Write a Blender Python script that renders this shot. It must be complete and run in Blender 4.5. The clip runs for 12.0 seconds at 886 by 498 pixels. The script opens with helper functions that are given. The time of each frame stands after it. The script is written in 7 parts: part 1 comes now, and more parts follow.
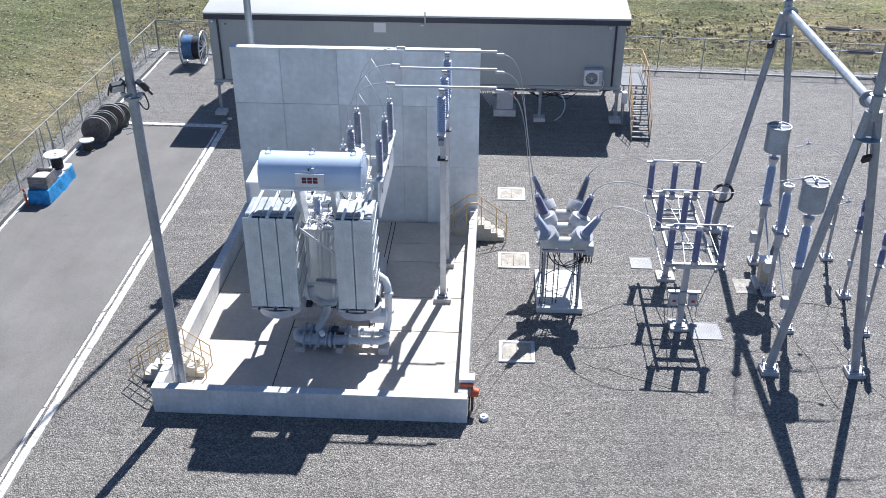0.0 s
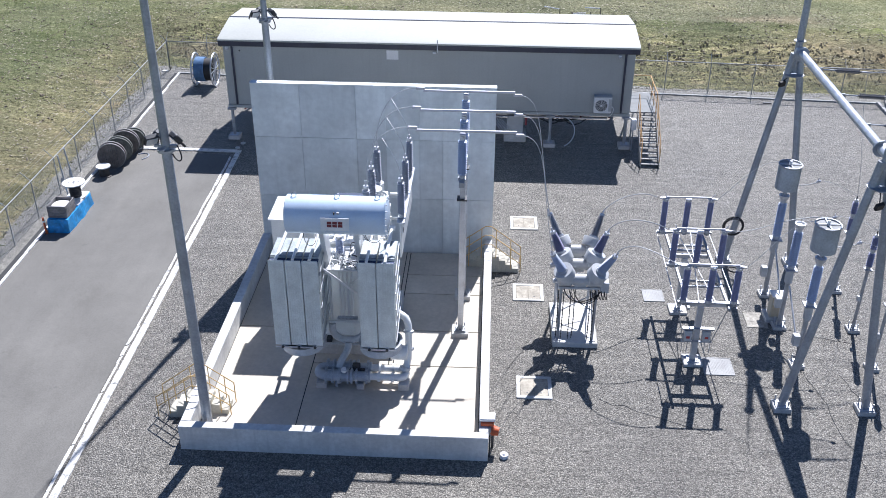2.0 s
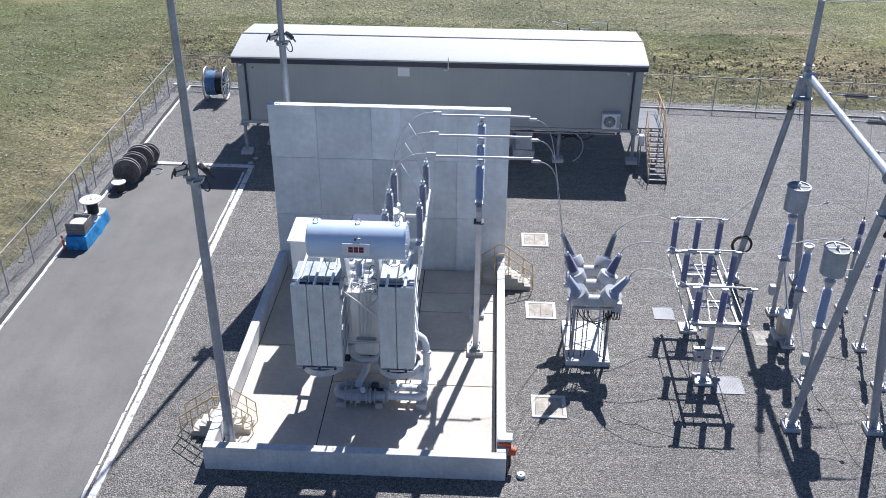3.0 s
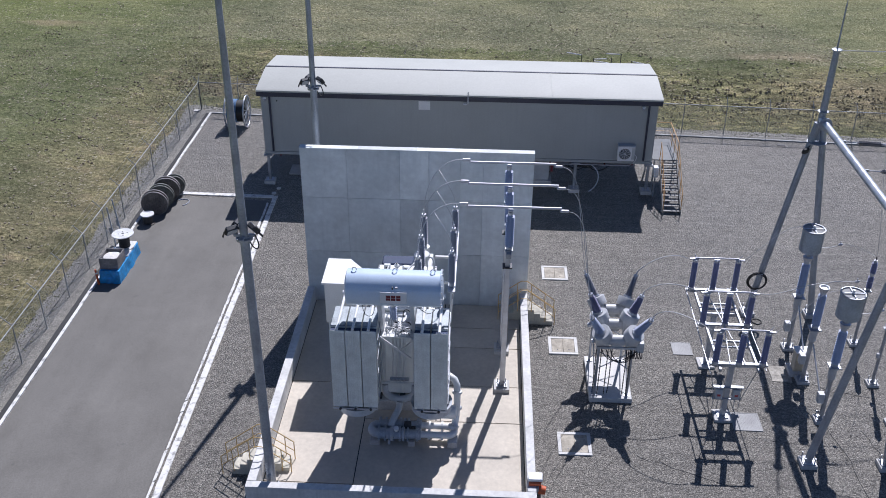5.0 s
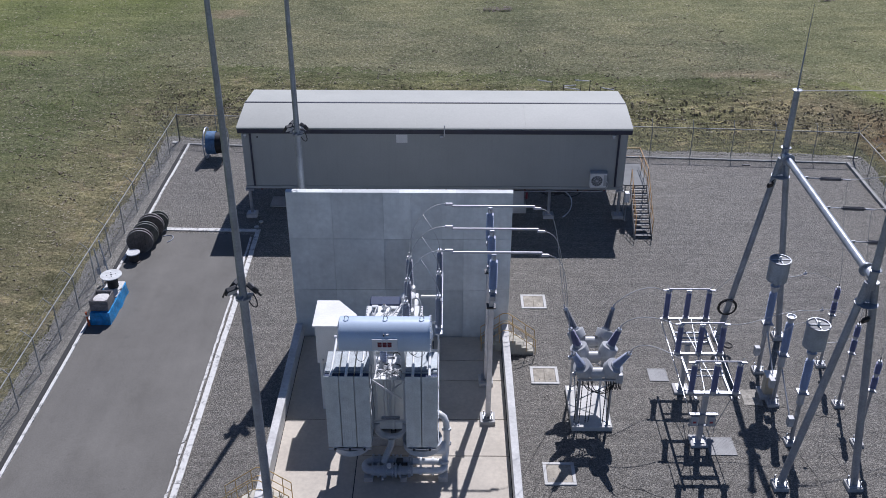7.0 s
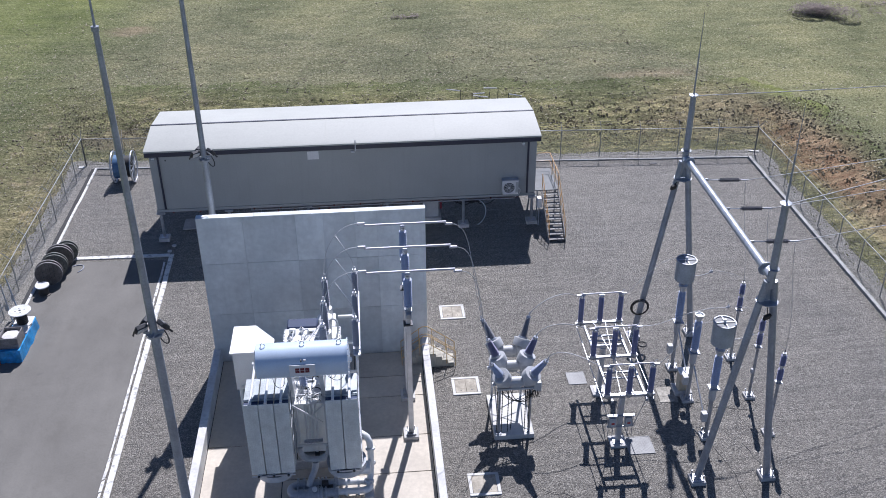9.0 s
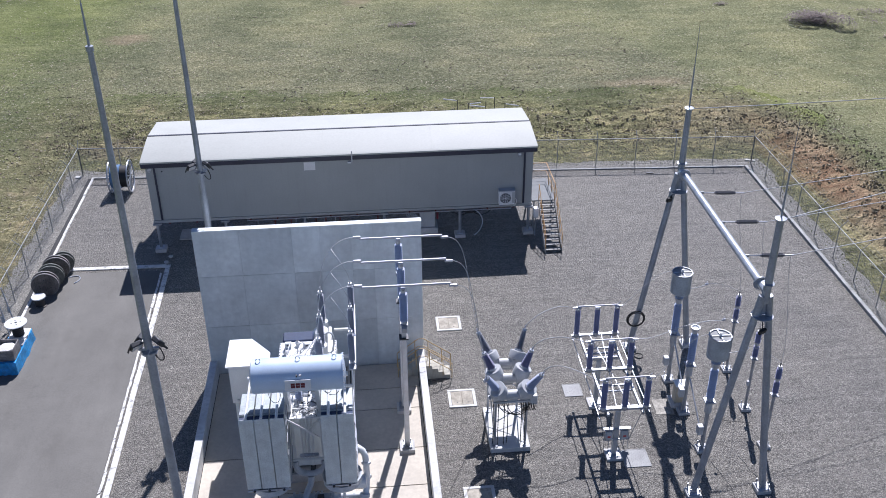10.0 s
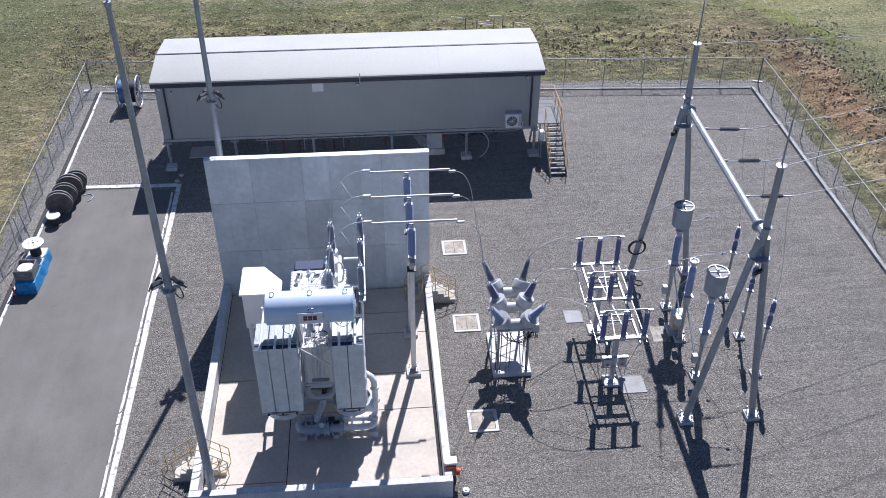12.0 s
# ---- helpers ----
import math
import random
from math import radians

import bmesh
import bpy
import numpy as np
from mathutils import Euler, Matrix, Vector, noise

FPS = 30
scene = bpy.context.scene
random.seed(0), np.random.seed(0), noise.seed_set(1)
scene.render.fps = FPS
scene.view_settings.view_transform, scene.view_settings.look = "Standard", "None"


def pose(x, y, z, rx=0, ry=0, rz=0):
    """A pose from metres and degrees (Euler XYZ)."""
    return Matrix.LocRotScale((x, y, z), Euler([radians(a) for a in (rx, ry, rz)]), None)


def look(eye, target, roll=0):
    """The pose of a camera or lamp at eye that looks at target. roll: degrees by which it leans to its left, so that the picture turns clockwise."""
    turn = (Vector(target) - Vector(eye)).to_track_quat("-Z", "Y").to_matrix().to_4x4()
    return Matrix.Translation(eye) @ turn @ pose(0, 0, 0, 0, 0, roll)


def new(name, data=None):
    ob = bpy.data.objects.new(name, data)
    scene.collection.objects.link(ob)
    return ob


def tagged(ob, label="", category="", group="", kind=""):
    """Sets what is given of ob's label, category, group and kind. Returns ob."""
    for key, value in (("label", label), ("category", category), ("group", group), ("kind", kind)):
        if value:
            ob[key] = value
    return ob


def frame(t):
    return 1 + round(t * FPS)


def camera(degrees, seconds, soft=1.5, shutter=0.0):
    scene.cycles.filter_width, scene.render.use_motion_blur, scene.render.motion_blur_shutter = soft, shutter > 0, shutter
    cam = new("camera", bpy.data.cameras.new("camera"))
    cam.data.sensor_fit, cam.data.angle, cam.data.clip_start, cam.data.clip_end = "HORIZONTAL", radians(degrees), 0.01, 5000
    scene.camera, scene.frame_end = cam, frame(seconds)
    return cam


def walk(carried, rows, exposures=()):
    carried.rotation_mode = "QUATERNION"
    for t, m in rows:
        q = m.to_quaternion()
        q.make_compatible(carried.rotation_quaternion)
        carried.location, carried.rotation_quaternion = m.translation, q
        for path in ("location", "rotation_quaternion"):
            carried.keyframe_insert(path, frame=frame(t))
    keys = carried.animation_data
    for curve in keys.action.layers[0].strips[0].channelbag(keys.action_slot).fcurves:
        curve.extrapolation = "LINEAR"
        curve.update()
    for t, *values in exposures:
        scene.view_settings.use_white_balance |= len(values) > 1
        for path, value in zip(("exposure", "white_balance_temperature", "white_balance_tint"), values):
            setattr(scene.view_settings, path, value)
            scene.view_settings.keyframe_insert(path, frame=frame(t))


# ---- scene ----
cam = camera(49.6, 12.0, soft=0.9)
PATH = [
    (0, (9.948, -22.278, 18.809), (9.851, -20.546, 17.812), -0.0),
    (0.5, (9.826, -22.237, 19.0), (9.732, -20.507, 18.003), 0.1),
    (1, (9.659, -22.208, 19.256), (9.568, -20.478, 18.257), 0.2),
    (1.5, (9.437, -22.156, 19.771), (9.348, -20.427, 18.77), 0.2),
    (2, (9.136, -22.189, 20.302), (9.049, -20.46, 19.301), 0.3),
    (2.5, (8.825, -22.289, 20.814), (8.74, -20.559, 19.814), 0.4),
    (3, (8.486, -22.385, 21.327), (8.404, -20.657, 20.323), 0.4),
    (5, (7.323, -22.724, 23.343), (7.247, -20.998, 22.336), 0.5),
    (5.5, (7.09, -22.789, 23.85), (7.013, -21.063, 22.842), 0.4),
    (6, (6.779, -22.941, 24.439), (6.705, -21.216, 23.431), 0.5),
    (6.5, (6.716, -22.95, 24.928), (6.646, -21.225, 23.919), 0.4),
    (7, (6.711, -23.134, 25.512), (6.701, -21.409, 24.5), 0.1),
    (7.5, (7.159, -23.109, 25.67), (7.235, -21.384, 24.662), -0.5),
    (7.7, (7.218, -23.122, 25.789), (7.329, -21.4, 24.777), -0.6),
    (9.3, (7.164, -22.99, 26.249), (7.312, -21.272, 25.235), -0.4),
    (9.5, (7.166, -22.988, 26.252), (7.316, -21.267, 25.244), -0.4),
    (10, (7.286, -22.833, 26.581), (7.435, -21.112, 25.573), -0.4),
    (10.5, (7.279, -22.877, 27.067), (7.428, -21.157, 26.058), -0.3),
    (11, (7.345, -22.765, 27.562), (7.491, -21.047, 26.55), -0.3),
    (11.5, (7.36, -22.628, 27.923), (7.499, -20.95, 26.843), -0.2),
    (12, (7.132, -22.777, 28.413), (7.264, -21.178, 27.22), 0.2),
]
walk(cam, [(t, look(eye, target, roll)) for t, eye, target, roll in PATH],
     exposures=[(0, 0.89, 5910, 13), (2.5, 0.77, 5870, 14), (5.5, 0.08, 5855, 17), (7.5, -0.09, 5860, 17), (9.5, 0.46, 5850, 17), (12, 0.46, 5840, 18)])

# ---- world and sun ----
SUN_EL, SUN_AZ = radians(50.1), math.atan2(0.245, 0.9695)
SUN_DIR = Vector((0.245 * math.cos(SUN_EL), 0.9695 * math.cos(SUN_EL), math.sin(SUN_EL)))
world = bpy.data.worlds.new("clear_sky")
scene.world = world
world.use_nodes = True
wn = world.node_tree
sky = wn.nodes.new("ShaderNodeTexSky")
sky.sky_type = "NISHITA"
sky.sun_disc = False
sky.sun_elevation = SUN_EL
sky.sun_rotation = SUN_AZ
sky.air_density, sky.dust_density, sky.ozone_density = 0.55, 0.1, 2.5
wn.nodes["Background"].inputs["Strength"].default_value = 0.074
wn.links.new(sky.outputs["Color"], wn.nodes["Background"].inputs["Color"])
sun_data = bpy.data.lights.new("sun", "SUN")
sun_data.energy, sun_data.angle, sun_data.color = 4.75, radians(0.5), (1.0, 0.965, 0.92)
sun = new("sun", sun_data)
sun.matrix_world = look((0, 0, 60), Vector((0, 0, 60)) - SUN_DIR)


# ---- materials ----
def nodes_of(name):
    m = bpy.data.materials.new(name)
    m.use_nodes = True
    t = m.node_tree
    return m, t, t.nodes, t.links, t.nodes["Principled BSDF"]


def ramp(t, stops, fac):
    r = t.nodes.new("ShaderNodeValToRGB")
    r.color_ramp.elements[0].position, r.color_ramp.elements[0].color = stops[0][0], (*stops[0][1], 1)
    r.color_ramp.elements[1].position, r.color_ramp.elements[1].color = stops[-1][0], (*stops[-1][1], 1)
    for p, c in stops[1:-1]:
        e = r.color_ramp.elements.new(p)
        e.color = (*c, 1)
    t.links.new(fac, r.inputs["Fac"])
    return r.outputs["Color"]


def noise_tex(t, vec, scale, detail=3.0, rough=0.55):
    n = t.nodes.new("ShaderNodeTexNoise")
    n.inputs["Scale"].default_value, n.inputs["Detail"].default_value, n.inputs["Roughness"].default_value = scale, detail, rough
    t.links.new(vec, n.inputs["Vector"])
    return n.outputs["Fac"]


def mix(t, fac, a, b, mode="MIX"):
    m = t.nodes.new("ShaderNodeMix")
    m.data_type, m.blend_type = "RGBA", mode
    for socket, v in ((m.inputs["Factor"], fac), (m.inputs["A"], a), (m.inputs["B"], b)):
        if isinstance(v, (int, float)):
            socket.default_value = v
        elif isinstance(v, tuple):
            socket.default_value = (*v, 1)
        else:
            t.links.new(v, socket)
    return m.outputs["Result"]


def calc(t, op, a, b=0.0, c=0.0):
    m = t.nodes.new("ShaderNodeMath")
    m.operation = op
    for i, v in enumerate((a, b, c)):
        if isinstance(v, (int, float)):
            m.inputs[i].default_value = v
        else:
            t.links.new(v, m.inputs[i])
    return m.outputs[0]


def coords(t, world_space=True):
    if world_space:
        return t.nodes.new("ShaderNodeNewGeometry").outputs["Position"]
    return t.nodes.new("ShaderNodeTexCoord").outputs["Object"]


def stretched(t, vec, sx, sy, sz):
    m = t.nodes.new("ShaderNodeMapping")
    m.inputs["Scale"].default_value = (sx, sy, sz)
    t.links.new(vec, m.inputs["Vector"])
    return m.outputs["Vector"]


def bump(t, height, strength, dist, bsdf, under=None):
    b = t.nodes.new("ShaderNodeBump")
    b.inputs["Strength"].default_value, b.inputs["Distance"].default_value = strength, dist
    t.links.new(height, b.inputs["Height"])
    if under is not None:
        t.links.new(under, b.inputs["Normal"])
    t.links.new(b.outputs["Normal"], bsdf.inputs["Normal"])
    return b.outputs["Normal"]


def surface(name, color, rough=0.5, metal=0.0, vary=0.12, scale=1.2, fine=14.0, bumpy=0.15, dist=0.01, streak=0.0, dirt=None, piece=0.0, coat=0.0):
    """Paint, metal, concrete and the like: broad blotches, fine grain, optional rain streaks and dirt, at two scales."""
    m, t, n, l, b = nodes_of(name)
    p = coords(t)
    broad = noise_tex(t, p, scale, 4.0)
    grain = noise_tex(t, p, fine, 3.0)
    dark = tuple(c * (1 - vary * 1.6) for c in color)
    light = tuple(min(1.0, c * (1 + vary)) for c in color)
    col = ramp(t, [(0.3, dark), (0.7, light)], broad)
    g = ramp(t, [(0.3, (1 - vary,) * 3), (0.7, (1 + vary * 0.5,) * 3)], grain)
    col = mix(t, 1.0, col, g, "MULTIPLY")
    if streak:
        s = noise_tex(t, stretched(t, p, 5.0, 5.0, 0.35), 1.0, 4.0)
        col = mix(t, calc(t, "MULTIPLY", ramp(t, [(0.52, (0, 0, 0)), (0.72, (1, 1, 1))], s), streak), col, tuple(c * 0.55 for c in color))
    if dirt:
        d = noise_tex(t, p, 0.55, 5.0, 0.65)
        col = mix(t, calc(t, "MULTIPLY", ramp(t, [(0.5, (0, 0, 0)), (0.68, (1, 1, 1))], d), dirt[1]), col, dirt[0])
    if piece:
        r = n.new("ShaderNodeObjectInfo").outputs["Random"]
        col = mix(t, 1.0, col, ramp(t, [(0.0, (1 - piece,) * 3), (1.0, (1 + piece * 0.6,) * 3)], r), "MULTIPLY")
    l.new(col, b.inputs["Base Color"])
    b.inputs["Metallic"].default_value = metal
    rr = t.nodes.new("ShaderNodeMapRange")
    rr.inputs["To Min"].default_value, rr.inputs["To Max"].default_value = max(0.02, rough - 0.1), min(1.0, rough + 0.12)
    l.new(broad, rr.inputs["Value"])
    l.new(rr.outputs["Result"], b.inputs["Roughness"])
    if coat:
        b.inputs["Coat Weight"].default_value = coat
        b.inputs["Coat Roughness"].default_value = 0.15
    if bumpy:
        bump(t, grain, bumpy, dist, b)
    return m


def gravel(name, dark, mid, light, cell=17.0):
    """Crushed stone: two sizes of stone, each stone with its own tone and tilt, over broad drifts."""
    m, t, n, l, b = nodes_of(name)
    p = coords(t)
    flat = stretched(t, p, 1, 1, 0.0)
    tones = [(0.0, dark), (0.45, mid), (0.85, light), (1.0, tuple(c * 1.2 for c in light))]
    stones = []
    for scale in (cell, cell * 2.1):
        v = n.new("ShaderNodeTexVoronoi")
        v.inputs["Scale"].default_value = scale
        v.inputs["Randomness"].default_value = 1.0
        l.new(flat, v.inputs["Vector"])
        sep = n.new("ShaderNodeSeparateColor")
        l.new(v.outputs["Color"], sep.inputs["Color"])
        stones.append((v.outputs["Distance"], sep.outputs["Red"], sep.outputs["Blue"]))
    (d1, tone1, tip1), (d2, tone2, tip2) = stones
    big = noise_tex(t, flat, 5.0, 3.0, 0.7)
    col = mix(t, ramp(t, [(0.42, (0.1,) * 3), (0.62, (0.6,) * 3)], big), ramp(t, tones, tone1), ramp(t, tones, tone2))
    # shade in the crevices between stones, painted into the colour
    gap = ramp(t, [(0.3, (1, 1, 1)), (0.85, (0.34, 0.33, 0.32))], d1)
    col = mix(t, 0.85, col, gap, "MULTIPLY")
    broad = noise_tex(t, flat, 0.16, 4.0, 0.6)
    clump = noise_tex(t, flat, 2.2, 4.0, 0.7)
    tracks = noise_tex(t, stretched(t, p, 0.35, 1.6, 0), 0.9, 3.0)
    col = mix(t, 1.0, col, ramp(t, [(0.3, (0.87, 0.87, 0.88)), (0.7, (1.1, 1.09, 1.07))], broad), "MULTIPLY")
    col = mix(t, 1.0, col, ramp(t, [(0.3, (0.86,) * 3), (0.7, (1.12,) * 3)], clump), "MULTIPLY")
    col = mix(t, 1.0, col, ramp(t, [(0.3, (0.92,) * 3), (0.7, (1.06,) * 3)], tracks), "MULTIPLY")
    rake = noise_tex(t, stretched(t, p, 0.3, 4.2, 0), 1.0, 3.0, 0.6)
    col = mix(t, 1.0, col, ramp(t, [(0.36, (0.86,) * 3), (0.5, (1.0,) * 3), (0.62, (1.08,) * 3)], rake), "MULTIPLY")
    l.new(col, b.inputs["Base Color"])
    b.inputs["Roughness"].default_value = 0.55
    b.inputs["Specular IOR Level"].default_value = 0.6
    h = calc(t, "SUBTRACT", calc(t, "ADD", calc(t, "MULTIPLY", tip1, 0.8), calc(t, "MULTIPLY", tip2, 0.35)), calc(t, "ADD", d1, calc(t, "MULTIPLY", d2, 0.3)))
    bump(t, h, 1.0, 0.035, b)
    return m


def grass_ground(name):
    m, t, n, l, b = nodes_of(name)
    p = coords(t)
    big = noise_tex(t, p, 0.05, 5.0, 0.6)
    mid = noise_tex(t, p, 0.3, 6.0, 0.7)
    lie = noise_tex(t, stretched(t, p, 0.55, 1.9, 1.0), 0.9, 6.0, 0.75)
    tuft = noise_tex(t, p, 5.5, 7.0, 0.8)
    fine = noise_tex(t, p, 16.0, 4.0, 0.75)
    sep = n.new("ShaderNodeSeparateXYZ")
    l.new(p, sep.inputs[0])
    x, y = sep.outputs["X"], sep.outputs["Y"]
    green = ramp(t, [(0.33, (0.050, 0.068, 0.026)), (0.50, (0.118, 0.140, 0.056)), (0.66, (0.205, 0.222, 0.106))], tuft)
    straw = ramp(t, [(0.33, (0.095, 0.092, 0.054)), (0.50, (0.212, 0.204, 0.124)), (0.66, (0.42, 0.395, 0.27))], tuft)
    lawn = ramp(t, [(0.33, (0.138, 0.172, 0.044)), (0.50, (0.206, 0.240, 0.070)), (0.66, (0.282, 0.312, 0.106))], tuft)
    rough = ramp(t, [(0.36, (0.070, 0.070, 0.034)), (0.50, (0.160, 0.155, 0.080)), (0.64, (0.30, 0.275, 0.165))], tuft)
    red = ramp(t, [(0.3, (0.16, 0.072, 0.040)), (0.7, (0.33, 0.165, 0.098))], fine)
    # how far out of the yard, rounded at the corners, in widths of the bank: twelve metres behind, under seven beside
    back = calc(t, "SUBTRACT", 33.55, calc(t, "MULTIPLY", calc(t, "ADD", x, 10.0), 0.0588))
    de = calc(t, "MAXIMUM", calc(t, "SUBTRACT", x, 32.6), 0.0)
    dw = calc(t, "MAXIMUM", calc(t, "SUBTRACT", -11.6, x), 0.0)
    dn = calc(t, "MAXIMUM", calc(t, "SUBTRACT", y, calc(t, "ADD", back, 1.0)), 0.0)
    u, v, w = calc(t, "DIVIDE", de, 6.6), calc(t, "DIVIDE", dw, 9.0), calc(t, "DIVIDE", dn, 11.5)
    nd = calc(t, "POWER", calc(t, "ADD", calc(t, "ADD", calc(t, "MULTIPLY", u, u), calc(t, "MULTIPLY", v, v)), calc(t, "MULTIPLY", w, w)), 0.5)
    away = calc(t, "MULTIPLY", nd, 11.0)
    wob = calc(t, "ADD", nd, calc(t, "MULTIPLY", calc(t, "SUBTRACT", mid, 0.5), 0.55))
    # straw patches and streaks lying over the green
    dry = ramp(t, [(0.42, (0, 0, 0)), (0.60, (1, 1, 1))], calc(t, "ADD", calc(t, "MULTIPLY", lie, 0.6), calc(t, "MULTIPLY", mid, 0.4)))
    col = mix(t, calc(t, "ADD", calc(t, "MULTIPLY", dry, 0.52), 0.03), green, straw)
    # worn tan ground with bare soil between the road fence and the grass
    reach = calc(t, "ADD", calc(t, "MULTIPLY", v, 0.8), calc(t, "ADD", calc(t, "MULTIPLY", calc(t, "SUBTRACT", mid, 0.5), 1.1), calc(t, "MULTIPLY", calc(t, "SUBTRACT", y, 24.0), 0.025)))
    tan = calc(t, "MULTIPLY", ramp(t, [(0.15, (1, 1, 1)), (0.95, (0, 0, 0))], reach), calc(t, "GREATER_THAN", dw, 0.0))
    worn = ramp(t, [(0.33, (0.115, 0.098, 0.058)), (0.50, (0.232, 0.198, 0.122)), (0.66, (0.37, 0.318, 0.212))], tuft)
    col = mix(t, calc(t, "MULTIPLY", tan, 0.75), col, worn)
    # smoother pasture beyond the bank and farther out
    east = calc(t, "DIVIDE", calc(t, "SUBTRACT", x, calc(t, "ADD", 38.0, calc(t, "MULTIPLY", dn, -0.5))), 4.5)
    out = calc(t, "DIVIDE", calc(t, "SUBTRACT", away, 13.0), 22.0)
    past = calc(t, "ADD", calc(t, "MAXIMUM", east, out), calc(t, "MULTIPLY", calc(t, "SUBTRACT", big, 0.5), 1.3))
    lush = ramp(t, [(0.25, (0, 0, 0)), (0.85, (1, 1, 1))], past)
    lush = calc(t, "MULTIPLY", lush, ramp(t, [(0.0, (0.55,) * 3), (1.0, (1, 1, 1))], calc(t, "DIVIDE", calc(t, "ADD", x, 30.0), 40.0)))
    col = mix(t, calc(t, "MULTIPLY", lush, 0.9), col, mix(t, calc(t, "MULTIPLY", dry, 0.14), lawn, straw))
    # rough bank along the fence, weaker beside the road, with a pale trodden crest
    side = ramp(t, [(0.04, (0.12, 0.12, 0.12)), (0.20, (1, 1, 1))], calc(t, "DIVIDE", calc(t, "ADD", x, 20.0), 55.0))
    bank = ramp(t, [(0.66, (1, 1, 1)), (1.0, (0, 0, 0))], wob)
    crest = calc(t, "MULTIPLY", ramp(t, [(0.84, (0, 0, 0)), (1.0, (1, 1, 1)), (1.22, (0, 0, 0))], wob), side)
    col = mix(t, calc(t, "MULTIPLY", calc(t, "MULTIPLY", bank, side), 0.82), col, rough)
    col = mix(t, calc(t, "MULTIPLY", crest, 0.72), col, straw)
    bare = ramp(t, [(0.54, (0, 0, 0)), (0.66, (1, 1, 1))], noise_tex(t, p, 0.45, 6.0, 0.75))
    soil = ramp(t, [(0.3, (0.185, 0.145, 0.095)), (0.7, (0.40, 0.32, 0.22))], fine)
    col = mix(t, calc(t, "MULTIPLY", calc(t, "MULTIPLY", bare, bank), 0.45), col, soil)
    corner = calc(t, "MULTIPLY", ramp(t, [(0.0, (0, 0, 0)), (1.0, (0.7, 0.7, 0.7))], calc(t, "DIVIDE", calc(t, "SUBTRACT", x, 24.0), 9.0)), ramp(t, [(0.1, (0, 0, 0)), (0.35, (1, 1, 1))], w))
    cut = calc(t, "MULTIPLY", calc(t, "MULTIPLY", bank, calc(t, "MAXIMUM", corner, ramp(t, [(0.22, (0, 0, 0)), (0.46, (1, 1, 1))], u))), 0.65)
    col = mix(t, cut, col, soil)
    # sods turned up in ridges along the bank, lit and shaded tones painted in
    ridge = noise_tex(t, stretched(t, p, 0.5, 1.5, 1.0), 1.3, 5.0, 0.7)
    col = mix(t, calc(t, "MULTIPLY", bank, side), col, mix(t, 1.0, col, ramp(t, [(0.38, (0.66, 0.66, 0.65)), (0.5, (1.1,) * 3), (0.62, (1.75, 1.68, 1.58))], ridge), "MULTIPLY"))
    # freshly cut red earth at the corner of the bank
    rx = calc(t, "DIVIDE", calc(t, "SUBTRACT", calc(t, "ADD", x, calc(t, "MULTIPLY", y, 0.14)), 39.8), 2.3)
    ry = calc(t, "DIVIDE", calc(t, "SUBTRACT", y, 29.5), 9.0)
    rd = calc(t, "ADD", calc(t, "MULTIPLY", rx, rx), calc(t, "MULTIPLY", ry, ry))
    rm = ramp(t, [(0.0, (1, 1, 1)), (1.0, (0, 0, 0))], calc(t, "ADD", rd, calc(t, "MULTIPLY", calc(t, "SUBTRACT", noise_tex(t, p, 0.8, 6.0, 0.7), 0.5), 3.0)))
    col = mix(t, calc(t, "MULTIPLY", rm, 0.5), col, red)
    # grazed bare patches out in the paddock
    ragged = calc(t, "MULTIPLY", calc(t, "SUBTRACT", noise_tex(t, stretched(t, p, 0.6, 1.4, 1.0), 1.1, 6.0, 0.75), 0.5), 3.2)
    for px, py, sx, sy, strong in ((-12.6, 59.0, 2.4, 1.5, 0.7), (6.8, 68.6, 1.8, 3.0, 0.5), (-26.0, 48.6, 3.2, 1.0, 0.5), (-9.5, 37.8, 2.5, 1.6, 0.45), (28.5, 44.5, 5.0, 1.2, 0.5)):
        ex, ey = calc(t, "DIVIDE", calc(t, "SUBTRACT", x, px), sx), calc(t, "DIVIDE", calc(t, "SUBTRACT", y, py), sy)
        far = calc(t, "ADD", calc(t, "ADD", calc(t, "MULTIPLY", ex, ex), calc(t, "MULTIPLY", ey, ey)), ragged)
        col = mix(t, calc(t, "MULTIPLY", ramp(t, [(0.2, (1, 1, 1)), (1.1, (0, 0, 0))], far), strong), col, soil)
    # separate clumps; the shade in the gaps between them is put into the colour
    cell = n.new("ShaderNodeTexVoronoi")
    cell.inputs["Scale"].default_value = 7.5
    l.new(stretched(t, p, 0.6, 1.25, 1.0), cell.inputs["Vector"])
    tone = n.new("ShaderNodeSeparateColor")
    l.new(cell.outputs["Color"], tone.inputs["Color"])
    blade = n.new("ShaderNodeTexVoronoi")
    blade.inputs["Scale"].default_value = 17.0
    l.new(p, blade.inputs["Vector"])
    tone2 = n.new("ShaderNodeSeparateColor")
    l.new(blade.outputs["Color"], tone2.inputs["Color"])
    drift = noise_tex(t, p, 0.13, 4.0, 0.6)
    col = mix(t, 1.0, col, ramp(t, [(0.34, (0.76, 0.79, 0.78)), (0.5, (0.98,) * 3), (0.66, (1.16, 1.12, 1.1))], drift), "MULTIPLY")
    blotch = noise_tex(t, stretched(t, p, 0.22, 0.75, 1.0), 1.0, 5.0, 0.7)
    col = mix(t, 1.0, col, ramp(t, [(0.36, (0.82, 0.84, 0.82)), (0.5, (1.0,) * 3), (0.64, (1.16, 1.14, 1.12))], blotch), "MULTIPLY")
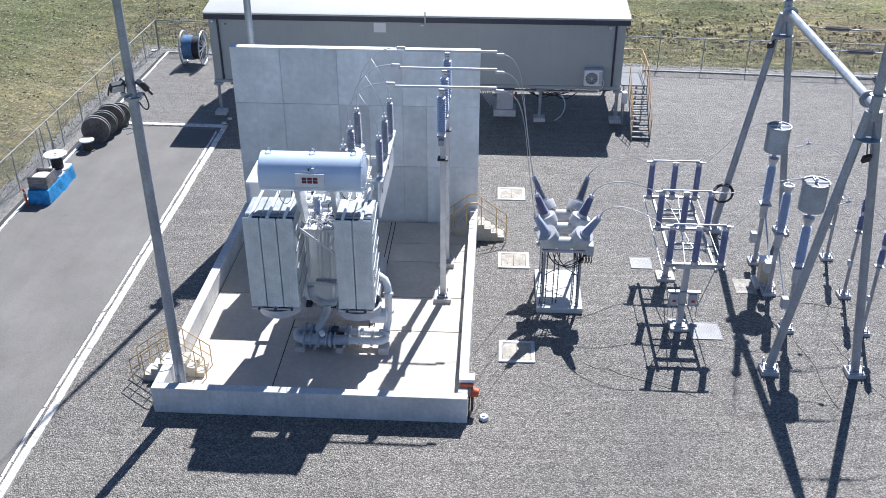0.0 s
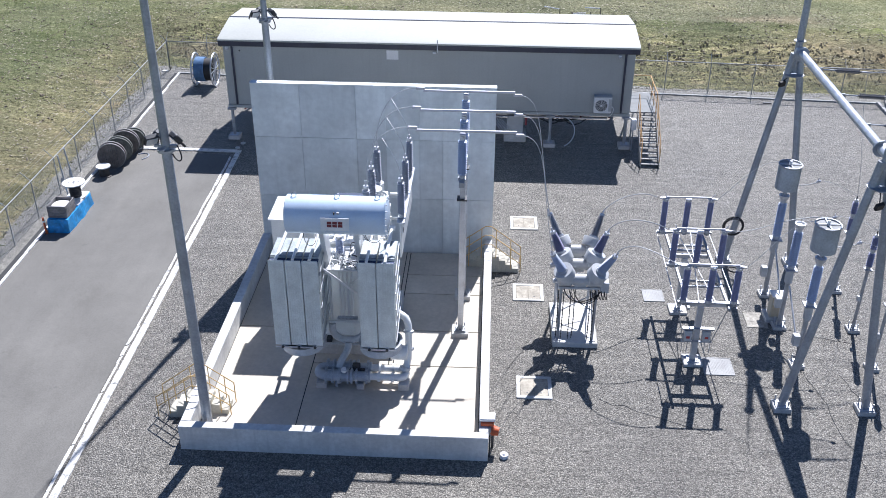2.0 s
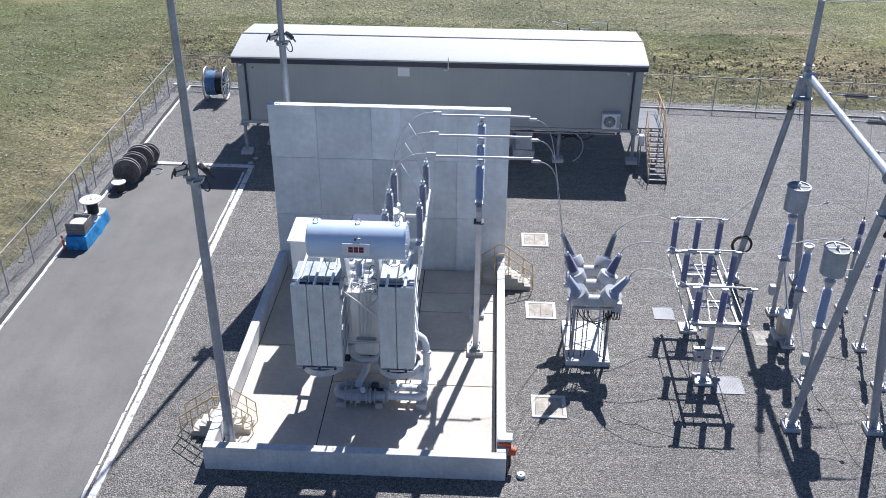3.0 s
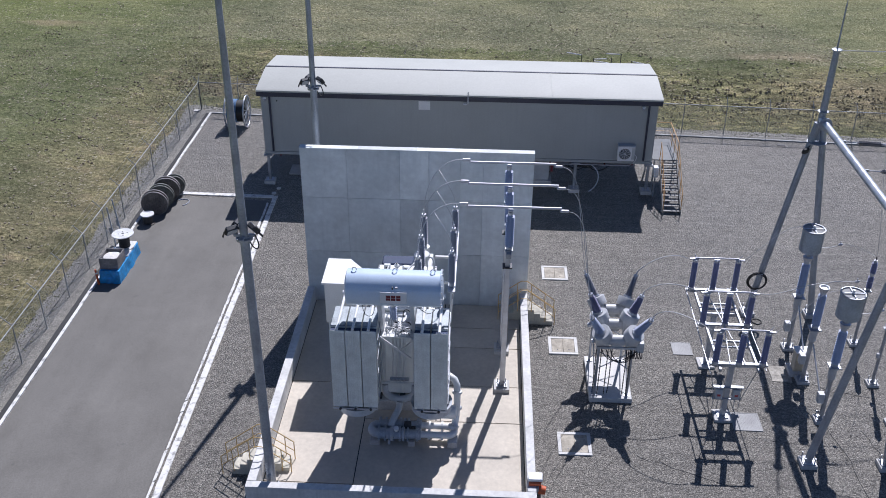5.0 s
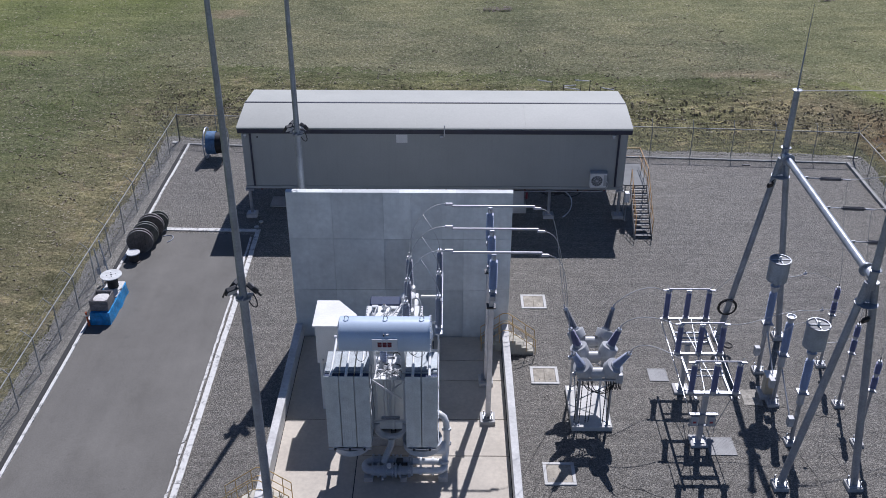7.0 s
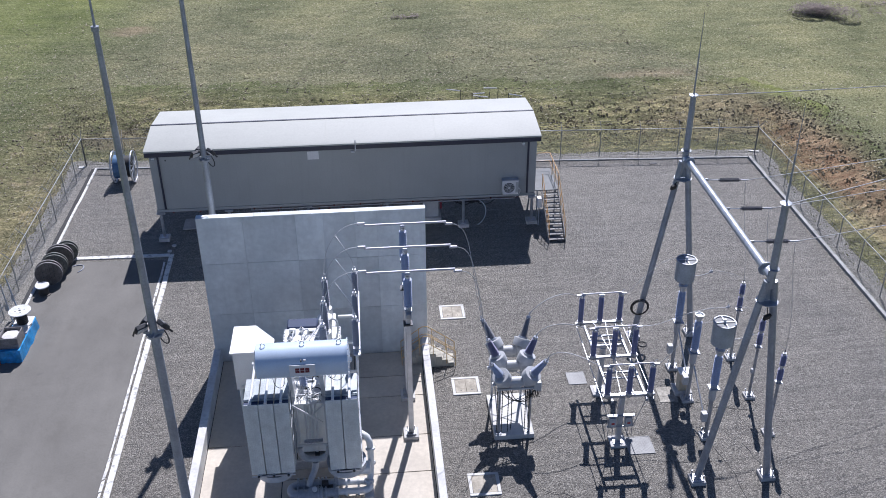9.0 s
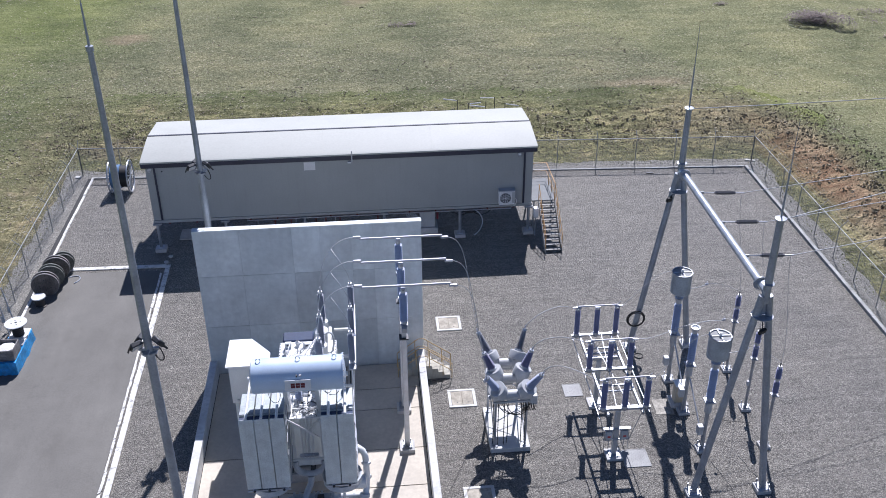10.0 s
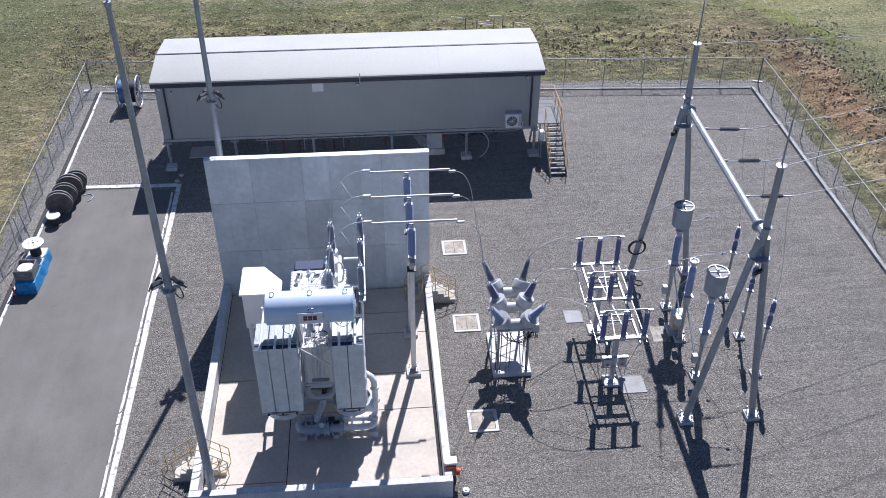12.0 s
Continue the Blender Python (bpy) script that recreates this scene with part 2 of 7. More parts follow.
    calm = calc(t, "SUBTRACT", 1.0, calc(t, "MULTIPLY", lush, 0.75))
    col = mix(t, calm, col, mix(t, 1.0, col, ramp(t, [(0.15, (1.08,) * 3), (0.45, (1.03,) * 3), (0.8, (0.84,) * 3)], cell.outputs["Distance"]), "MULTIPLY"))
    col = mix(t, calm, col, mix(t, 1.0, col, ramp(t, [(0.0, (0.88, 0.89, 0.90)), (0.75, (1.02,) * 3), (0.94, (1.08,) * 3), (1.0, (1.38, 1.35, 1.32))], tone.outputs["Red"]), "MULTIPLY"))
    col = mix(t, 1.0, col, ramp(t, [(0.0, (0.86,) * 3), (1.0, (1.16,) * 3)], tone2.outputs["Green"]), "MULTIPLY")
    l.new(col, b.inputs["Base Color"])
    b.inputs["Roughness"].default_value = 0.95
    b.inputs["Specular IOR Level"].default_value = 0.1
    h = calc(t, "ADD", calc(t, "MULTIPLY", tuft, 0.7), calc(t, "MULTIPLY", fine, 0.4))
    bump(t, h, 1.0, 0.14, b)
    return m


def asphalt(name):
    m, t, n, l, b = nodes_of(name)
    p = coords(t)
    fine = noise_tex(t, p, 22.0, 4.0, 0.75)
    patch = noise_tex(t, p, 0.35, 5.0, 0.6)
    lane = noise_tex(t, stretched(t, p, 0.9, 0.08, 1), 1.0, 3.0)
    col = ramp(t, [(0.30, (0.126, 0.120, 0.108)), (0.70, (0.202, 0.194, 0.176))], fine)
    col = mix(t, 1.0, col, ramp(t, [(0.3, (0.84,) * 3), (0.7, (1.10,) * 3)], patch), "MULTIPLY")
    col = mix(t, 1.0, col, ramp(t, [(0.3, (0.93,) * 3), (0.7, (1.07,) * 3)], lane), "MULTIPLY")
    # darker damp smudges along the wheel path
    smudge = ramp(t, [(0.50, (0, 0, 0)), (0.68, (1, 1, 1))], noise_tex(t, stretched(t, p, 0.8, 0.45, 1), 0.9, 5.0, 0.7))
    col = mix(t, calc(t, "MULTIPLY", smudge, 0.30), col, (0.105, 0.098, 0.085))
    spots = ramp(t, [(0.70, (0, 0, 0)), (0.76, (1, 1, 1))], noise_tex(t, p, 1.6, 3.0))
    col = mix(t, calc(t, "MULTIPLY", spots, 0.35), col, (0.06, 0.06, 0.06))
    l.new(col, b.inputs["Base Color"])
    b.inputs["Roughness"].default_value = 0.85
    bump(t, fine, 0.35, 0.01, b)
    return m


def patchy_white(name):
    m, t, n, l, b = nodes_of(name)
    p = coords(t)
    g = noise_tex(t, p, 4.0, 4.0, 0.65)
    col = ramp(t, [(0.34, (0.30, 0.30, 0.29)), (0.46, (0.66, 0.65, 0.62)), (0.7, (0.76, 0.75, 0.72))], g)
    l.new(col, b.inputs["Base Color"])
    b.inputs["Roughness"].default_value = 0.8
    bump(t, g, 0.2, 0.01, b)
    return m


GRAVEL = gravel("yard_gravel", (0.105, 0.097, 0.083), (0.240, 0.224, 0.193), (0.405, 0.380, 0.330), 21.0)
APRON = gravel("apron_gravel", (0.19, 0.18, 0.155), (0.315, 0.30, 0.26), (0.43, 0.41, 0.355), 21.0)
GRASS = grass_ground("rough_grass")
ASPHALT = asphalt("asphalt")
EDGE = patchy_white("pale_concrete_edging")
# paint of the rear box, and the painted shade in the radiator gaps
NAVY = surface("navy_paint_and_gap_shade", (0.035, 0.055, 0.115), 0.7, vary=0.12)
TOPSTEEL = surface("weathered_radiator_top", (0.33, 0.365, 0.385), 0.5, metal=0.2, vary=0.18, scale=3.0, fine=18)
BANKEARTH = surface("rough_bank_earth", (0.29, 0.245, 0.155), 0.95, vary=0.25, scale=0.6, fine=3.0)
EDGEGREY = surface("weathered_kerb_concrete", (0.40, 0.40, 0.385), 0.85, vary=0.2, scale=1.5, fine=12)
CONCRETE = surface("cast_concrete", (0.745, 0.775, 0.77), 0.8, vary=0.09, scale=0.9, fine=4.0, bumpy=0.05, streak=0.14, dirt=((0.56, 0.60, 0.60), 0.5), piece=0.16)
KERBCON = surface("bund_concrete", (0.66, 0.655, 0.635), 0.82, vary=0.12, scale=0.9, fine=8.0, streak=0.3)
SLABCON = surface("slab_concrete", (0.58, 0.525, 0.44), 0.8, vary=0.10, scale=0.5, fine=7.0, bumpy=0.1, dirt=((0.50, 0.45, 0.37), 0.35), piece=0.05)
PADCON = surface("footing_concrete", (0.55, 0.54, 0.52), 0.85, vary=0.12)
WHITECON = surface("painted_pit_frame", (0.62, 0.61, 0.58), 0.75, vary=0.08)
PITLID = surface("sandy_pit_lid", (0.42, 0.38, 0.31), 0.85, vary=0.22, scale=2.2, fine=10)
GRATE = surface("pale_grating", (0.37, 0.37, 0.365), 0.7, vary=0.15, fine=40, bumpy=0.4)
JOINT = surface("dark_joint", (0.05, 0.05, 0.05), 0.9)
TPAINT = surface("transformer_grey_paint", (0.66, 0.69, 0.70), 0.38, vary=0.06, scale=1.6, fine=20, bumpy=0.03)
TWHITE = surface("transformer_white_paint", (0.74, 0.75, 0.75), 0.32, vary=0.05, fine=20, bumpy=0.03)
# base colour carries some of the blue skylight that falls on the tank
CONSERV = surface("conservator_sky_tinted_paint", (0.58, 0.69, 0.83), 0.30, vary=0.04, fine=20, bumpy=0.0, coat=0.25)
RADIATOR = surface("galvanised_radiator", (0.70, 0.735, 0.725), 0.42, metal=0.05, vary=0.10, scale=2.2, fine=18, bumpy=0.05, streak=0.15)
GALV = surface("galvanised_steel", (0.40, 0.42, 0.455), 0.46, metal=0.55, vary=0.14, scale=2.5, fine=22, bumpy=0.05)
GALVP = surface("galvanised_pole", (0.36, 0.39, 0.435), 0.45, metal=0.4, vary=0.14, scale=1.5, fine=16, bumpy=0.05)
TRAPGREY = surface("line_trap_grey", (0.40, 0.44, 0.475), 0.5, metal=0.3, vary=0.12, scale=2.0, fine=16, bumpy=0.04)
GALVB = surface("bright_galvanised", (0.54, 0.56, 0.60), 0.35, metal=0.5, vary=0.10, scale=3.0, fine=25, bumpy=0.04)
ALU = surface("aluminium_tube", (0.56, 0.56, 0.60), 0.50, metal=0.55, vary=0.06, bumpy=0.0)
WIRE = surface("aluminium_conductor", (0.55, 0.55, 0.56), 0.6, metal=0.25, vary=0.08, bumpy=0.0)
PORC = surface("grey_blue_insulator", (0.30, 0.295, 0.42), 0.35, vary=0.08, fine=20, bumpy=0.0, coat=0.3)
PORCL = surface("light_grey_insulator", (0.46, 0.51, 0.64), 0.35, vary=0.08, fine=20, bumpy=0.0, coat=0.3)
PORCM = surface("mid_grey_insulator", (0.35, 0.36, 0.40), 0.35, vary=0.08, fine=20, bumpy=0.0, coat=0.3)
PORCD = surface("dark_grey_insulator", (0.20, 0.20, 0.22), 0.35, vary=0.08, fine=20, bumpy=0.0, coat=0.3)
BRKGREY = surface("breaker_grey_paint", (0.50, 0.51, 0.52), 0.42, vary=0.08, scale=2.0, fine=18, bumpy=0.04)
PIPEBLUE = surface("pipe_grey_paint", (0.44, 0.47, 0.51), 0.36, vary=0.10, scale=3.0, fine=20, bumpy=0.04)
DARK = surface("black_rubber", (0.022, 0.022, 0.024), 0.6, vary=0.2, fine=20)
DARKSTEEL = surface("dark_steel", (0.06, 0.062, 0.068), 0.5, metal=0.4, vary=0.2, fine=20)
BWALL = surface("building_wall_sheet", (0.365, 0.38, 0.375), 0.5, vary=0.05, scale=0.5, fine=12, bumpy=0.03, streak=0.12)
BTRIM = surface("charcoal_trim", (0.04, 0.043, 0.068), 0.45, vary=0.15)
BROOF = surface("off_white_roof_sheet", (0.448, 0.457, 0.420), 0.62, vary=0.05, scale=0.4, fine=10, bumpy=0.03, streak=0.08)
WHITE = surface("white_paint", (0.78, 0.78, 0.78), 0.45, vary=0.05)
STEPCON = surface("pale_yellow_step", (0.56, 0.53, 0.44), 0.8, vary=0.12)
SPILL = surface("spilt_gravel", (0.40, 0.375, 0.325), 0.9, vary=0.3, scale=4.0)
YELLOW = surface("yellow_rail_paint", (0.68, 0.47, 0.21), 0.5, vary=0.12, fine=25)
RAILGOLD = surface("orange_rail_paint", (0.66, 0.39, 0.17), 0.5, vary=0.12, fine=25)
ORANGE = surface("orange_paint", (0.62, 0.13, 0.045), 0.5, vary=0.15, fine=20)
RED = surface("red_mark", (0.17, 0.02, 0.03), 0.5, vary=0.08)
REDDOT = surface("red_label", (0.50, 0.06, 0.06), 0.5, vary=0.08)
BLUE = surface("blue_tarpaulin", (0.03, 0.33, 0.72), 0.4, vary=0.22, scale=3.0, fine=10, bumpy=0.5, dist=0.05)
TIMBER = surface("weathered_timber", (0.235, 0.225, 0.222), 0.8, vary=0.2, scale=3.0, fine=15, bumpy=0.3)
DRUMDARK = surface("black_stained_drum", (0.15, 0.132, 0.12), 0.8, vary=0.25, scale=3.0, fine=15, bumpy=0.3)
DRUMGREEN = surface("greenish_drum_board", (0.16, 0.17, 0.155), 0.8, vary=0.25, scale=3.0, fine=15, bumpy=0.3)
DRUMPALE = surface("pale_drum_flange", (0.66, 0.67, 0.66), 0.7, vary=0.12, scale=4.0, fine=15)
SACK = surface("pale_sack", (0.72, 0.70, 0.68), 0.85, vary=0.12, scale=4.0, bumpy=0.4, dist=0.05)
REELBLUE = surface("blue_cable_wrap", (0.10, 0.20, 0.36), 0.5, vary=0.2, scale=5.0, fine=25)
FENCEZ = surface("weathered_galvanised_wire", (0.42, 0.43, 0.43), 0.55, metal=0.4, vary=0.12, bumpy=0.0)
CREAM = surface("cream_cabinet_paint", (0.48, 0.445, 0.36), 0.5, vary=0.1)
SCREEN = surface("dull_mesh_screen", (0.34, 0.345, 0.345), 0.85, vary=0.15, fine=30, bumpy=0.2)
TANDOOR = surface("tan_door_paint", (0.52, 0.44, 0.31), 0.55, vary=0.12)
REDPIPE = surface("red_oxide_steel", (0.22, 0.055, 0.045), 0.6, vary=0.2)
BUSH = surface("dark_scrub", (0.26, 0.21, 0.19), 0.95, vary=0.3, scale=2.0, fine=9)
TUFT = surface("grass_blades", (0.235, 0.24, 0.098), 0.9, vary=0.2, scale=0.25, fine=2.0, bumpy=0.0)
CLOD = surface("earth_clod", (0.25, 0.21, 0.15), 0.95, vary=0.2, scale=0.8, fine=5.0)
LANDING = surface("weathered_landing_grating", (0.17, 0.18, 0.185), 0.7, vary=0.2, fine=30, bumpy=0.3)
TREAD = surface("dull_stair_grating", (0.33, 0.325, 0.31), 0.7, vary=0.2, fine=30, bumpy=0.3)
FLECK = surface("dry_straw", (0.52, 0.47, 0.34), 0.9, vary=0.15, scale=0.4, fine=6.0, bumpy=0.0)
ROCK = surface("pale_stone", (0.36, 0.325, 0.26), 0.9, vary=0.2, scale=2.0)


# ---- shape helpers ----
class Geo:
    """Vertices and faces of one mesh."""

    def __init__(self):
        self.v, self.f = [], []

    def add(self, verts, faces, m=None):
        k = len(self.v)
        self.v += [tuple(m @ Vector(p)) for p in verts] if m is not None else [tuple(p) for p in verts]
        self.f += [tuple(i + k for i in f) for f in faces]
        return self

    def box(self, x0, x1, y0, y1, z0, z1, c=0.0, m=None):
        """A box, with chamfered edges of width c."""
        lo, hi = (x0, y0, z0), (x1, y1, z1)
        if c <= 0:
            vs = [(hi[0] if i & 1 else lo[0], hi[1] if i & 2 else lo[1], hi[2] if i & 4 else lo[2]) for i in range(8)]
            return self.add(vs, [(0, 2, 3, 1), (4, 5, 7, 6), (0, 1, 5, 4), (2, 6, 7, 3), (0, 4, 6, 2), (1, 3, 7, 5)], m)
        vs, mid = [], [(a + b) / 2 for a, b in zip(lo, hi)]
        for i in range(8):
            for a in range(3):
                vs.append(tuple((hi[k] if i >> k & 1 else lo[k]) + (0 if k == a else (-c if i >> k & 1 else c)) for k in range(3)))
        fs = []
        for a in range(3):
            b1, b2 = 1 << (a + 1) % 3, 1 << (a + 2) % 3
            for s in (0, 1 << a):
                fs.append([3 * (s | q) + a for q in (0, b1, b1 | b2, b2)])
        for a in range(3):
            u, w = (a + 1) % 3, (a + 2) % 3
            for q in range(4):
                i = (1 << u if q & 1 else 0) | (1 << w if q & 2 else 0)
                j = i | 1 << a
                fs.append([3 * i + u, 3 * j + u, 3 * j + w, 3 * i + w])
        fs += [[3 * i, 3 * i + 1, 3 * i + 2] for i in range(8)]
        out = []
        for f in fs:
            p = [Vector(vs[i]) for i in f]
            n = (p[1] - p[0]).cross(p[2] - p[0])
            out.append(f if n.dot(sum(p, Vector()) / len(p) - Vector(mid)) > 0 else f[::-1])
        return self.add(vs, out, m)

    def tube(self, a, b, r0, r1=None, n=10, caps=True):
        a, b = Vector(a), Vector(b)
        r1 = r0 if r1 is None else r1
        q = (b - a).to_track_quat("Z", "Y").to_matrix()
        vs = []
        for p, r in ((a, r0), (b, r1)):
            vs += [p + q @ Vector((r * math.cos(2 * math.pi * i / n), r * math.sin(2 * math.pi * i / n), 0)) for i in range(n)]
        fs = [(i, (i + 1) % n, n + (i + 1) % n, n + i) for i in range(n)]
        if caps:
            fs += [tuple(range(n - 1, -1, -1)), tuple(range(n, 2 * n))]
        return self.add(vs, fs)

    def lathe(self, prof, base, top, n=12, caps=True):
        """prof: (radius, share of the way from base to top)."""
        a, b = Vector(base), Vector(top)
        q = (b - a).to_track_quat("Z", "Y").to_matrix()
        vs, fs = [], []
        for r, s in prof:
            vs += [a.lerp(b, s) + q @ Vector((r * math.cos(2 * math.pi * i / n), r * math.sin(2 * math.pi * i / n), 0)) for i in range(n)]
        for j in range(len(prof) - 1):
            fs += [(j * n + i, j * n + (i + 1) % n, (j + 1) * n + (i + 1) % n, (j + 1) * n + i) for i in range(n)]
        if caps:
            fs += [tuple(range(n - 1, -1, -1)), tuple(range((len(prof) - 1) * n, len(prof) * n))]
        return self.add(vs, fs)

    def sweep(self, pts, r, n=8):
        pts = [Vector(p) for p in pts]
        vs, fs, up = [], [], None
        for i, p in enumerate(pts):
            d = (pts[min(i + 1, len(pts) - 1)] - pts[max(i - 1, 0)]).normalized()
            if up is None:
                up = Vector((0, 0, 1)) if abs(d.z) < 0.9 else Vector((1, 0, 0))
            s = d.cross(up).normalized()
            up = s.cross(d).normalized()
            vs += [p + r * (math.cos(2 * math.pi * k / n) * s + math.sin(2 * math.pi * k / n) * up) for k in range(n)]
        for j in range(len(pts) - 1):
            fs += [(j * n + k, (j + 1) * n + k, (j + 1) * n + (k + 1) % n, j * n + (k + 1) % n) for k in range(n)]
        fs += [tuple(range(n)), tuple(range(len(vs) - 1, len(vs) - n - 1, -1))]
        return self.add(vs, fs)

    def prism(self, poly, z0, z1):
        """An upright prism over a counter-clockwise polygon of (x, y)."""
        n = len(poly)
        vs = [(x, y, z0) for x, y in poly] + [(x, y, z1) for x, y in poly]
        return self.add(vs, [tuple(range(n - 1, -1, -1)), tuple(range(n, 2 * n))] + [(i, (i + 1) % n, n + (i + 1) % n, n + i) for i in range(n)])

    def mesh(self, name, material):
        me = bpy.data.meshes.new(name)
        me.from_pydata(self.v, [], self.f)
        me.materials.append(material)
        me.polygons.foreach_set("use_smooth", [True] * len(me.polygons))
        me.set_sharp_from_angle(angle=radians(38))
        me.update()
        return me


def thing(name, label, category, at=(0, 0, 0), group="", kind="", rz=0.0):
    ob = new(name)
    ob.empty_display_size = 0.2
    ob.matrix_basis = pose(*at, 0, 0, rz)
    return tagged(ob, label, category, group, kind)


def part(name, geo, material, parent, label=""):
    """One mesh under a thing or a part; geo is in world places, the root's place is taken off."""
    root = parent
    while root.parent:
        root = root.parent
    x, y, z = root.location
    geo.v = [(a - x, b - y, c - z) for a, b, c in geo.v]
    ob = new(name, geo.mesh(name, material))
    ob.parent = parent
    return tagged(ob, label) if label else ob


def solid(name, geo, material, label, category, group="", kind="", at=(0, 0, 0)):
    """A thing that is one mesh."""
    ob = new(name, geo.mesh(name, material))
    ob.matrix_basis = pose(*at)
    return tagged(ob, label, category, group, kind)


def bezier(p0, p1, p2, p3, n=14):
    p0, p1, p2, p3 = (Vector(p) for p in (p0, p1, p2, p3))
    out = []
    for i in range(n + 1):
        s = i / n
        out.append((1 - s) ** 3 * p0 + 3 * (1 - s) ** 2 * s * p1 + 3 * (1 - s) * s * s * p2 + s**3 * p3)
    return out


def shed_profile(r_core, r_shed, sheds, taper=0.0, foot=0.06):
    prof = [(r_core * 1.15, 0.0), (r_core * 1.15, foot)]
    for i in range(sheds):
        s = foot + (1 - 2 * foot) * i / sheds
        d = (1 - 2 * foot) / sheds
        k = 1 - taper * (i / sheds)
        prof += [(r_core * k, s + 0.03 * d), (r_core * k, s + 0.46 * d), (r_shed * k, s + 0.48 * d), (r_shed * k, s + 0.58 * d), (r_core * k, s + 0.92 * d)]
    return prof + [(r_core * (1 - taper) * 1.1, 1 - foot), (r_core * (1 - taper) * 1.1, 1.0)]


def insulator(parent, name, base, top, r_core, r_shed, sheds, material, taper=0.0, caps=GALVB, n=12):
    """A shedded insulator under its thing, with metal caps as sub-parts."""
    base, top = Vector(base), Vector(top)
    d = (top - base).normalized()
    ob = part(name, Geo().lathe(shed_profile(r_core, r_shed, sheds, taper), base, top, n), material, parent)
    part("base_cap", Geo().tube(base - d * 0.05, base + d * 0.05, r_core * 1.45, None, n), caps, ob)
    part("top_cap", Geo().tube(top - d * 0.04, top + d * 0.05, r_core * 1.25 * (1 - taper), None, n), caps, ob)
    return ob


# ---- ground, yard and road ----
def ground_height(x, y):
    e, w, n = max(x - 33.2, 0.0), max(-12.0 - x, 0.0), max(y - (33.55 - (x + 10.0) * 0.0588) - 1.3, 0.0)
    nd = math.sqrt((e / 6.6) ** 2 + (w / 9.0) ** 2 + (n / 11.5) ** 2)
    away = math.sqrt(e * e + w * w + n * n)
    k = min(1.0, nd)
    rise = 0.85 * k * k * (3 - 2 * k)
    bumps = 0.10 * noise.noise(Vector((x * 0.35, y * 0.35, 1.0))) + 0.5 * noise.noise(Vector((x * 0.05, y * 0.05, 4.0)))
    side = min(1.0, max(0.3, (x + 14.0) / 16.0))
    lumps = side * max(0.0, 1.0 - abs(nd - 0.55) / 0.6) * (0.30 * noise.turbulence(Vector((x * 0.5, y * 0.9, 2.0)), 3, False) + 0.10 * noise.noise(Vector((x * 2.1, y * 2.6, 5.0))))
    return -0.06 + min(1.0, away / 3.0) * (rise + lumps + bumps + 0.008 * max(away - 10, 0))


def build_ground():
    xs = sorted(set([-400, -250, -160, -110] + list(range(-80, -24, 2)) + [-24 + 0.75 * i for i in range(16)] + [-11.6, -10.6] + [-10 + 0.8 * i for i in range(54)] + [33.2, 34.2] + [35 + 0.4 * i for i in range(30)] + list(range(47, 110, 2)) + [130, 170, 250, 400]))
    ys = sorted(set([-300, -150, -80, -50] + list(range(-40, 0, 4)) + [0.75 * i for i in range(46)] + [34.5, 35.3] + [32 + 0.4 * i for i in range(45)] + [50 + 1.5 * i for i in range(47)] + [125, 135, 150, 180, 260, 400]))
    g = Geo()
    g.v = [(x, y, ground_height(x, y)) for y in ys for x in xs]
    w = len(xs)
    g.f = [(j * w + i, j * w + i + 1, (j + 1) * w + i + 1, (j + 1) * w + i) for j in range(len(ys) - 1) for i in range(w - 1)]
    solid("ground", g, GRASS, "rough green and straw coloured paddock with bare earth", "ground", kind="structure")


build_ground()
BACK = lambda x: 33.55 - (x + 10.0) * 0.0588  # noqa: E731  the back edge of the yard runs slightly askew
LINE = lambda y: -3.5 + (22.3 - y) * 0.0165  # noqa: E731  the road's edge line


def wobbly(poly, amp, step, seed):
    out = []
    for i, (a, b) in enumerate(zip(poly, poly[1:] + poly[:1])):
        a, b = Vector(a), Vector(b)
        n = max(1, int((b - a).length / step))
        for k in range(n):
            p = a.lerp(b, k / n)
            d = (b - a).normalized()
            o = amp * (noise.noise(Vector((p.x * 0.5, p.y * 0.5, seed))) + 0.6 * noise.noise(Vector((p.x * 1.7, p.y * 1.7, seed))))
            out.append((p.x + d.y * o, p.y - d.x * o))
    return out


apron = wobbly([(-11.7, -60), (32.75, -60), (32.75, BACK(32) + 1.15), (-11.7, BACK(-10) + 1.2)], 0.28, 0.35, 3.0)
solid("gravel_apron", Geo().prism(apron, -0.25, -0.012), APRON, "pale gravel apron along the fence line", "gravel", kind="structure")
yard = [(-10.0, -60), (31.3, -60), (31.45, BACK(31.45)), (-10.0, BACK(-10))]
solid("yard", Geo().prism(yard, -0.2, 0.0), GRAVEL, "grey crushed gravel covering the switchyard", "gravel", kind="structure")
road = [(-9.9, -60), (LINE(-60) - 0.42, -60), (LINE(22.3) - 0.42, 21.75), (-9.9, 22.0)]
solid("road", Geo().prism(road, -0.15, 0.012), ASPHALT, "smooth grey asphalt access road beside the fence", "road", kind="structure")


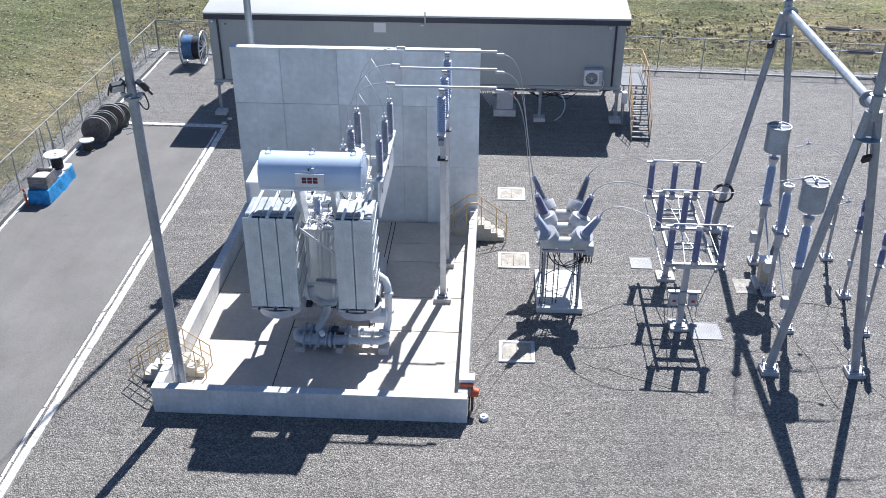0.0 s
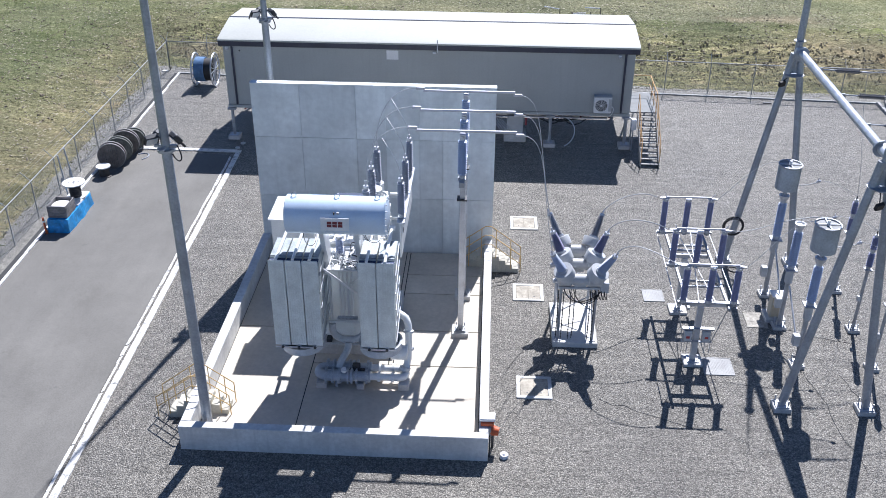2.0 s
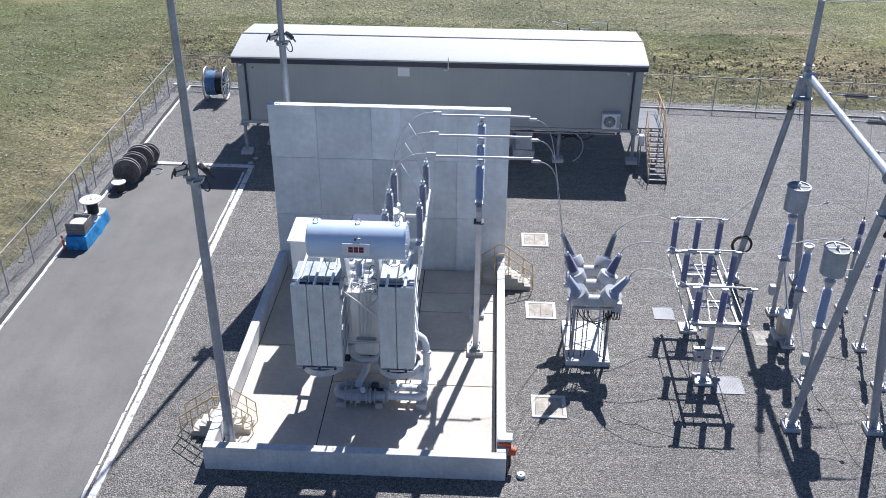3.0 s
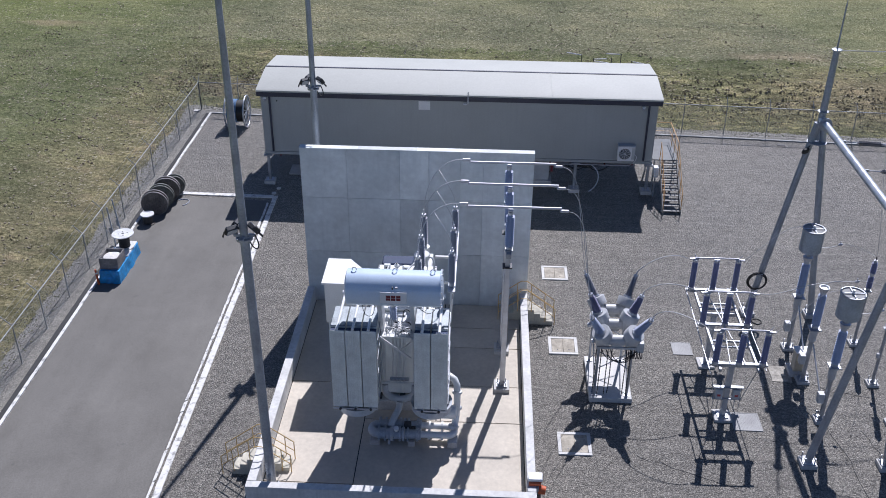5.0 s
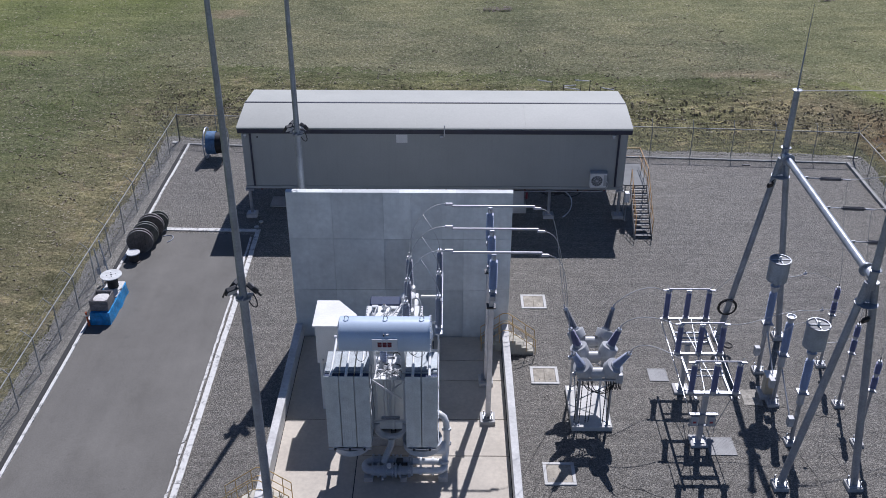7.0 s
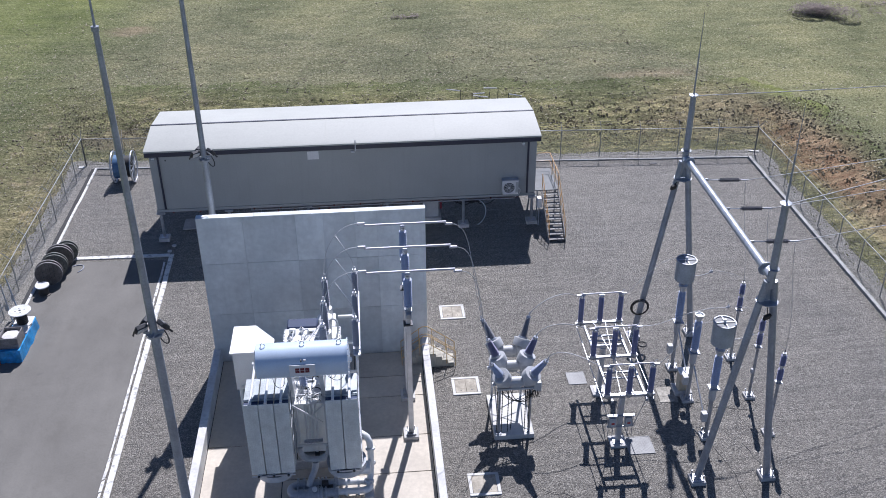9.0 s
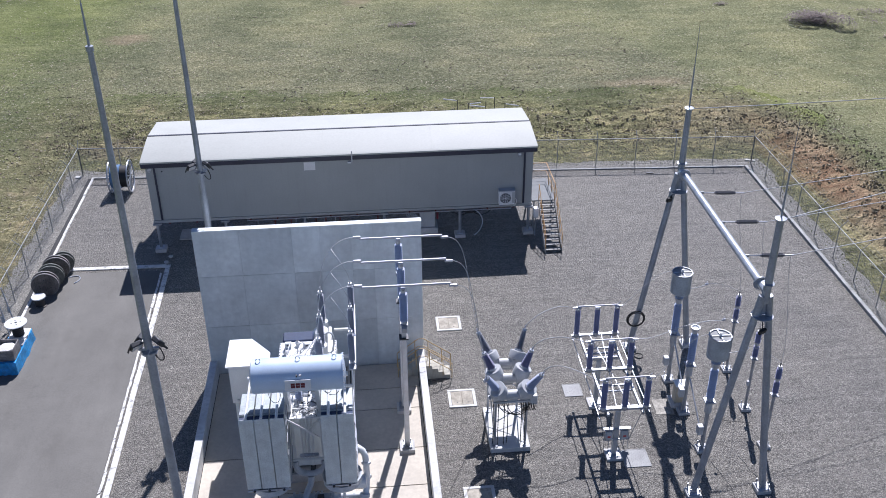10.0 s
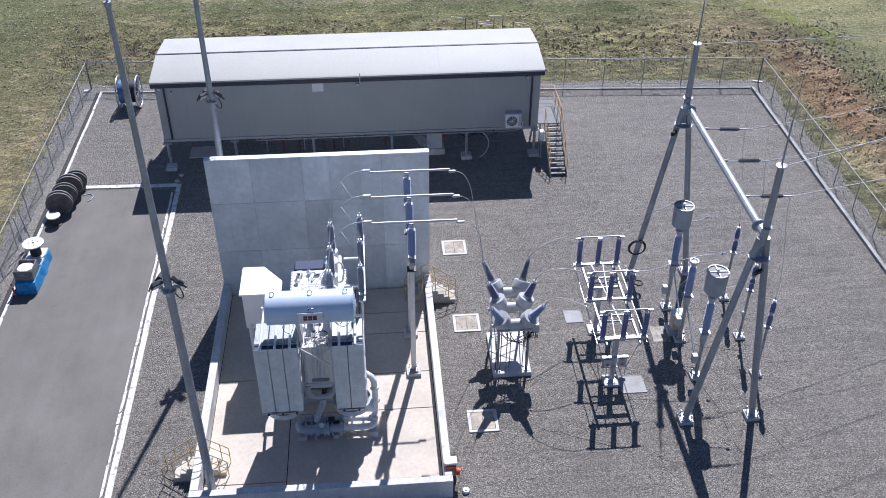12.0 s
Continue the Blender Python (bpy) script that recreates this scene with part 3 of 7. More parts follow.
def strip(name, a, b, width, z1, material, label, z0=-0.1):
    """A long kerb from a to b, broken into lengths that differ a little."""
    a, b = Vector(a), Vector(b)
    d = (b - a).normalized()
    s = Vector((-d.y, d.x)) * width / 2
    n = max(1, int((b - a).length / 2.4))
    g = Geo()
    for i in range(n):
        p, q = a.lerp(b, i / n) + d * 0.006, a.lerp(b, (i + 1) / n) - d * 0.006
        o = s.normalized() * random.uniform(-0.012, 0.012)
        h = z1 + random.uniform(-0.006, 0.006)
        g.prism([tuple(p - s + o), tuple(q - s + o), tuple(q + s + o), tuple(p + s + o)], z0, h)
    return solid(name, g, material, label, "kerb", kind="structure")


strip("kerb_road_side", (LINE(-50) - 0.08, -50), (LINE(22.3) - 0.08, 22.3), 0.24, 0.05, EDGE, "pale concrete edging along the asphalt road")
strip("kerb_road_end", (-9.0, 22.32), (LINE(22.3) - 0.18, 22.18), 0.28, 0.05, EDGE, "pale concrete edging across the end of the road")
strip("kerb_fence_side", (-9.98, -50), (-9.98, BACK(-10)), 0.13, 0.07, EDGE, "pale concrete edging below the fence")
strip("drain_gap", (-10.2, -50), (-10.2, BACK(-10)), 0.2, 0.012, JOINT, "dark gap between the edging and the gravel apron")
strip("kerb_back", (-10.0, BACK(-10) - 0.03), (31.4, BACK(31.4) - 0.03), 0.14, 0.07, EDGEGREY, "weathered concrete edging below the back fence")
strip("kerb_far_side", (31.4, -50), (31.45, BACK(31.4) - 0.14), 0.18, 0.16, EDGEGREY, "weathered concrete edging below the side fence")
# the ragged painted line just inside the road's edging
rag = Geo()
y = -45.0
while y < 21.4:
    n = random.uniform(0.35, 1.3)
    w = random.uniform(0.07, 0.13)
    x = LINE(y) - 0.36 + random.uniform(-0.02, 0.02)
    x2 = LINE(y + n) - 0.36 + random.uniform(-0.02, 0.02)
    rag.prism([(x - w / 2, y), (x + w / 2, y + random.uniform(-0.1, 0.1)), (x2 + w / 2, y + n), (x2 - w / 2, y + n + random.uniform(-0.1, 0.1))], -0.1, 0.017 + random.uniform(0, 0.004))
    y += n + random.uniform(0.0, 0.015)
solid("road_line", rag, EDGE, "worn uneven white line on the asphalt", "road marking", kind="structure")


# ---- fence ----
def fence_run(a, b, outward, label):
    """A chain-link fence from a to b with posts, top rail, outriggers and barbed strands."""
    a, b, out = Vector((*a, 0)), Vector((*b, 0)), Vector((*outward, 0))
    length = (b - a).length
    d = (b - a) / length
    run = thing("chain_link_fence", label, "fence", tuple(a), "perimeter fence")
    n = max(1, round(length / 2.45))
    for i in range(n + 1):
        p = a + d * length * i / n
        big = i in (0, n)
        part("post", Geo().tube(p - Vector((0, 0, 0.3)), p + Vector((0, 0, 1.86)), 0.045 if big else 0.026, None, 7), FENCEZ, run)
        q = p + Vector((0, 0, 1.84))
        part("outrigger", Geo().tube(q, q + out * 0.4 + Vector((0, 0, 0.42)), 0.02, 0.016, 5), FENCEZ, run)
    part("top_rail", Geo().tube(a + Vector((0, 0, 1.84)), b + Vector((0, 0, 1.84)), 0.024, None, 6), FENCEZ, run)
    for k in (0.3, 0.62, 0.95):
        o = out * 0.4 * k + Vector((0, 0, 1.84 + 0.42 * k))
        part("barbed_wire", Geo().tube(a + o, b + o, 0.005, None, 3, False), FENCEZ, run)
    for z in (0.08, 0.95):
        part("strain_wire", Geo().tube(a + Vector((0, 0, z)), b + Vector((0, 0, z)), 0.005, None, 3, False), FENCEZ, run)
    mesh = Geo()
    pitch, h, r = 0.085, 1.8, 0.0028
    m = int(length / pitch)
    for i in range(-int(h / pitch), m):
        for s in (1, -1):
            u0, z0, u1, z1 = i * pitch, 0.03, i * pitch + h, 0.03 + h
            if u0 < 0:
                z0, u0 = z0 - u0, 0.0
            if u1 > length:
                z1, u1 = z1 - (u1 - length), length
            if s < 0:
                u0, u1 = length - u0, length - u1
            p, q = a + d * u0 + Vector((0, 0, z0)), a + d * u1 + Vector((0, 0, z1))
            e = (q - p).normalized().cross(Vector((d.y, -d.x, 0))) * r
            k = len(mesh.v)
            mesh.v += [tuple(p - e), tuple(p + e), tuple(q + e), tuple(q - e)]
            mesh.f.append((k, k + 1, k + 2, k + 3))
    ob = part("wire_mesh", mesh, FENCEZ, run, "galvanised diamond chain-link wire")
    tagged(ob, kind="stuff")


FL, FR, FB = -10.75, 32.05, 0.55
fence_run((FL, -32), (FL, BACK(-10) + FB), (-1, 0), "grey chain-link fence with angled barbed-wire outriggers beside the road")
fence_run((FL, BACK(-10) + FB), (FR, BACK(32) + FB), (0, 1), "grey chain-link fence behind the switch building")
fence_run((FR, BACK(32) + FB), (FR, -24), (1, 0), "grey chain-link fence along the open gravel yard")


# ---- bund and fire wall ----
Z_SLAB = 0.2


def build_bund():
    KX0, KX1, KY1 = -0.08, 9.42, 12.2
    left = solid("bund_wall_west", Geo().box(KX0, 0.24, 0.3, KY1, -0.1, 0.9, 0.015), KERBCON, "low pale concrete bund wall", "bund wall", kind="structure")
    solid("bund_wall_east", Geo().box(9.12, KX1, 0.3, KY1, -0.1, 0.9, 0.015), KERBCON, "low pale concrete bund wall", "bund wall", kind="structure")
    solid("bund_wall_south", Geo().box(KX0, KX1, 0.0, 0.297, -0.1, 0.9, 0.015), KERBCON, "low pale concrete bund wall", "bund wall", kind="structure")
    # thin form-board ledges on the inside of the front wall
    solid("bund_floor_base", Geo().box(0.24, 9.12, 0.3, KY1, -0.1, Z_SLAB - 0.03), JOINT, "dark sealed joints under the bund floor", "floor", kind="structure")
    return left


build_bund()
FW_X0, FW_X1, FW_Y0, FW_Y1, FW_Z = -0.05, 9.42, 12.26, 12.56, 7.42
fire_wall = solid("fire_wall", Geo().box(FW_X0 + 0.01, FW_X1 - 0.01, FW_Y0 + 0.032, FW_Y1, -0.1, FW_Z - 0.01, 0.01), CONCRETE, "tall grey cast concrete fire wall of square panels", "wall", kind="structure")


# ---- switch building ----
def build_building():
    X0, X1, Y0, Y1 = -4.35, 16.3, 24.0, 29.0
    ZB, ZE = 1.85, 5.12
    b = thing("switch_building", "long grey prefabricated switch building on steel stilts", "building", ((X0 + X1) / 2, Y0, 0))
    wall = part("wall", Geo().box(X0, X1, Y0, Y1, ZB, ZE + 0.1, 0.02), BWALL, b, "grey painted sheet-metal wall")
    # sheet joints, corner downpipes and a base channel
    for i in range(1, 6):
        x = X0 + (X1 - X0) * i / 6
        part("panel_joint", Geo().box(x - 0.006, x + 0.006, Y0 - 0.004, Y0 + 0.01, ZB + 0.05, ZE), BWALL, wall)
    part("base_channel", Geo().box(X0 - 0.03, X1 + 0.03, Y0 - 0.03, Y1 + 0.03, ZB - 0.16, ZB - 0.003, 0.01), BWALL, b, "grey base channel")
    for x in (X0 + 0.42, X1 - 0.52):
        part("downpipe", Geo().box(x, x + 0.1, Y0 - 0.09, Y0 - 0.003, ZB + 0.03, ZE - 0.05, 0.02), BTRIM, b, "charcoal downpipe")
    # roof: two low slopes with a dark ridge seam and a deep fascia
    RX0, RX1, RY0, RY1, RM = X0 - 0.17, X1 + 0.18, Y0 - 0.2, Y1 + 0.25, (Y0 + Y1) / 2
    ZR = 5.72
    roof = Geo()
    ends = []
    for x in (RX0, RX1):
        ends.append([(x, RY0, 5.36), (x, RY0 + 0.12, 5.42), (x, RM - 0.02, ZR), (x, RM - 0.02, ZR - 0.1), (x, RY0 + 0.12, 5.3), (x, RY0, 5.28)])
    n = len(ends[0])
    roof.add(ends[0] + ends[1], [tuple(range(n)), tuple(range(2 * n - 1, n - 1, -1))] + [(i, n + i, n + (i + 1) % n, (i + 1) % n) for i in range(n)])
    r = part("roof", roof, BROOF, b, "off-white sheet roof")
    back = Geo()
    ends = []
    for x in (RX0, RX1):
        ends.append([(x, RM + 0.05, ZR - 0.01), (x, RY1, 5.40), (x, RY1, 5.3), (x, RM + 0.05, ZR - 0.11)])
    back.add(ends[0] + ends[1], [(0, 1, 2, 3), (7, 6, 5, 4)] + [(i, 4 + i, 4 + (i + 1) % 4, (i + 1) % 4) for i in range(4)])
    part("roof_back_slope", back, BROOF, r)
    part("ridge_seam", Geo().box(RX0 + 0.01, RX1 - 0.01, RM - 0.06, RM + 0.08, ZR - 0.1, ZR + 0.02, 0.01), BTRIM, r, "dark seam along the ridge")
    for x in (RX0 + (RX1 - RX0) * k for k in (0.45, 0.73)):
        part("sheet_lap", Geo().add([(x, RY0 + 0.15, 5.433), (x + 0.03, RY0 + 0.15, 5.436), (x + 0.03, RM - 0.05, ZR + 0.006), (x, RM - 0.05, ZR + 0.003)], [(0, 1, 2, 3)]), BROOF, r)
    part("fascia", Geo().box(RX0 + 0.01, RX1 - 0.01, RY0 + 0.01, RY0 + 0.13, 5.02, 5.275, 0.02), BTRIM, b, "charcoal gutter and fascia")
    part("soffit", Geo().box(RX0 + 0.03, RX1 - 0.03, RY0 + 0.13, Y1 + 0.2, 5.22, 5.29), BTRIM, b)
    for x in (RX0 + 0.005, RX1 - 0.065):
        part("barge_board", Geo().add([(x, RY0 + 0.02, 5.03), (x + 0.06, RY0 + 0.02, 5.03), (x + 0.06, RM, 5.36), (x, RM, 5.36), (x, RY1, 5.03), (x + 0.06, RY1, 5.03),
             (x, RY0 + 0.02, 5.3), (x + 0.06, RY0 + 0.02, 5.3), (x + 0.06, RM, 5.62), (x, RM, 5.62), (x, RY1, 5.3), (x + 0.06, RY1, 5.3)],
             [(0, 3, 9, 6), (3, 4, 10, 9), (1, 7, 8, 2), (2, 8, 11, 5), (6, 9, 8, 7), (9, 10, 11, 8), (0, 6, 7, 1), (0, 1, 2, 3), (3, 2, 5, 4), (4, 5, 11, 10)]), BTRIM, b, "charcoal barge board")
    # end door, hidden behind the landing rails, and fittings on the long wall
    door = part("door", Geo().box(X1 + 0.002, X1 + 0.05, 24.9, 25.85, ZB + 0.05, ZB + 2.1, 0.01), WHITE, b, "pale end door")
    part("door_handle", Geo().box(X1 + 0.05, X1 + 0.09, 25.0, 25.1, 2.85, 2.9, 0.01), DARKSTEEL, door)
    part("sign_plate", Geo().box(3.93, 4.53, Y0 - 0.02, Y0 - 0.001, 4.45, 4.92, 0.004), WHITE, b, "blank white sign plate")
    lamp = part("wall_lamp", Geo().tube((6.5, Y0 - 0.36, 4.98), (6.5, Y0 - 0.36, 5.62), 0.028, None, 6).tube((6.5, Y0 - 0.36, 4.99), (6.5, Y0, 4.95), 0.025, None, 6), GALVB, b, "small pole bracket at the eaves")
    part("lamp_head", Geo().box(6.26, 6.46, Y0 - 0.38, Y0 - 0.25, 4.9, 5.0, 0.02), GALVB, lamp)
    for x in (X0 + 0.15, X1 - 0.85):
        cam_b = part("security_camera", Geo().box(x, x + 0.16, Y0 - 0.16, Y0 - 0.001, 4.86, 4.96, 0.02), WHITE, b, "small white wall camera")
        part("camera_dome", Geo().lathe([(0.02, 0), (0.07, 0.4), (0.085, 1.0)], (x + 0.08, Y0 - 0.12, 4.76), (x + 0.08, Y0 - 0.12, 4.86), 8), GALVB, cam_b)
    part("vent_stub", Geo().tube((X0 + 0.85, Y0 - 0.05, 4.75), (X0 + 0.85, Y0, 4.75), 0.04, None, 8), DARKSTEEL, b)
    # stilts on concrete footings
    for i, x in enumerate((-4.2, -0.55, 3.75, 8.1, 12.3, 16.15)):
        for y in (23.98, 28.8):
            leg = part("stilt", Geo().tube((x, y, 0.2), (x, y, 1.7), 0.085, None, 8).box(x - 0.22, x + 0.22, y - 0.1, y + 0.1, 1.58, 1.69, 0.01), GALV, b, "galvanised steel stilt")
            part("stilt_plate", Geo().box(x - 0.17, x + 0.17, y - 0.17, y + 0.17, 0.2, 0.225), GALVB, leg)
            part("footing", Geo().box(x - 0.29, x + 0.29, y - 0.29, y + 0.29, -0.1, 0.2, 0.015), PADCON, leg, "square concrete footing")
    for y in (24.4, 26.5, 28.6):
        part("floor_beam", Geo().box(X0 + 0.1, X1 - 0.1, y - 0.06, y + 0.06, 1.6, 1.69), REDPIPE, b, "red oxide floor beam")
    for i in range(14):
        x = X0 + 0.8 + i * 1.45
        part("joist", Geo().box(x - 0.04, x + 0.04, 24.1, 28.9, 1.54, 1.598), REDPIPE, b)
    tray = part("cable_tray", Geo().box(0.6, 15.2, 24.12, 24.32, 1.47, 1.53, 0.01), GALVB, b, "galvanised cable tray under the floor")
    for i in range(18):
        x = 1.0 + i * 0.8
        part("tray_hanger", Geo().tube((x, 24.22, 1.53), (x, 24.22, 1.7), 0.012, None, 5), GALV, tray)
    # slim struts carrying the floor
    for k, x in enumerate((1.0, 1.95, 2.85, 3.12, 4.25, 4.8, 5.35, 5.6, 7.75)):
        part("floor_strut", Geo().box(x - 0.035, x + 0.035, 25.46, 25.54, 0.0, 1.535, 0.006), REDPIPE if k % 3 else GALV, b, "slim steel strut under the floor")
    return b


build_building()


def build_aircon():
    ac = thing("air_conditioner", "pale grey outdoor air-conditioning unit hung on the building wall", "air conditioner", (14.85, 23.8, 1.95))
    case = part("case", Geo().box(14.42, 15.3, 23.62, 23.98, 1.98, 2.82, 0.03), WHITE, ac)
    part("top_panel", Geo().box(14.4, 15.32, 23.6, 23.99, 2.823, 2.86, 0.01), BRKGREY, ac)
    part("fan_opening", Geo().tube((14.78, 23.612, 2.4), (14.78, 23.619, 2.4), 0.31, None, 20), DARKSTEEL, case, "dark round fan opening")
    grille = Geo()
    for k in range(5):
        r = 0.06 + 0.058 * k
        grille.sweep([(14.78 + r * math.cos(a * math.pi / 10), 23.606, 2.4 + r * math.sin(a * math.pi / 10)) for a in range(21)], 0.006, 4)
    for k in range(6):
        a = k * math.pi / 6
        grille.tube((14.78 - 0.31 * math.cos(a), 23.606, 2.4 - 0.31 * math.sin(a)), (14.78 + 0.31 * math.cos(a), 23.606, 2.4 + 0.31 * math.sin(a)), 0.006, None, 4)
    part("fan_grille", grille, WHITE, case)
    part("service_panel", Geo().box(15.14, 15.29, 23.612, 23.619, 2.1, 2.75), BRKGREY, case)
    for x in (14.55, 15.15):
        part("wall_bracket", Geo().box(x - 0.025, x + 0.025, 23.6, 23.98, 1.93, 1.975), GALV, ac)
    part("pipe", Geo().sweep(bezier((15.31, 23.75, 2.3), (15.5, 23.75, 2.3), (15.45, 23.8, 1.8), (15.2, 24.1, 1.6)), 0.022, 6), WHITE, ac, "pale insulated pipe")


build_aircon()


def rail_line(g, pts, r=0.021):
    for a, b in zip(pts, pts[1:]):
        g.tube(a, b, r, None, 7)
        g.lathe([(r * 0.3, 0), (r, 0.3), (r, 0.7), (r * 0.3, 1)], Vector(b) - Vector((0, 0, r)), Vector(b) + Vector((0, 0, r)), 6)


def build_end_stair():
    """Steel stair and landing at the building's end."""
    s = thing("access_stair", "galvanised steel stair with orange-yellow handrails at the building end", "stair", (17.1, 22.5, 0))
    XA, XB, YT, YB, ZT = 16.76, 17.6, 24.15, 21.6, 1.9
    land = part("landing", Geo().box(16.36, 17.68, YT, 26.9, ZT - 0.06, ZT, 0.008), LANDING, s, "dull steel grating landing")
    for x, y in ((16.5, 24.3), (17.5, 24.3), (16.5, 26.75), (17.5, 26.75)):
        part("landing_post", Geo().box(x - 0.04, x + 0.04, y - 0.04, y + 0.04, 0.0, ZT - 0.065), GALV, land)
    n = 10
    for i in range(n):
        k = (i + 0.5) / n
        y, z = YB + (YT - YB) * k, ZT * (i + 1) / (n + 1)
        part("tread", Geo().box(XA, XB, y - 0.15, y + 0.15, z - 0.035, z, 0.006), TREAD, s, "dull grating stair tread")
    for x in (XA - 0.03, XB + 0.03):
        g = Geo()
        g.add([(x - 0.02, YB - 0.1, 0), (x + 0.02, YB - 0.1, 0), (x + 0.02, YB + 0.25, 0), (x - 0.02, YB + 0.25, 0), (x - 0.02, YT, ZT - 0.22), (x + 0.02, YT, ZT - 0.22), (x + 0.02, YT, ZT), (x - 0.02, YT, ZT), (x - 0.02, YB - 0.1, 0.2), (x + 0.02, YB - 0.1, 0.2)],
              [(0, 3, 4, 7, 8), (1, 9, 6, 5, 2), (8, 7, 6, 9), (0, 8, 9, 1), (3, 2, 5, 4), (4, 5, 6, 7), (0, 1, 2, 3)])
        part("stringer", g, TREAD, s)
        rail = Geo()
        rail_line(rail, [(x, YB, 0.25), (x, YB, 1.05), (x, YT, ZT + 0.95), (x, YT + 0.05, ZT + 0.95)])
        rail_line(rail, [(x, YB, 0.62), (x, YT, ZT + 0.5)], 0.014)
        for k in (0.33, 0.66, 1.0):
            y = YB + (YT - YB) * k
            rail.tube((x, y, ZT * k + 0.0), (x, y, ZT * k + 0.97 - 0.02 * (1 - k)), 0.018, None, 6)
        part("handrail", rail, RAILGOLD, s, "orange-yellow painted handrail")
    rail = Geo()
    rail_line(rail, [(17.63, YT, ZT), (17.63, YT, ZT + 1.0), (17.63, 26.87, ZT + 1.0), (16.4, 26.87, ZT + 1.0), (16.4, 26.87, ZT)])
    rail_line(rail, [(17.63, YT, ZT + 0.5), (17.63, 26.87, ZT + 0.5), (16.4, 26.87, ZT + 0.5)], 0.014)
    for y in (25.1, 26.0):
        rail.tube((17.63, y, ZT), (17.63, y, ZT + 1.0), 0.018, None, 6)
    part("landing_rail", rail, RAILGOLD, s, "orange-yellow painted landing rail")
    box = part("stair_box", Geo().box(16.36, 16.62, 23.4, 23.75, 1.2, 1.75, 0.02), WHITE, s, "white junction box on a post")
    part("box_post", Geo().box(16.46, 16.52, 23.55, 23.61, 0.0, 1.2), GALV, box)


build_end_stair()


def build_under_floor_box():
    g = thing("cable_riser_box", "grey steel cable riser box under the building", "riser box", (10.6, 25.0, 0))
    part("body", Geo().box(10.1, 10.95, 24.5, 25.2, 0.35, 1.36, 0.015), BRKGREY, g)
    part("plinth", Geo().box(9.95, 11.1, 24.35, 25.35, -0.1, 0.35, 0.02), PADCON, g)
    part("red_tag", Geo().box(11.0, 11.12, 24.2, 24.24, 1.0, 1.4), RED, g, "red tag")
    loop = Geo()
    loop.sweep(bezier((12.9, 24.4, 1.5), (13.9, 24.3, 1.2), (13.7, 24.2, 0.2), (13.1, 23.9, 0.03)), 0.03, 6)
    solid("loose_cable", loop, GALVB, "pale cable looping down from the floor to the gravel", "cable")
    random.seed(61)
    for k in range(7):
        x = 11.6 + 0.22 * k
        drop = random.uniform(0.25, 0.75)
        solid("hanging_cable", Geo().sweep(bezier((x, 24.6, 1.5), (x + 0.3, 24.5, 1.5 - drop), (x + 0.9, 24.5, 1.5 - drop), (x + random.uniform(1.0, 1.6), 24.6, 1.48)), 0.028, 6), DARK, "black cable slung under the building floor", "cable", "slung cables")
    for k in range(5):
        x = 9.3 + 0.12 * k
        solid("hanging_cable", Geo().sweep(bezier((x, 24.9, 1.5), (x - 0.1, 24.8, 1.0), (x + 0.3, 24.6, 0.9), (x + 0.5, 24.4, 0.55 + 0.05 * k)), 0.03, 6), PIPEBLUE, "grey cable tail hanging under the building floor", "cable", "slung cables")
    solid("cable_pit_cover", Geo().box(-3.4, -1.9, 25.0, 26.2, -0.05, 0.05, 0.01), PADCON, "flat concrete pit cover under the building", "pit cover")
    for x, y in ((-3.6, 23.2), (-3.75, 22.6)):
        solid("round_marker", Geo().lathe([(0.12, 0), (0.13, 0.7), (0.1, 1)], (x, y, 0), (x, y, 0.07), 12), WHITECON, "small round pale marker on gravel", "marker", "round markers")


build_under_floor_box()


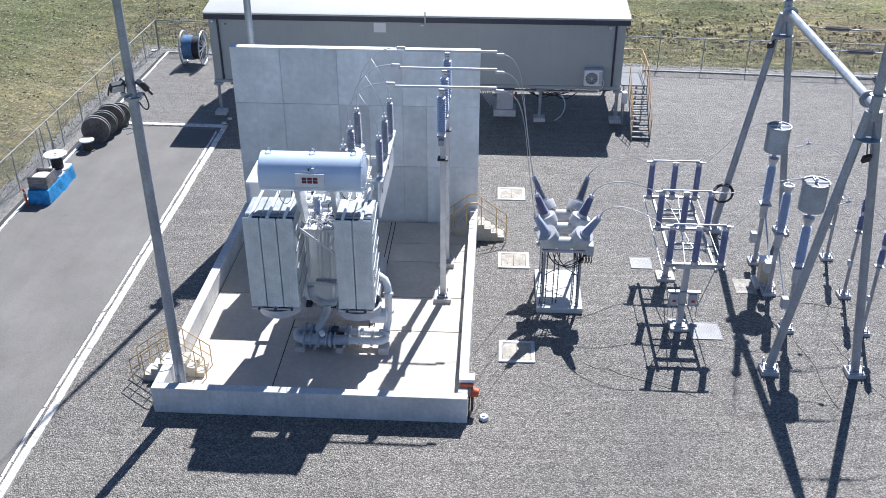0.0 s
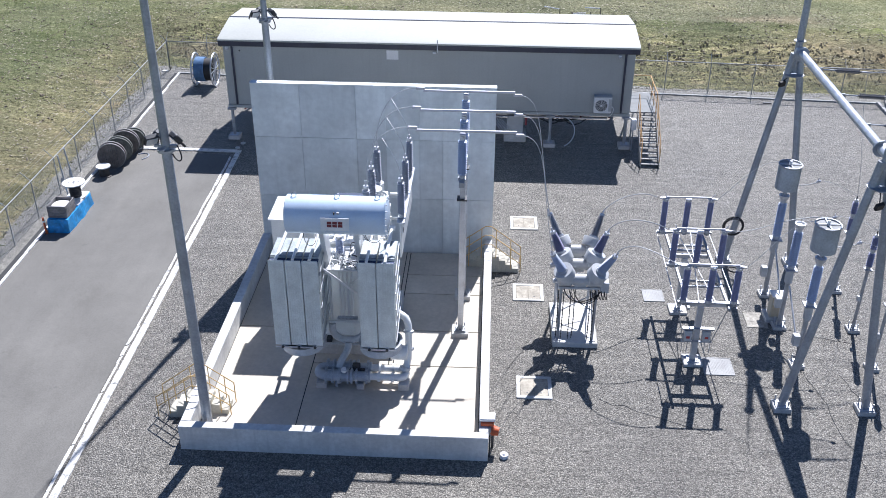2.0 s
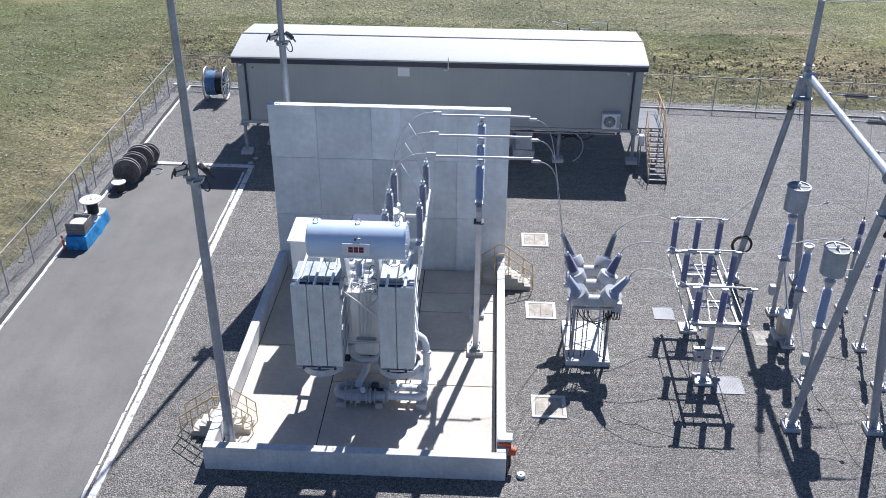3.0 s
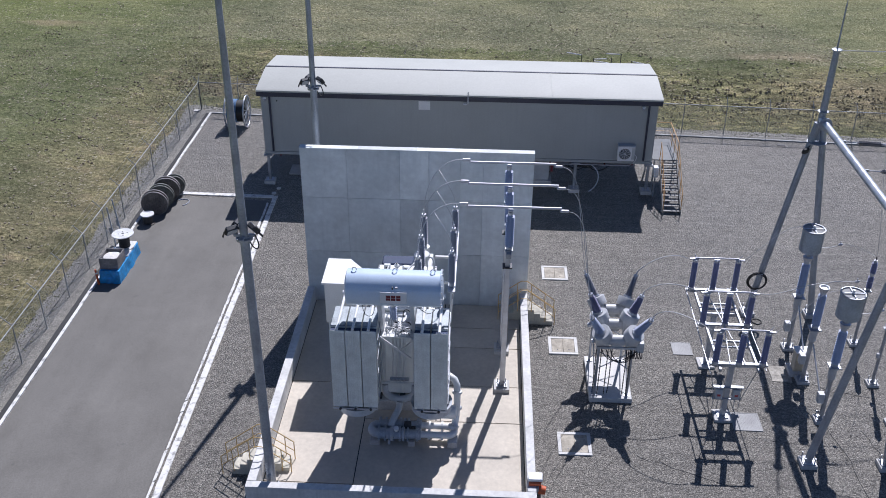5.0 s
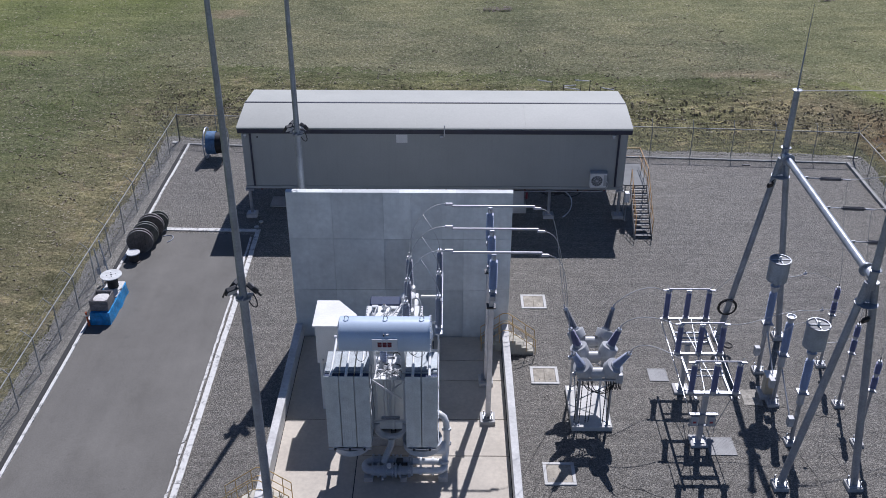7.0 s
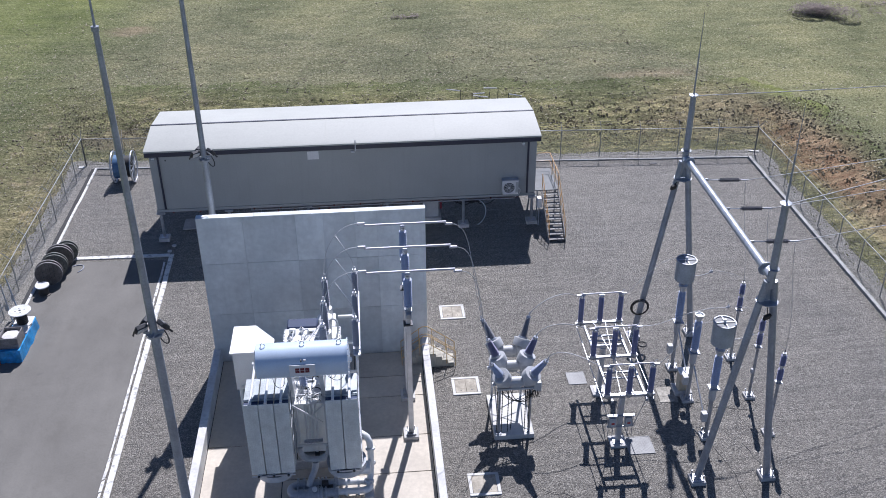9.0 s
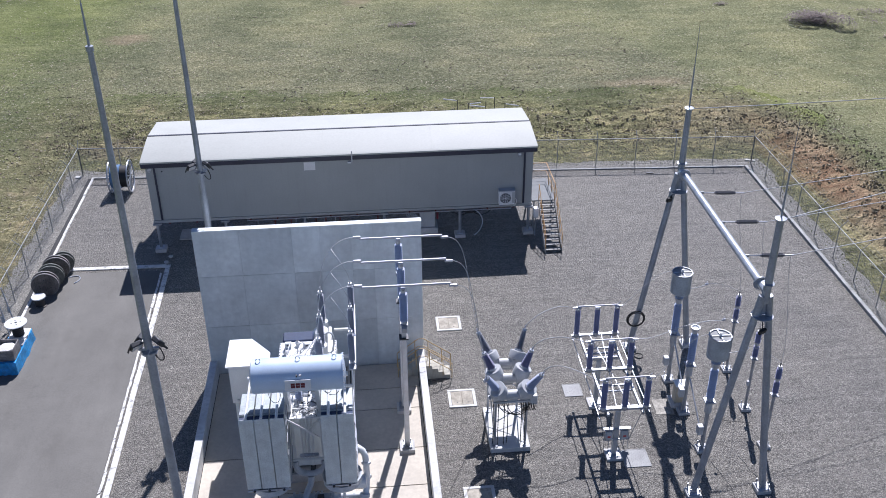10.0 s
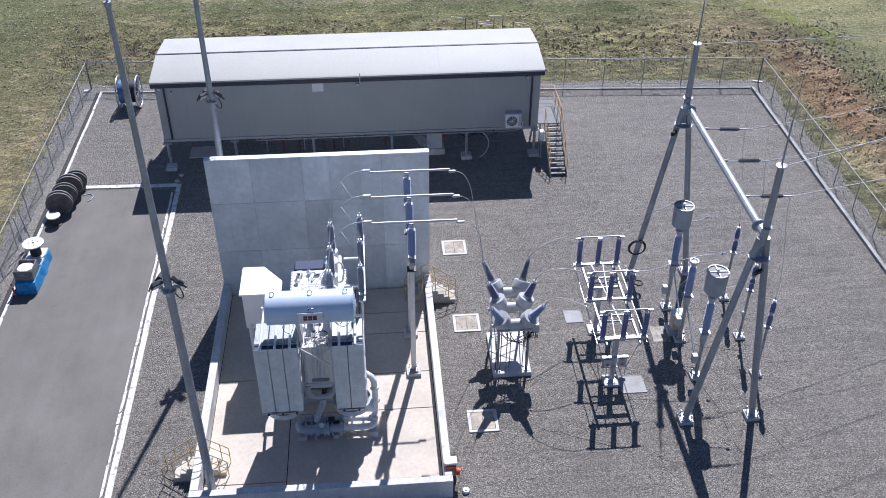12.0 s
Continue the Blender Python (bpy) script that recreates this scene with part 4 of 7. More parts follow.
# ---- transformer ----
def build_transformer():
    T = thing("power_transformer", "large pale grey power transformer with radiators and oil conservator", "transformer", (4.6, 6.0, Z_SLAB))
    # plinth and tank
    part("plinth", Geo().box(3.2, 6.1, 4.95, 8.6, Z_SLAB - 0.05, 0.62, 0.02), PADCON, T, "concrete plinth")
    tank = part("tank", Geo().box(3.65, 5.65, 5.25, 8.0, 0.75, 4.5, 0.05), TPAINT, T, "pale grey steel tank")
    for x in (3.7, 4.55, 5.4):
        part("skid", Geo().box(x, x + 0.18, 5.05, 8.3, 0.62, 0.75), DARKSTEEL, tank)
    for k in range(5):
        y = 5.4 + k * 0.6
        for x0, x1 in ((3.53, 3.65), (5.65, 5.77)):
            part("stiffener", Geo().box(x0, x1, y - 0.05, y + 0.05, 0.85, 4.35, 0.01), TPAINT, tank)
    for k in range(3):
        x = 3.8 + k * 0.85
        part("stiffener", Geo().box(x - 0.05, x + 0.05, 5.15, 5.25, 0.85, 4.35, 0.01), TPAINT, tank)
    cover = part("cover", Geo().box(3.55, 5.75, 5.18, 8.1, 4.5, 4.6, 0.015), TWHITE, T, "white bolted tank cover")
    for k in range(16):
        y = 5.3 + k * 0.18
        for x in (3.59, 5.71):
            part("bolt", Geo().tube((x, y, 4.6), (x, y, 4.64), 0.025, None, 6), GALVB, cover)
    part("hatch", Geo().box(3.85, 4.6, 6.5, 7.2, 4.6, 4.68, 0.02), TWHITE, cover)
    part("relay", Geo().box(4.05, 4.2, 5.6, 5.8, 4.6, 4.85, 0.02), DARKSTEEL, cover)
    part("rear_cooler_box", Geo().box(3.65, 4.85, 8.15, 8.8, 3.4, 4.62, 0.05), NAVY, T, "dark blue-grey box behind the tank")
    part("bushing_pocket", Geo().box(4.9, 5.56, 8.1, 9.05, 3.9, 4.6, 0.03), TWHITE, T, "white bushing pocket on the tank end")
    # oil pipes over the cover
    for pts in (((4.9, 4.4, 6.3), (4.9, 5.2, 5.6), (4.6, 5.6, 5.2), (4.5, 6.4, 4.6)),
                ((4.2, 4.7, 4.9), (4.4, 6.6, 5.1), (4.9, 7.3, 5.1), (5.1, 7.6, 5.2)),
                ((3.85, 5.9, 4.6), (3.95, 6.1, 4.9), (4.6, 6.5, 4.95), (5.2, 6.7, 4.9))):
        part("oil_pipe", Geo().sweep(bezier(*pts), 0.032, 8), TWHITE, cover, "white oil pipe")
    random.seed(17)
    for k in range(22):
        x, y = random.uniform(3.7, 5.0), random.uniform(5.4, 7.9)
        q = (min(5.6, max(3.65, x + random.uniform(-0.8, 0.8))), min(8.0, max(5.3, y + random.uniform(-0.9, 0.9))), 4.62)
        h = random.uniform(4.68, 4.95)
        part("cover_conduit", Geo().sweep(bezier((x, y, 4.6), (x, y, h + 0.1), (q[0], q[1], h + 0.1), q, 8), random.choice((0.012, 0.016, 0.022)), 6), random.choice((TWHITE, WHITE, GALVB, TWHITE)), cover)
    for x, y, w, d, h in ((3.8, 5.6, 0.2, 0.3, 0.16), (3.9, 7.8, 0.24, 0.16, 0.2), (4.75, 6.2, 0.2, 0.2, 0.25), (4.6, 7.8, 0.26, 0.2, 0.14), (3.72, 6.4, 0.1, 0.4, 0.1), (4.2, 5.5, 0.5, 0.14, 0.1)):
        box = part("junction_box", Geo().box(x - w / 2, x + w / 2, y - d / 2, y + d / 2, 4.6, 4.6 + h, 0.015), TPAINT, cover)
        part("box_label", Geo().box(x - w / 4, x + w / 4, y - d / 2 - 0.004, y - d / 2 - 0.001, 4.6 + h * 0.4, 4.6 + h * 0.7), DARKSTEEL, box)
    for x, y in ((3.8, 7.3), (4.9, 5.7), (4.25, 7.85)):
        valve = part("relief_valve", Geo().lathe([(0.06, 0), (0.06, 0.4), (0.1, 0.45), (0.1, 0.7), (0.04, 1.0)], (x, y, 4.6), (x, y, 4.82), 14), TWHITE, cover)
        part("valve_cap", Geo().tube((x, y, 4.82), (x, y, 4.85), 0.03, None, 8), DARKSTEEL, valve)
    # round expansion pot and tap-changer head
    pot = part("tap_changer_head", Geo().lathe([(0.24, 0), (0.24, 0.8), (0.29, 0.82), (0.29, 0.9), (0.16, 1.0)], (5.2, 7.75, 4.6), (5.2, 7.75, 5.4), 20), TWHITE, cover, "white round tap-changer head")
    part("pipe_bend", Geo().sweep(bezier((5.45, 7.75, 5.2), (5.65, 7.75, 5.25), (5.72, 7.6, 5.0), (5.62, 7.5, 4.6)), 0.04, 10), TPAINT, pot)
    # cable box on the side
    box = part("cable_box", Geo().prism([(1.62, 7.05), (3.1, 7.05), (3.1, 7.72), (2.35, 8.67), (1.62, 8.67)], 2.6, 4.33), TWHITE, T, "white steel cable box")
    part("cable_box_lid", Geo().prism([(1.53, 6.96), (3.18, 6.96), (3.18, 7.76), (2.4, 8.75), (1.53, 8.75)], 4.333, 4.41), WHITE, box, "white overhanging lid")
    part("latch", Geo().tube((1.85, 6.99, 2.75), (1.85, 7.05, 2.75), 0.05, None, 8), GALVB, box)
    for x in (1.75, 2.95):
        part("box_leg", Geo().box(x - 0.06, x + 0.06, 7.12, 7.24, Z_SLAB, 2.6), TPAINT, box)
        part("box_leg", Geo().box(x - 0.06, x + 0.06, 7.5, 7.62, Z_SLAB, 2.6), TPAINT, box)
    # conservator tank with domed ends on two brackets
    CY, CZ, CR = 3.55, 6.50, 0.6
    cons = part("conservator", Geo().lathe([(0.05, -0.03), (0.35, -0.02), (0.54, -0.004), (CR, 0.005), (CR, 0.2), (CR, 0.5), (CR, 0.8), (CR, 0.995), (0.54, 1.004), (0.35, 1.02), (0.05, 1.03)], (3.05, CY, CZ), (6.12, CY, CZ), 40), CONSERV, T, "glossy pale oil conservator tank, blue sky light put into its paint")
    for x in (3.3, 4.62, 5.85):
        part("lifting_lug", Geo().sweep([(x + 0.07 * math.cos(a * math.pi / 6), CY, CZ + CR + 0.06 + 0.07 * math.sin(a * math.pi / 6)) for a in range(-1, 8)], 0.016, 6), GALV, cons)
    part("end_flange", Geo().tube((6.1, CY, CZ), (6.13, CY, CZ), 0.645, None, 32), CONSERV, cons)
    for k in range(18):
        a = k * math.pi / 9
        part("flange_bolt", Geo().tube((6.12, CY + 0.62 * math.cos(a), CZ + 0.62 * math.sin(a)), (6.17, CY + 0.62 * math.cos(a), CZ + 0.62 * math.sin(a)), 0.018, None, 5), GALV, cons)
    part("level_gauge", Geo().box(4.56, 4.6, CY - 0.56, CY - 0.5, CZ + 0.28, CZ + 0.36), DARKSTEEL, cons)
    part("gauge_plate", Geo().box(4.66, 4.74, CY - 0.55, CY - 0.5, CZ + 0.30, CZ + 0.35), BRKGREY, cons)
    # maker's plate with three plain red blocks
    m = Matrix.Translation((4.61, CY, CZ)) @ Matrix.Rotation(radians(-6), 4, "X")
    sign = part("name_plate", Geo().box(-0.43, 0.43, -0.645, -0.615, -0.26, 0.14, 0.004, m), WHITE, T, "white name plate")
    for k in range(3):
        x = -0.235 + k * 0.165
        g = Geo().box(x, x + 0.14, -0.652, -0.646, -0.15, -0.065, 0, m).box(x, x + 0.14, -0.652, -0.646, -0.055, 0.03, 0, m)
        part("red_block", g, RED, sign, "plain red block mark")
    # supports under the conservator
    for x0, x1 in ((4.02, 4.16), (5.1, 5.24)):
        g = Geo().add([(x0, 3.3, 5.95), (x1, 3.3, 5.95), (x1, 4.0, 6.1), (x0, 4.0, 6.1), (x0, 4.05, 4.4), (x1, 4.05, 4.4), (x1, 4.6, 4.4), (x0, 4.6, 4.4)],
                      [(0, 3, 2, 1), (4, 5, 6, 7), (0, 1, 5, 4), (1, 2, 6, 5), (2, 3, 7, 6), (3, 0, 4, 7)])
        part("conservator_bracket", g, TWHITE, T, "white conservator bracket")
    for x0, x1 in ((4.02, 4.16), (5.1, 5.24)):
        part("outrigger_beam", Geo().box(x0, x1, 3.66, 5.2, 4.27, 4.4, 0.01), TPAINT, T, "pale grey outrigger beam")
    deck = part("deck_plate", Geo().box(4.035, 5.265, 3.68, 5.17, 4.403, 4.44, 0.008), TWHITE, T, "white deck plate under the conservator")
    random.seed(5)
    for k in range(46):
        x, y = random.uniform(4.2, 5.1), random.uniform(3.75, 4.5)
        p = (x, y, 4.44)
        q = (min(5.1, max(4.2, x + random.uniform(-0.5, 0.5))), min(5.0, max(3.72, y + random.uniform(-0.4, 0.5))), 4.45)
        h = random.uniform(4.46, 4.72)
        part("conduit", Geo().sweep(bezier(p, (x, y, h), (q[0], q[1], h), q, 8), random.choice((0.010, 0.014, 0.02)), 5), random.choice((WHITE, WHITE, WHITE, TWHITE, TWHITE, TPAINT, DARKSTEEL)), deck)
    for k in range(5):
        a0, x, y = random.uniform(-0.6, 0.6), random.uniform(4.4, 4.95), random.uniform(3.9, 4.35)
        m2 = Matrix.Translation((x, y, random.uniform(4.5, 4.72))) @ Matrix.Rotation(a0, 4, "Z") @ Matrix.Rotation(random.uniform(-0.3, 0.3), 4, "Y")
        part("cable_strap", Geo().box(-0.2, 0.2, -0.013, 0.013, -0.006, 0.006, 0.002, m2), WHITE, deck)
    for x, y, w, h in ((4.3, 4.75, 0.2, 0.12), (4.98, 4.8, 0.22, 0.1), (4.62, 5.0, 0.4, 0.08), (4.85, 3.8, 0.2, 0.1)):
        part("terminal_box", Geo().box(x - w / 2, x + w / 2, y - 0.09, y + 0.09, 4.44, 4.44 + h, 0.012), TWHITE, deck)
    insulator(T, "neutral_bushing", (4.42, 4.62, 4.5), (4.42, 4.62, 5.1), 0.08, 0.13, 7, PORCL)
    part("deck_cable", Geo().sweep(bezier((4.75, 4.9, 4.45), (4.7, 4.6, 5.1), (5.1, 4.6, 5.0), (5.08, 4.7, 4.46)), 0.014, 6), DARK, deck, "black deck cable")
    relay = part("gas_relay", Geo().box(4.62, 4.86, 5.3, 5.55, 4.75, 4.98, 0.03), GALVB, T)
    part("relay_pipe", Geo().tube((4.2, 5.42, 4.86), (5.06, 5.42, 4.86), 0.05, None, 8), TWHITE, relay)
    for x0, x1, y0, z0, d in ((3.55, 3.95, 3.3, 5.95, 0.42), (5.45, 5.95, 3.4, 5.95, 0.30), (5.35, 5.7, 3.6, 5.95, 0.36)):
        part("drain_loop", Geo().sweep(bezier((x0, y0, z0), (x0 + 0.02, y0 - 0.05, z0 - d * 1.3), (x1 + 0.02, y0 - 0.05, z0 - d * 1.3), (x1, y0, z0)), 0.010, 6), DARKSTEEL, cons, "dark drain hose loop")
    # radiators: fins stacked in depth, three side by side on one flank, two on the other
    def radiator(x0, x1):
        YF, YB, ZB, ZT = 2.72, 4.2, 2.14, 5.3
        w = x1 - x0
        first = part("radiator", Geo().box(x0, x1, YF, YF + 0.03, ZB, ZT, 0.012), RADIATOR, T, "galvanised steel radiator bank")
        ribs = Geo()
        for k in range(7):
            x = x0 + w * (k + 0.5) / 7
            ribs.box(x - w / 19, x + w / 19, YF - 0.006, YF + 0.002, ZB + 0.1, ZT - 0.1, 0.01)
        part("pressed_ribs", ribs, RADIATOR, first)
        n = 22
        for k in range(1, n):
            y = YF + (YB - YF) * k / n
            part("fin", Geo().box(x0 + 0.01, x1 - 0.01, y, y + 0.028, ZB + 0.02, ZT - (1.3 if k < 5 else 0.06)), RADIATOR, first)
        xm = (x0 + x1) / 2
        part("top_header", Geo().tube((xm, YF + 0.02, ZT + 0.02), (xm, 4.95, ZT + 0.02), 0.05, None, 10), TWHITE, first, "white radiator header pipe")
        part("bottom_header", Geo().tube((xm, YF - 0.05, ZB - 0.03), (xm, 5.0, ZB - 0.03), 0.06, None, 10), PIPEBLUE, first)
        part("drain_plug", Geo().tube((xm, YF - 0.1, ZB - 0.03), (xm, YF - 0.05, ZB - 0.03), 0.045, None, 8), DARKSTEEL, first)
        # dark strip added as the shade in the gap behind the front panel
        part("gap_shade_strip", Geo().box(x0 + 0.012, x1 - 0.012, YF + 0.035, YF + 0.35, ZT - 0.13, ZT - 0.11), NAVY, first, "dark blue strip that paints shade into the top gap")
        part("top_plate", Geo().box(x0 + 0.012, x1 - 0.012, YF + 0.36, YB, ZT - 0.055, ZT - 0.035), TOPSTEEL, first)
        return first
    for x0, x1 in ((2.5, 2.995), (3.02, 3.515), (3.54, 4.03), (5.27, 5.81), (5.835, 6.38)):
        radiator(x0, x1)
    for x0, x1, xt in ((2.75, 3.8, 3.8), (5.54, 6.11, 5.54)):
        man = part("top_manifold", Geo().tube((x0 - 0.1, 4.95, 5.32), (x1 + 0.1, 4.95, 5.32), 0.09, None, 12), TWHITE, T, "white radiator manifold")
        part("manifold_drop", Geo().sweep(bezier((xt, 4.98, 5.32), (xt, 5.12, 5.32), (xt, 5.1, 4.25), (xt, 5.25, 4.25)), 0.08, 10), TWHITE, man)
        man = part("bottom_manifold", Geo().tube((x0 - 0.1, 5.0, 2.11), (x1 + 0.1, 5.0, 2.11), 0.09, None, 12), PIPEBLUE, T)
        part("manifold_drop", Geo().tube((xt, 5.05, 2.11), (xt, 5.25, 2.11), 0.08, None, 10), PIPEBLUE, man)
    # bank tie frames with slanting straps, and fans hung underneath
    for xs, x in (((2.5, 4.03), 4.06), ((5.27, 6.38), 6.41)):
        f = part("tie_frame", Geo().box(xs[0], xs[1], 2.685, 2.705, 2.05, 2.11, 0.004), GALVB, T)
        for k in range(5):
            z = 2.35 + 0.6 * k
            part("strap", Geo().tube((x, 2.8, z), (x, 4.2, z + 0.42), 0.018, None, 6), GALVB, f, "pale slanting strap")
        xm = sum(xs) / 2
        fan = part("cooling_fan", Geo().lathe([(0.66, 0), (0.7, 0.1), (0.68, 0.9), (0.72, 1.0), (0.66, 1.0), (0.62, 0.9), (0.62, 0.05)], (xm, 3.4, 1.68), (xm, 3.4, 1.98), 28), PIPEBLUE, T, "round grey cooling fan housing")
        part("fan_motor", Geo().tube((xm, 3.4, 1.62), (xm, 3.4, 1.92), 0.14, None, 12), PIPEBLUE, fan)
        for k in range(6):
            a = k * math.pi / 3
            m2 = Matrix.Translation((xm, 3.4, 1.82)) @ Matrix.Rotation(a, 4, "Z") @ Matrix.Rotation(radians(25), 4, "X")
            part("fan_blade", Geo().box(0.13, 0.6, -0.09, 0.09, -0.006, 0.006, 0.003, m2), GALVB, fan)
    for x in (4.09, 5.13):
        part("side_post", Geo().box(x, x + 0.08, 4.02, 4.1, 2.3, 4.38, 0.008), TWHITE, T, "white upright between the banks")
    # front pipework between the banks
    for k in range(4):
        x = 4.42 + k * 0.125
        part("riser_tube", Geo().tube((x, 4.28, 2.3), (x, 4.28, 4.4), 0.034, None, 8), TWHITE, T, "slim vertical pipe")
    valve = part("valve_rail", Geo().box(4.3, 4.98, 4.12, 4.26, 2.22, 2.3, 0.01), PIPEBLUE, T)
    for k in range(4):
        x = 4.42 + k * 0.125
        part("valve", Geo().tube((x, 4.1, 2.26), (x, 4.2, 2.26), 0.045, None, 8), GALVB, valve)
    part("brace", Geo().box(-0.7, 0.7, -0.02, 0.02, -0.04, 0.04, 0.008, Matrix.Translation((4.56, 3.45, 4.17)) @ Matrix.Rotation(radians(39.4), 4, "Y")), WHITE, T, "white diagonal brace")
    part("brace", Geo().box(-0.35, 0.35, -0.02, 0.02, -0.03, 0.03, 0.008, Matrix.Translation((4.98, 4.17, 3.8)) @ Matrix.Rotation(radians(-44), 4, "Y")), TWHITE, T)
    part("cross_bar", Geo().box(4.05, 5.25, 3.95, 4.0, 2.2, 2.3, 0.01), TPAINT, T)
    part("cross_bar", Geo().box(4.05, 5.25, 3.95, 4.0, 4.2, 4.3, 0.01), TWHITE, T)
    # U-shaped manifold, pump and pipes near the floor
    u = [(4.12, 4.1, 2.1)] + [(4.65 - 0.53 * math.cos(a * math.pi / 10), 4.1, 1.85 - 0.42 * math.sin(a * math.pi / 10)) for a in range(0, 11)] + [(5.18, 4.1, 2.1)]
    part("u_manifold", Geo().sweep(u, 0.12, 12), PIPEBLUE, T, "grey U-shaped oil pipe")
    part("drop_pipe", Geo().sweep(bezier((4.65, 4.0, 1.4), (4.65, 3.9, 1.0), (4.5, 3.6, 1.2), (4.4, 3.4, 0.8)), 0.12, 12), PIPEBLUE, T)
    PZ, PY = 0.62, 3.4
    pump = part("oil_pump", Geo().lathe([(0.13, 0), (0.2, 0.04), (0.2, 0.3), (0.27, 0.31), (0.27, 0.36), (0.2, 0.37), (0.2, 0.6), (0.26, 0.61), (0.26, 0.66), (0.17, 0.68), (0.17, 0.95), (0.23, 0.96), (0.23, 1.0)], (3.95, PY - 0.22, PZ), (5.35, PY - 0.22, PZ), 18), PIPEBLUE, T, "grey flanged oil pump")
    part("pump_pair", Geo().lathe([(0.13, 0), (0.19, 0.04), (0.19, 0.3), (0.25, 0.31), (0.25, 0.36), (0.19, 0.37), (0.19, 0.62), (0.25, 0.63), (0.25, 0.68), (0.16, 0.7), (0.16, 0.95), (0.22, 0.96), (0.22, 1.0)], (3.95, PY + 0.2, PZ + 0.05), (5.35, PY + 0.2, PZ + 0.05), 18), PIPEBLUE, pump)
    part("inlet_bend", Geo().sweep(bezier((4.0, PY - 0.22, PZ), (3.62, PY - 0.25, PZ), (3.62, PY + 0.22, PZ), (4.0, PY + 0.2, PZ + 0.05)), 0.16, 14), PIPEBLUE, pump)
    part("motor", Geo().tube((4.72, PY - 0.02, PZ - 0.05), (5.25, PY - 0.02, PZ - 0.05), 0.2, None, 14), DARKSTEEL, pump, "dark pump motor")
    part("drain_valve", Geo().tube((4.35, PY - 0.5, PZ - 0.25), (4.35, PY - 0.22, PZ - 0.1), 0.05, None, 8), GALVB, pump)
    for y, z in ((PY - 0.22, PZ), (PY + 0.2, PZ + 0.05)):
        part("outlet_pipe", Geo().tube((5.35, y, z), (6.35, y, z), 0.12, None, 14), TWHITE, pump, "white outlet pipe")
        part("flange", Geo().tube((5.38, y, z), (5.46, y, z), 0.2, None, 16), PIPEBLUE, pump)
    part("outlet_bend", Geo().sweep(bezier((6.35, PY - 0.22, PZ), (6.72, PY - 0.22, PZ), (6.72, PY + 0.2, PZ), (6.35, PY + 0.2, PZ + 0.05)), 0.13, 14), TWHITE, pump)
    part("rising_pipe", Geo().sweep([(6.58, PY, PZ + 0.05), (6.64, PY + 0.2, PZ + 0.2), (6.68, 3.75, 1.0), (6.7, 3.82, 1.5), (6.7, 3.86, 2.0), (6.68, 3.9, 2.3), (6.6, 4.0, 2.47), (6.45, 4.1, 2.52), (6.0, 4.5, 2.52), (5.8, 4.8, 2.52)], 0.12, 14), TWHITE, T, "white rising oil pipe")
    part("pipe_flange", Geo().tube((6.58, PY + 0.02, PZ + 0.15), (6.6, PY + 0.06, PZ + 0.24), 0.19, None, 16), PIPEBLUE, T)
    part("low_tank", Geo().lathe([(0.1, 0), (0.25, 0.06), (0.25, 0.94), (0.1, 1)], (6.1, 3.6, 1.35), (6.7, 3.6, 1.35), 16), TWHITE, T)
    for x0, x1, y0, y1, z1 in ((6.4, 6.75, 3.0, 3.45, 0.45), (3.65, 4.0, 3.0, 3.7, 0.4), (5.0, 5.25, 3.0, 3.7, 0.4)):
        part("pump_block", Geo().box(x0, x1, y0, y1, Z_SLAB - 0.02, z1, 0.02), PADCON, T, "small concrete pipe block")
    for x in (3.98, 4.2, 4.47, 4.72, 5.0, 5.34):
        for y, z in ((PY - 0.22, PZ), (PY + 0.2, PZ + 0.05)):
            ring = part("flange_ring", Geo().tube((x - 0.022, y, z), (x + 0.022, y, z), 0.265 if x != 5.34 else 0.22, None, 18), PIPEBLUE if x != 4.72 else GALVB, pump)
            for k in range(8):
                a = k * math.pi / 4
                part("flange_bolt", Geo().tube((x - 0.045, y + 0.235 * math.cos(a), z + 0.235 * math.sin(a)), (x + 0.045, y + 0.235 * math.cos(a), z + 0.235 * math.sin(a)), 0.02, None, 5), GALVB, ring)
    part("flow_gauge", Geo().tube((4.6, PY - 0.3, PZ + 0.25), (4.6, PY - 0.34, PZ + 0.36), 0.09, None, 12), WHITE, pump)
    part("terminal_head", Geo().box(4.85, 5.1, PY - 0.12, PY + 0.1, PZ + 0.14, PZ + 0.34, 0.02), DARKSTEEL, pump)
    for x in (5.75, 6.2):
        for y, z in ((PY - 0.22, PZ), (PY + 0.2, PZ + 0.05)):
            part("pipe_joint", Geo().tube((x - 0.04, y, z), (x + 0.04, y, z), 0.17, None, 14), TWHITE, pump)
    for z in (1.3, 2.0):
        part("pipe_joint", Geo().tube((6.7, 3.84, z), (6.7, 3.86, z + 0.07), 0.175, None, 14), TWHITE, pump)
    # sloped arrester bracket on the flank
    br = part("arrester_bracket", Geo().box(6.36, 6.42, 4.9, 9.0, 4.25, 5.52, 0.01), TWHITE, T, "white upright arrester bracket plate")
    for y in (5.1, 6.9, 8.7):
        part("bracket_arm", Geo().box(5.65, 6.36, y - 0.05, y + 0.05, 4.6, 4.7, 0.01), TWHITE, br)
        part("bracket_hole", Geo().tube((6.42, y + 0.5, 4.9), (6.428, y + 0.5, 4.9), 0.09, None, 14), DARKSTEEL, br)
    part("bracket_shelf", Geo().box(6.28, 6.54, 4.85, 9.05, 5.522, 5.58, 0.01), GALVB, br)
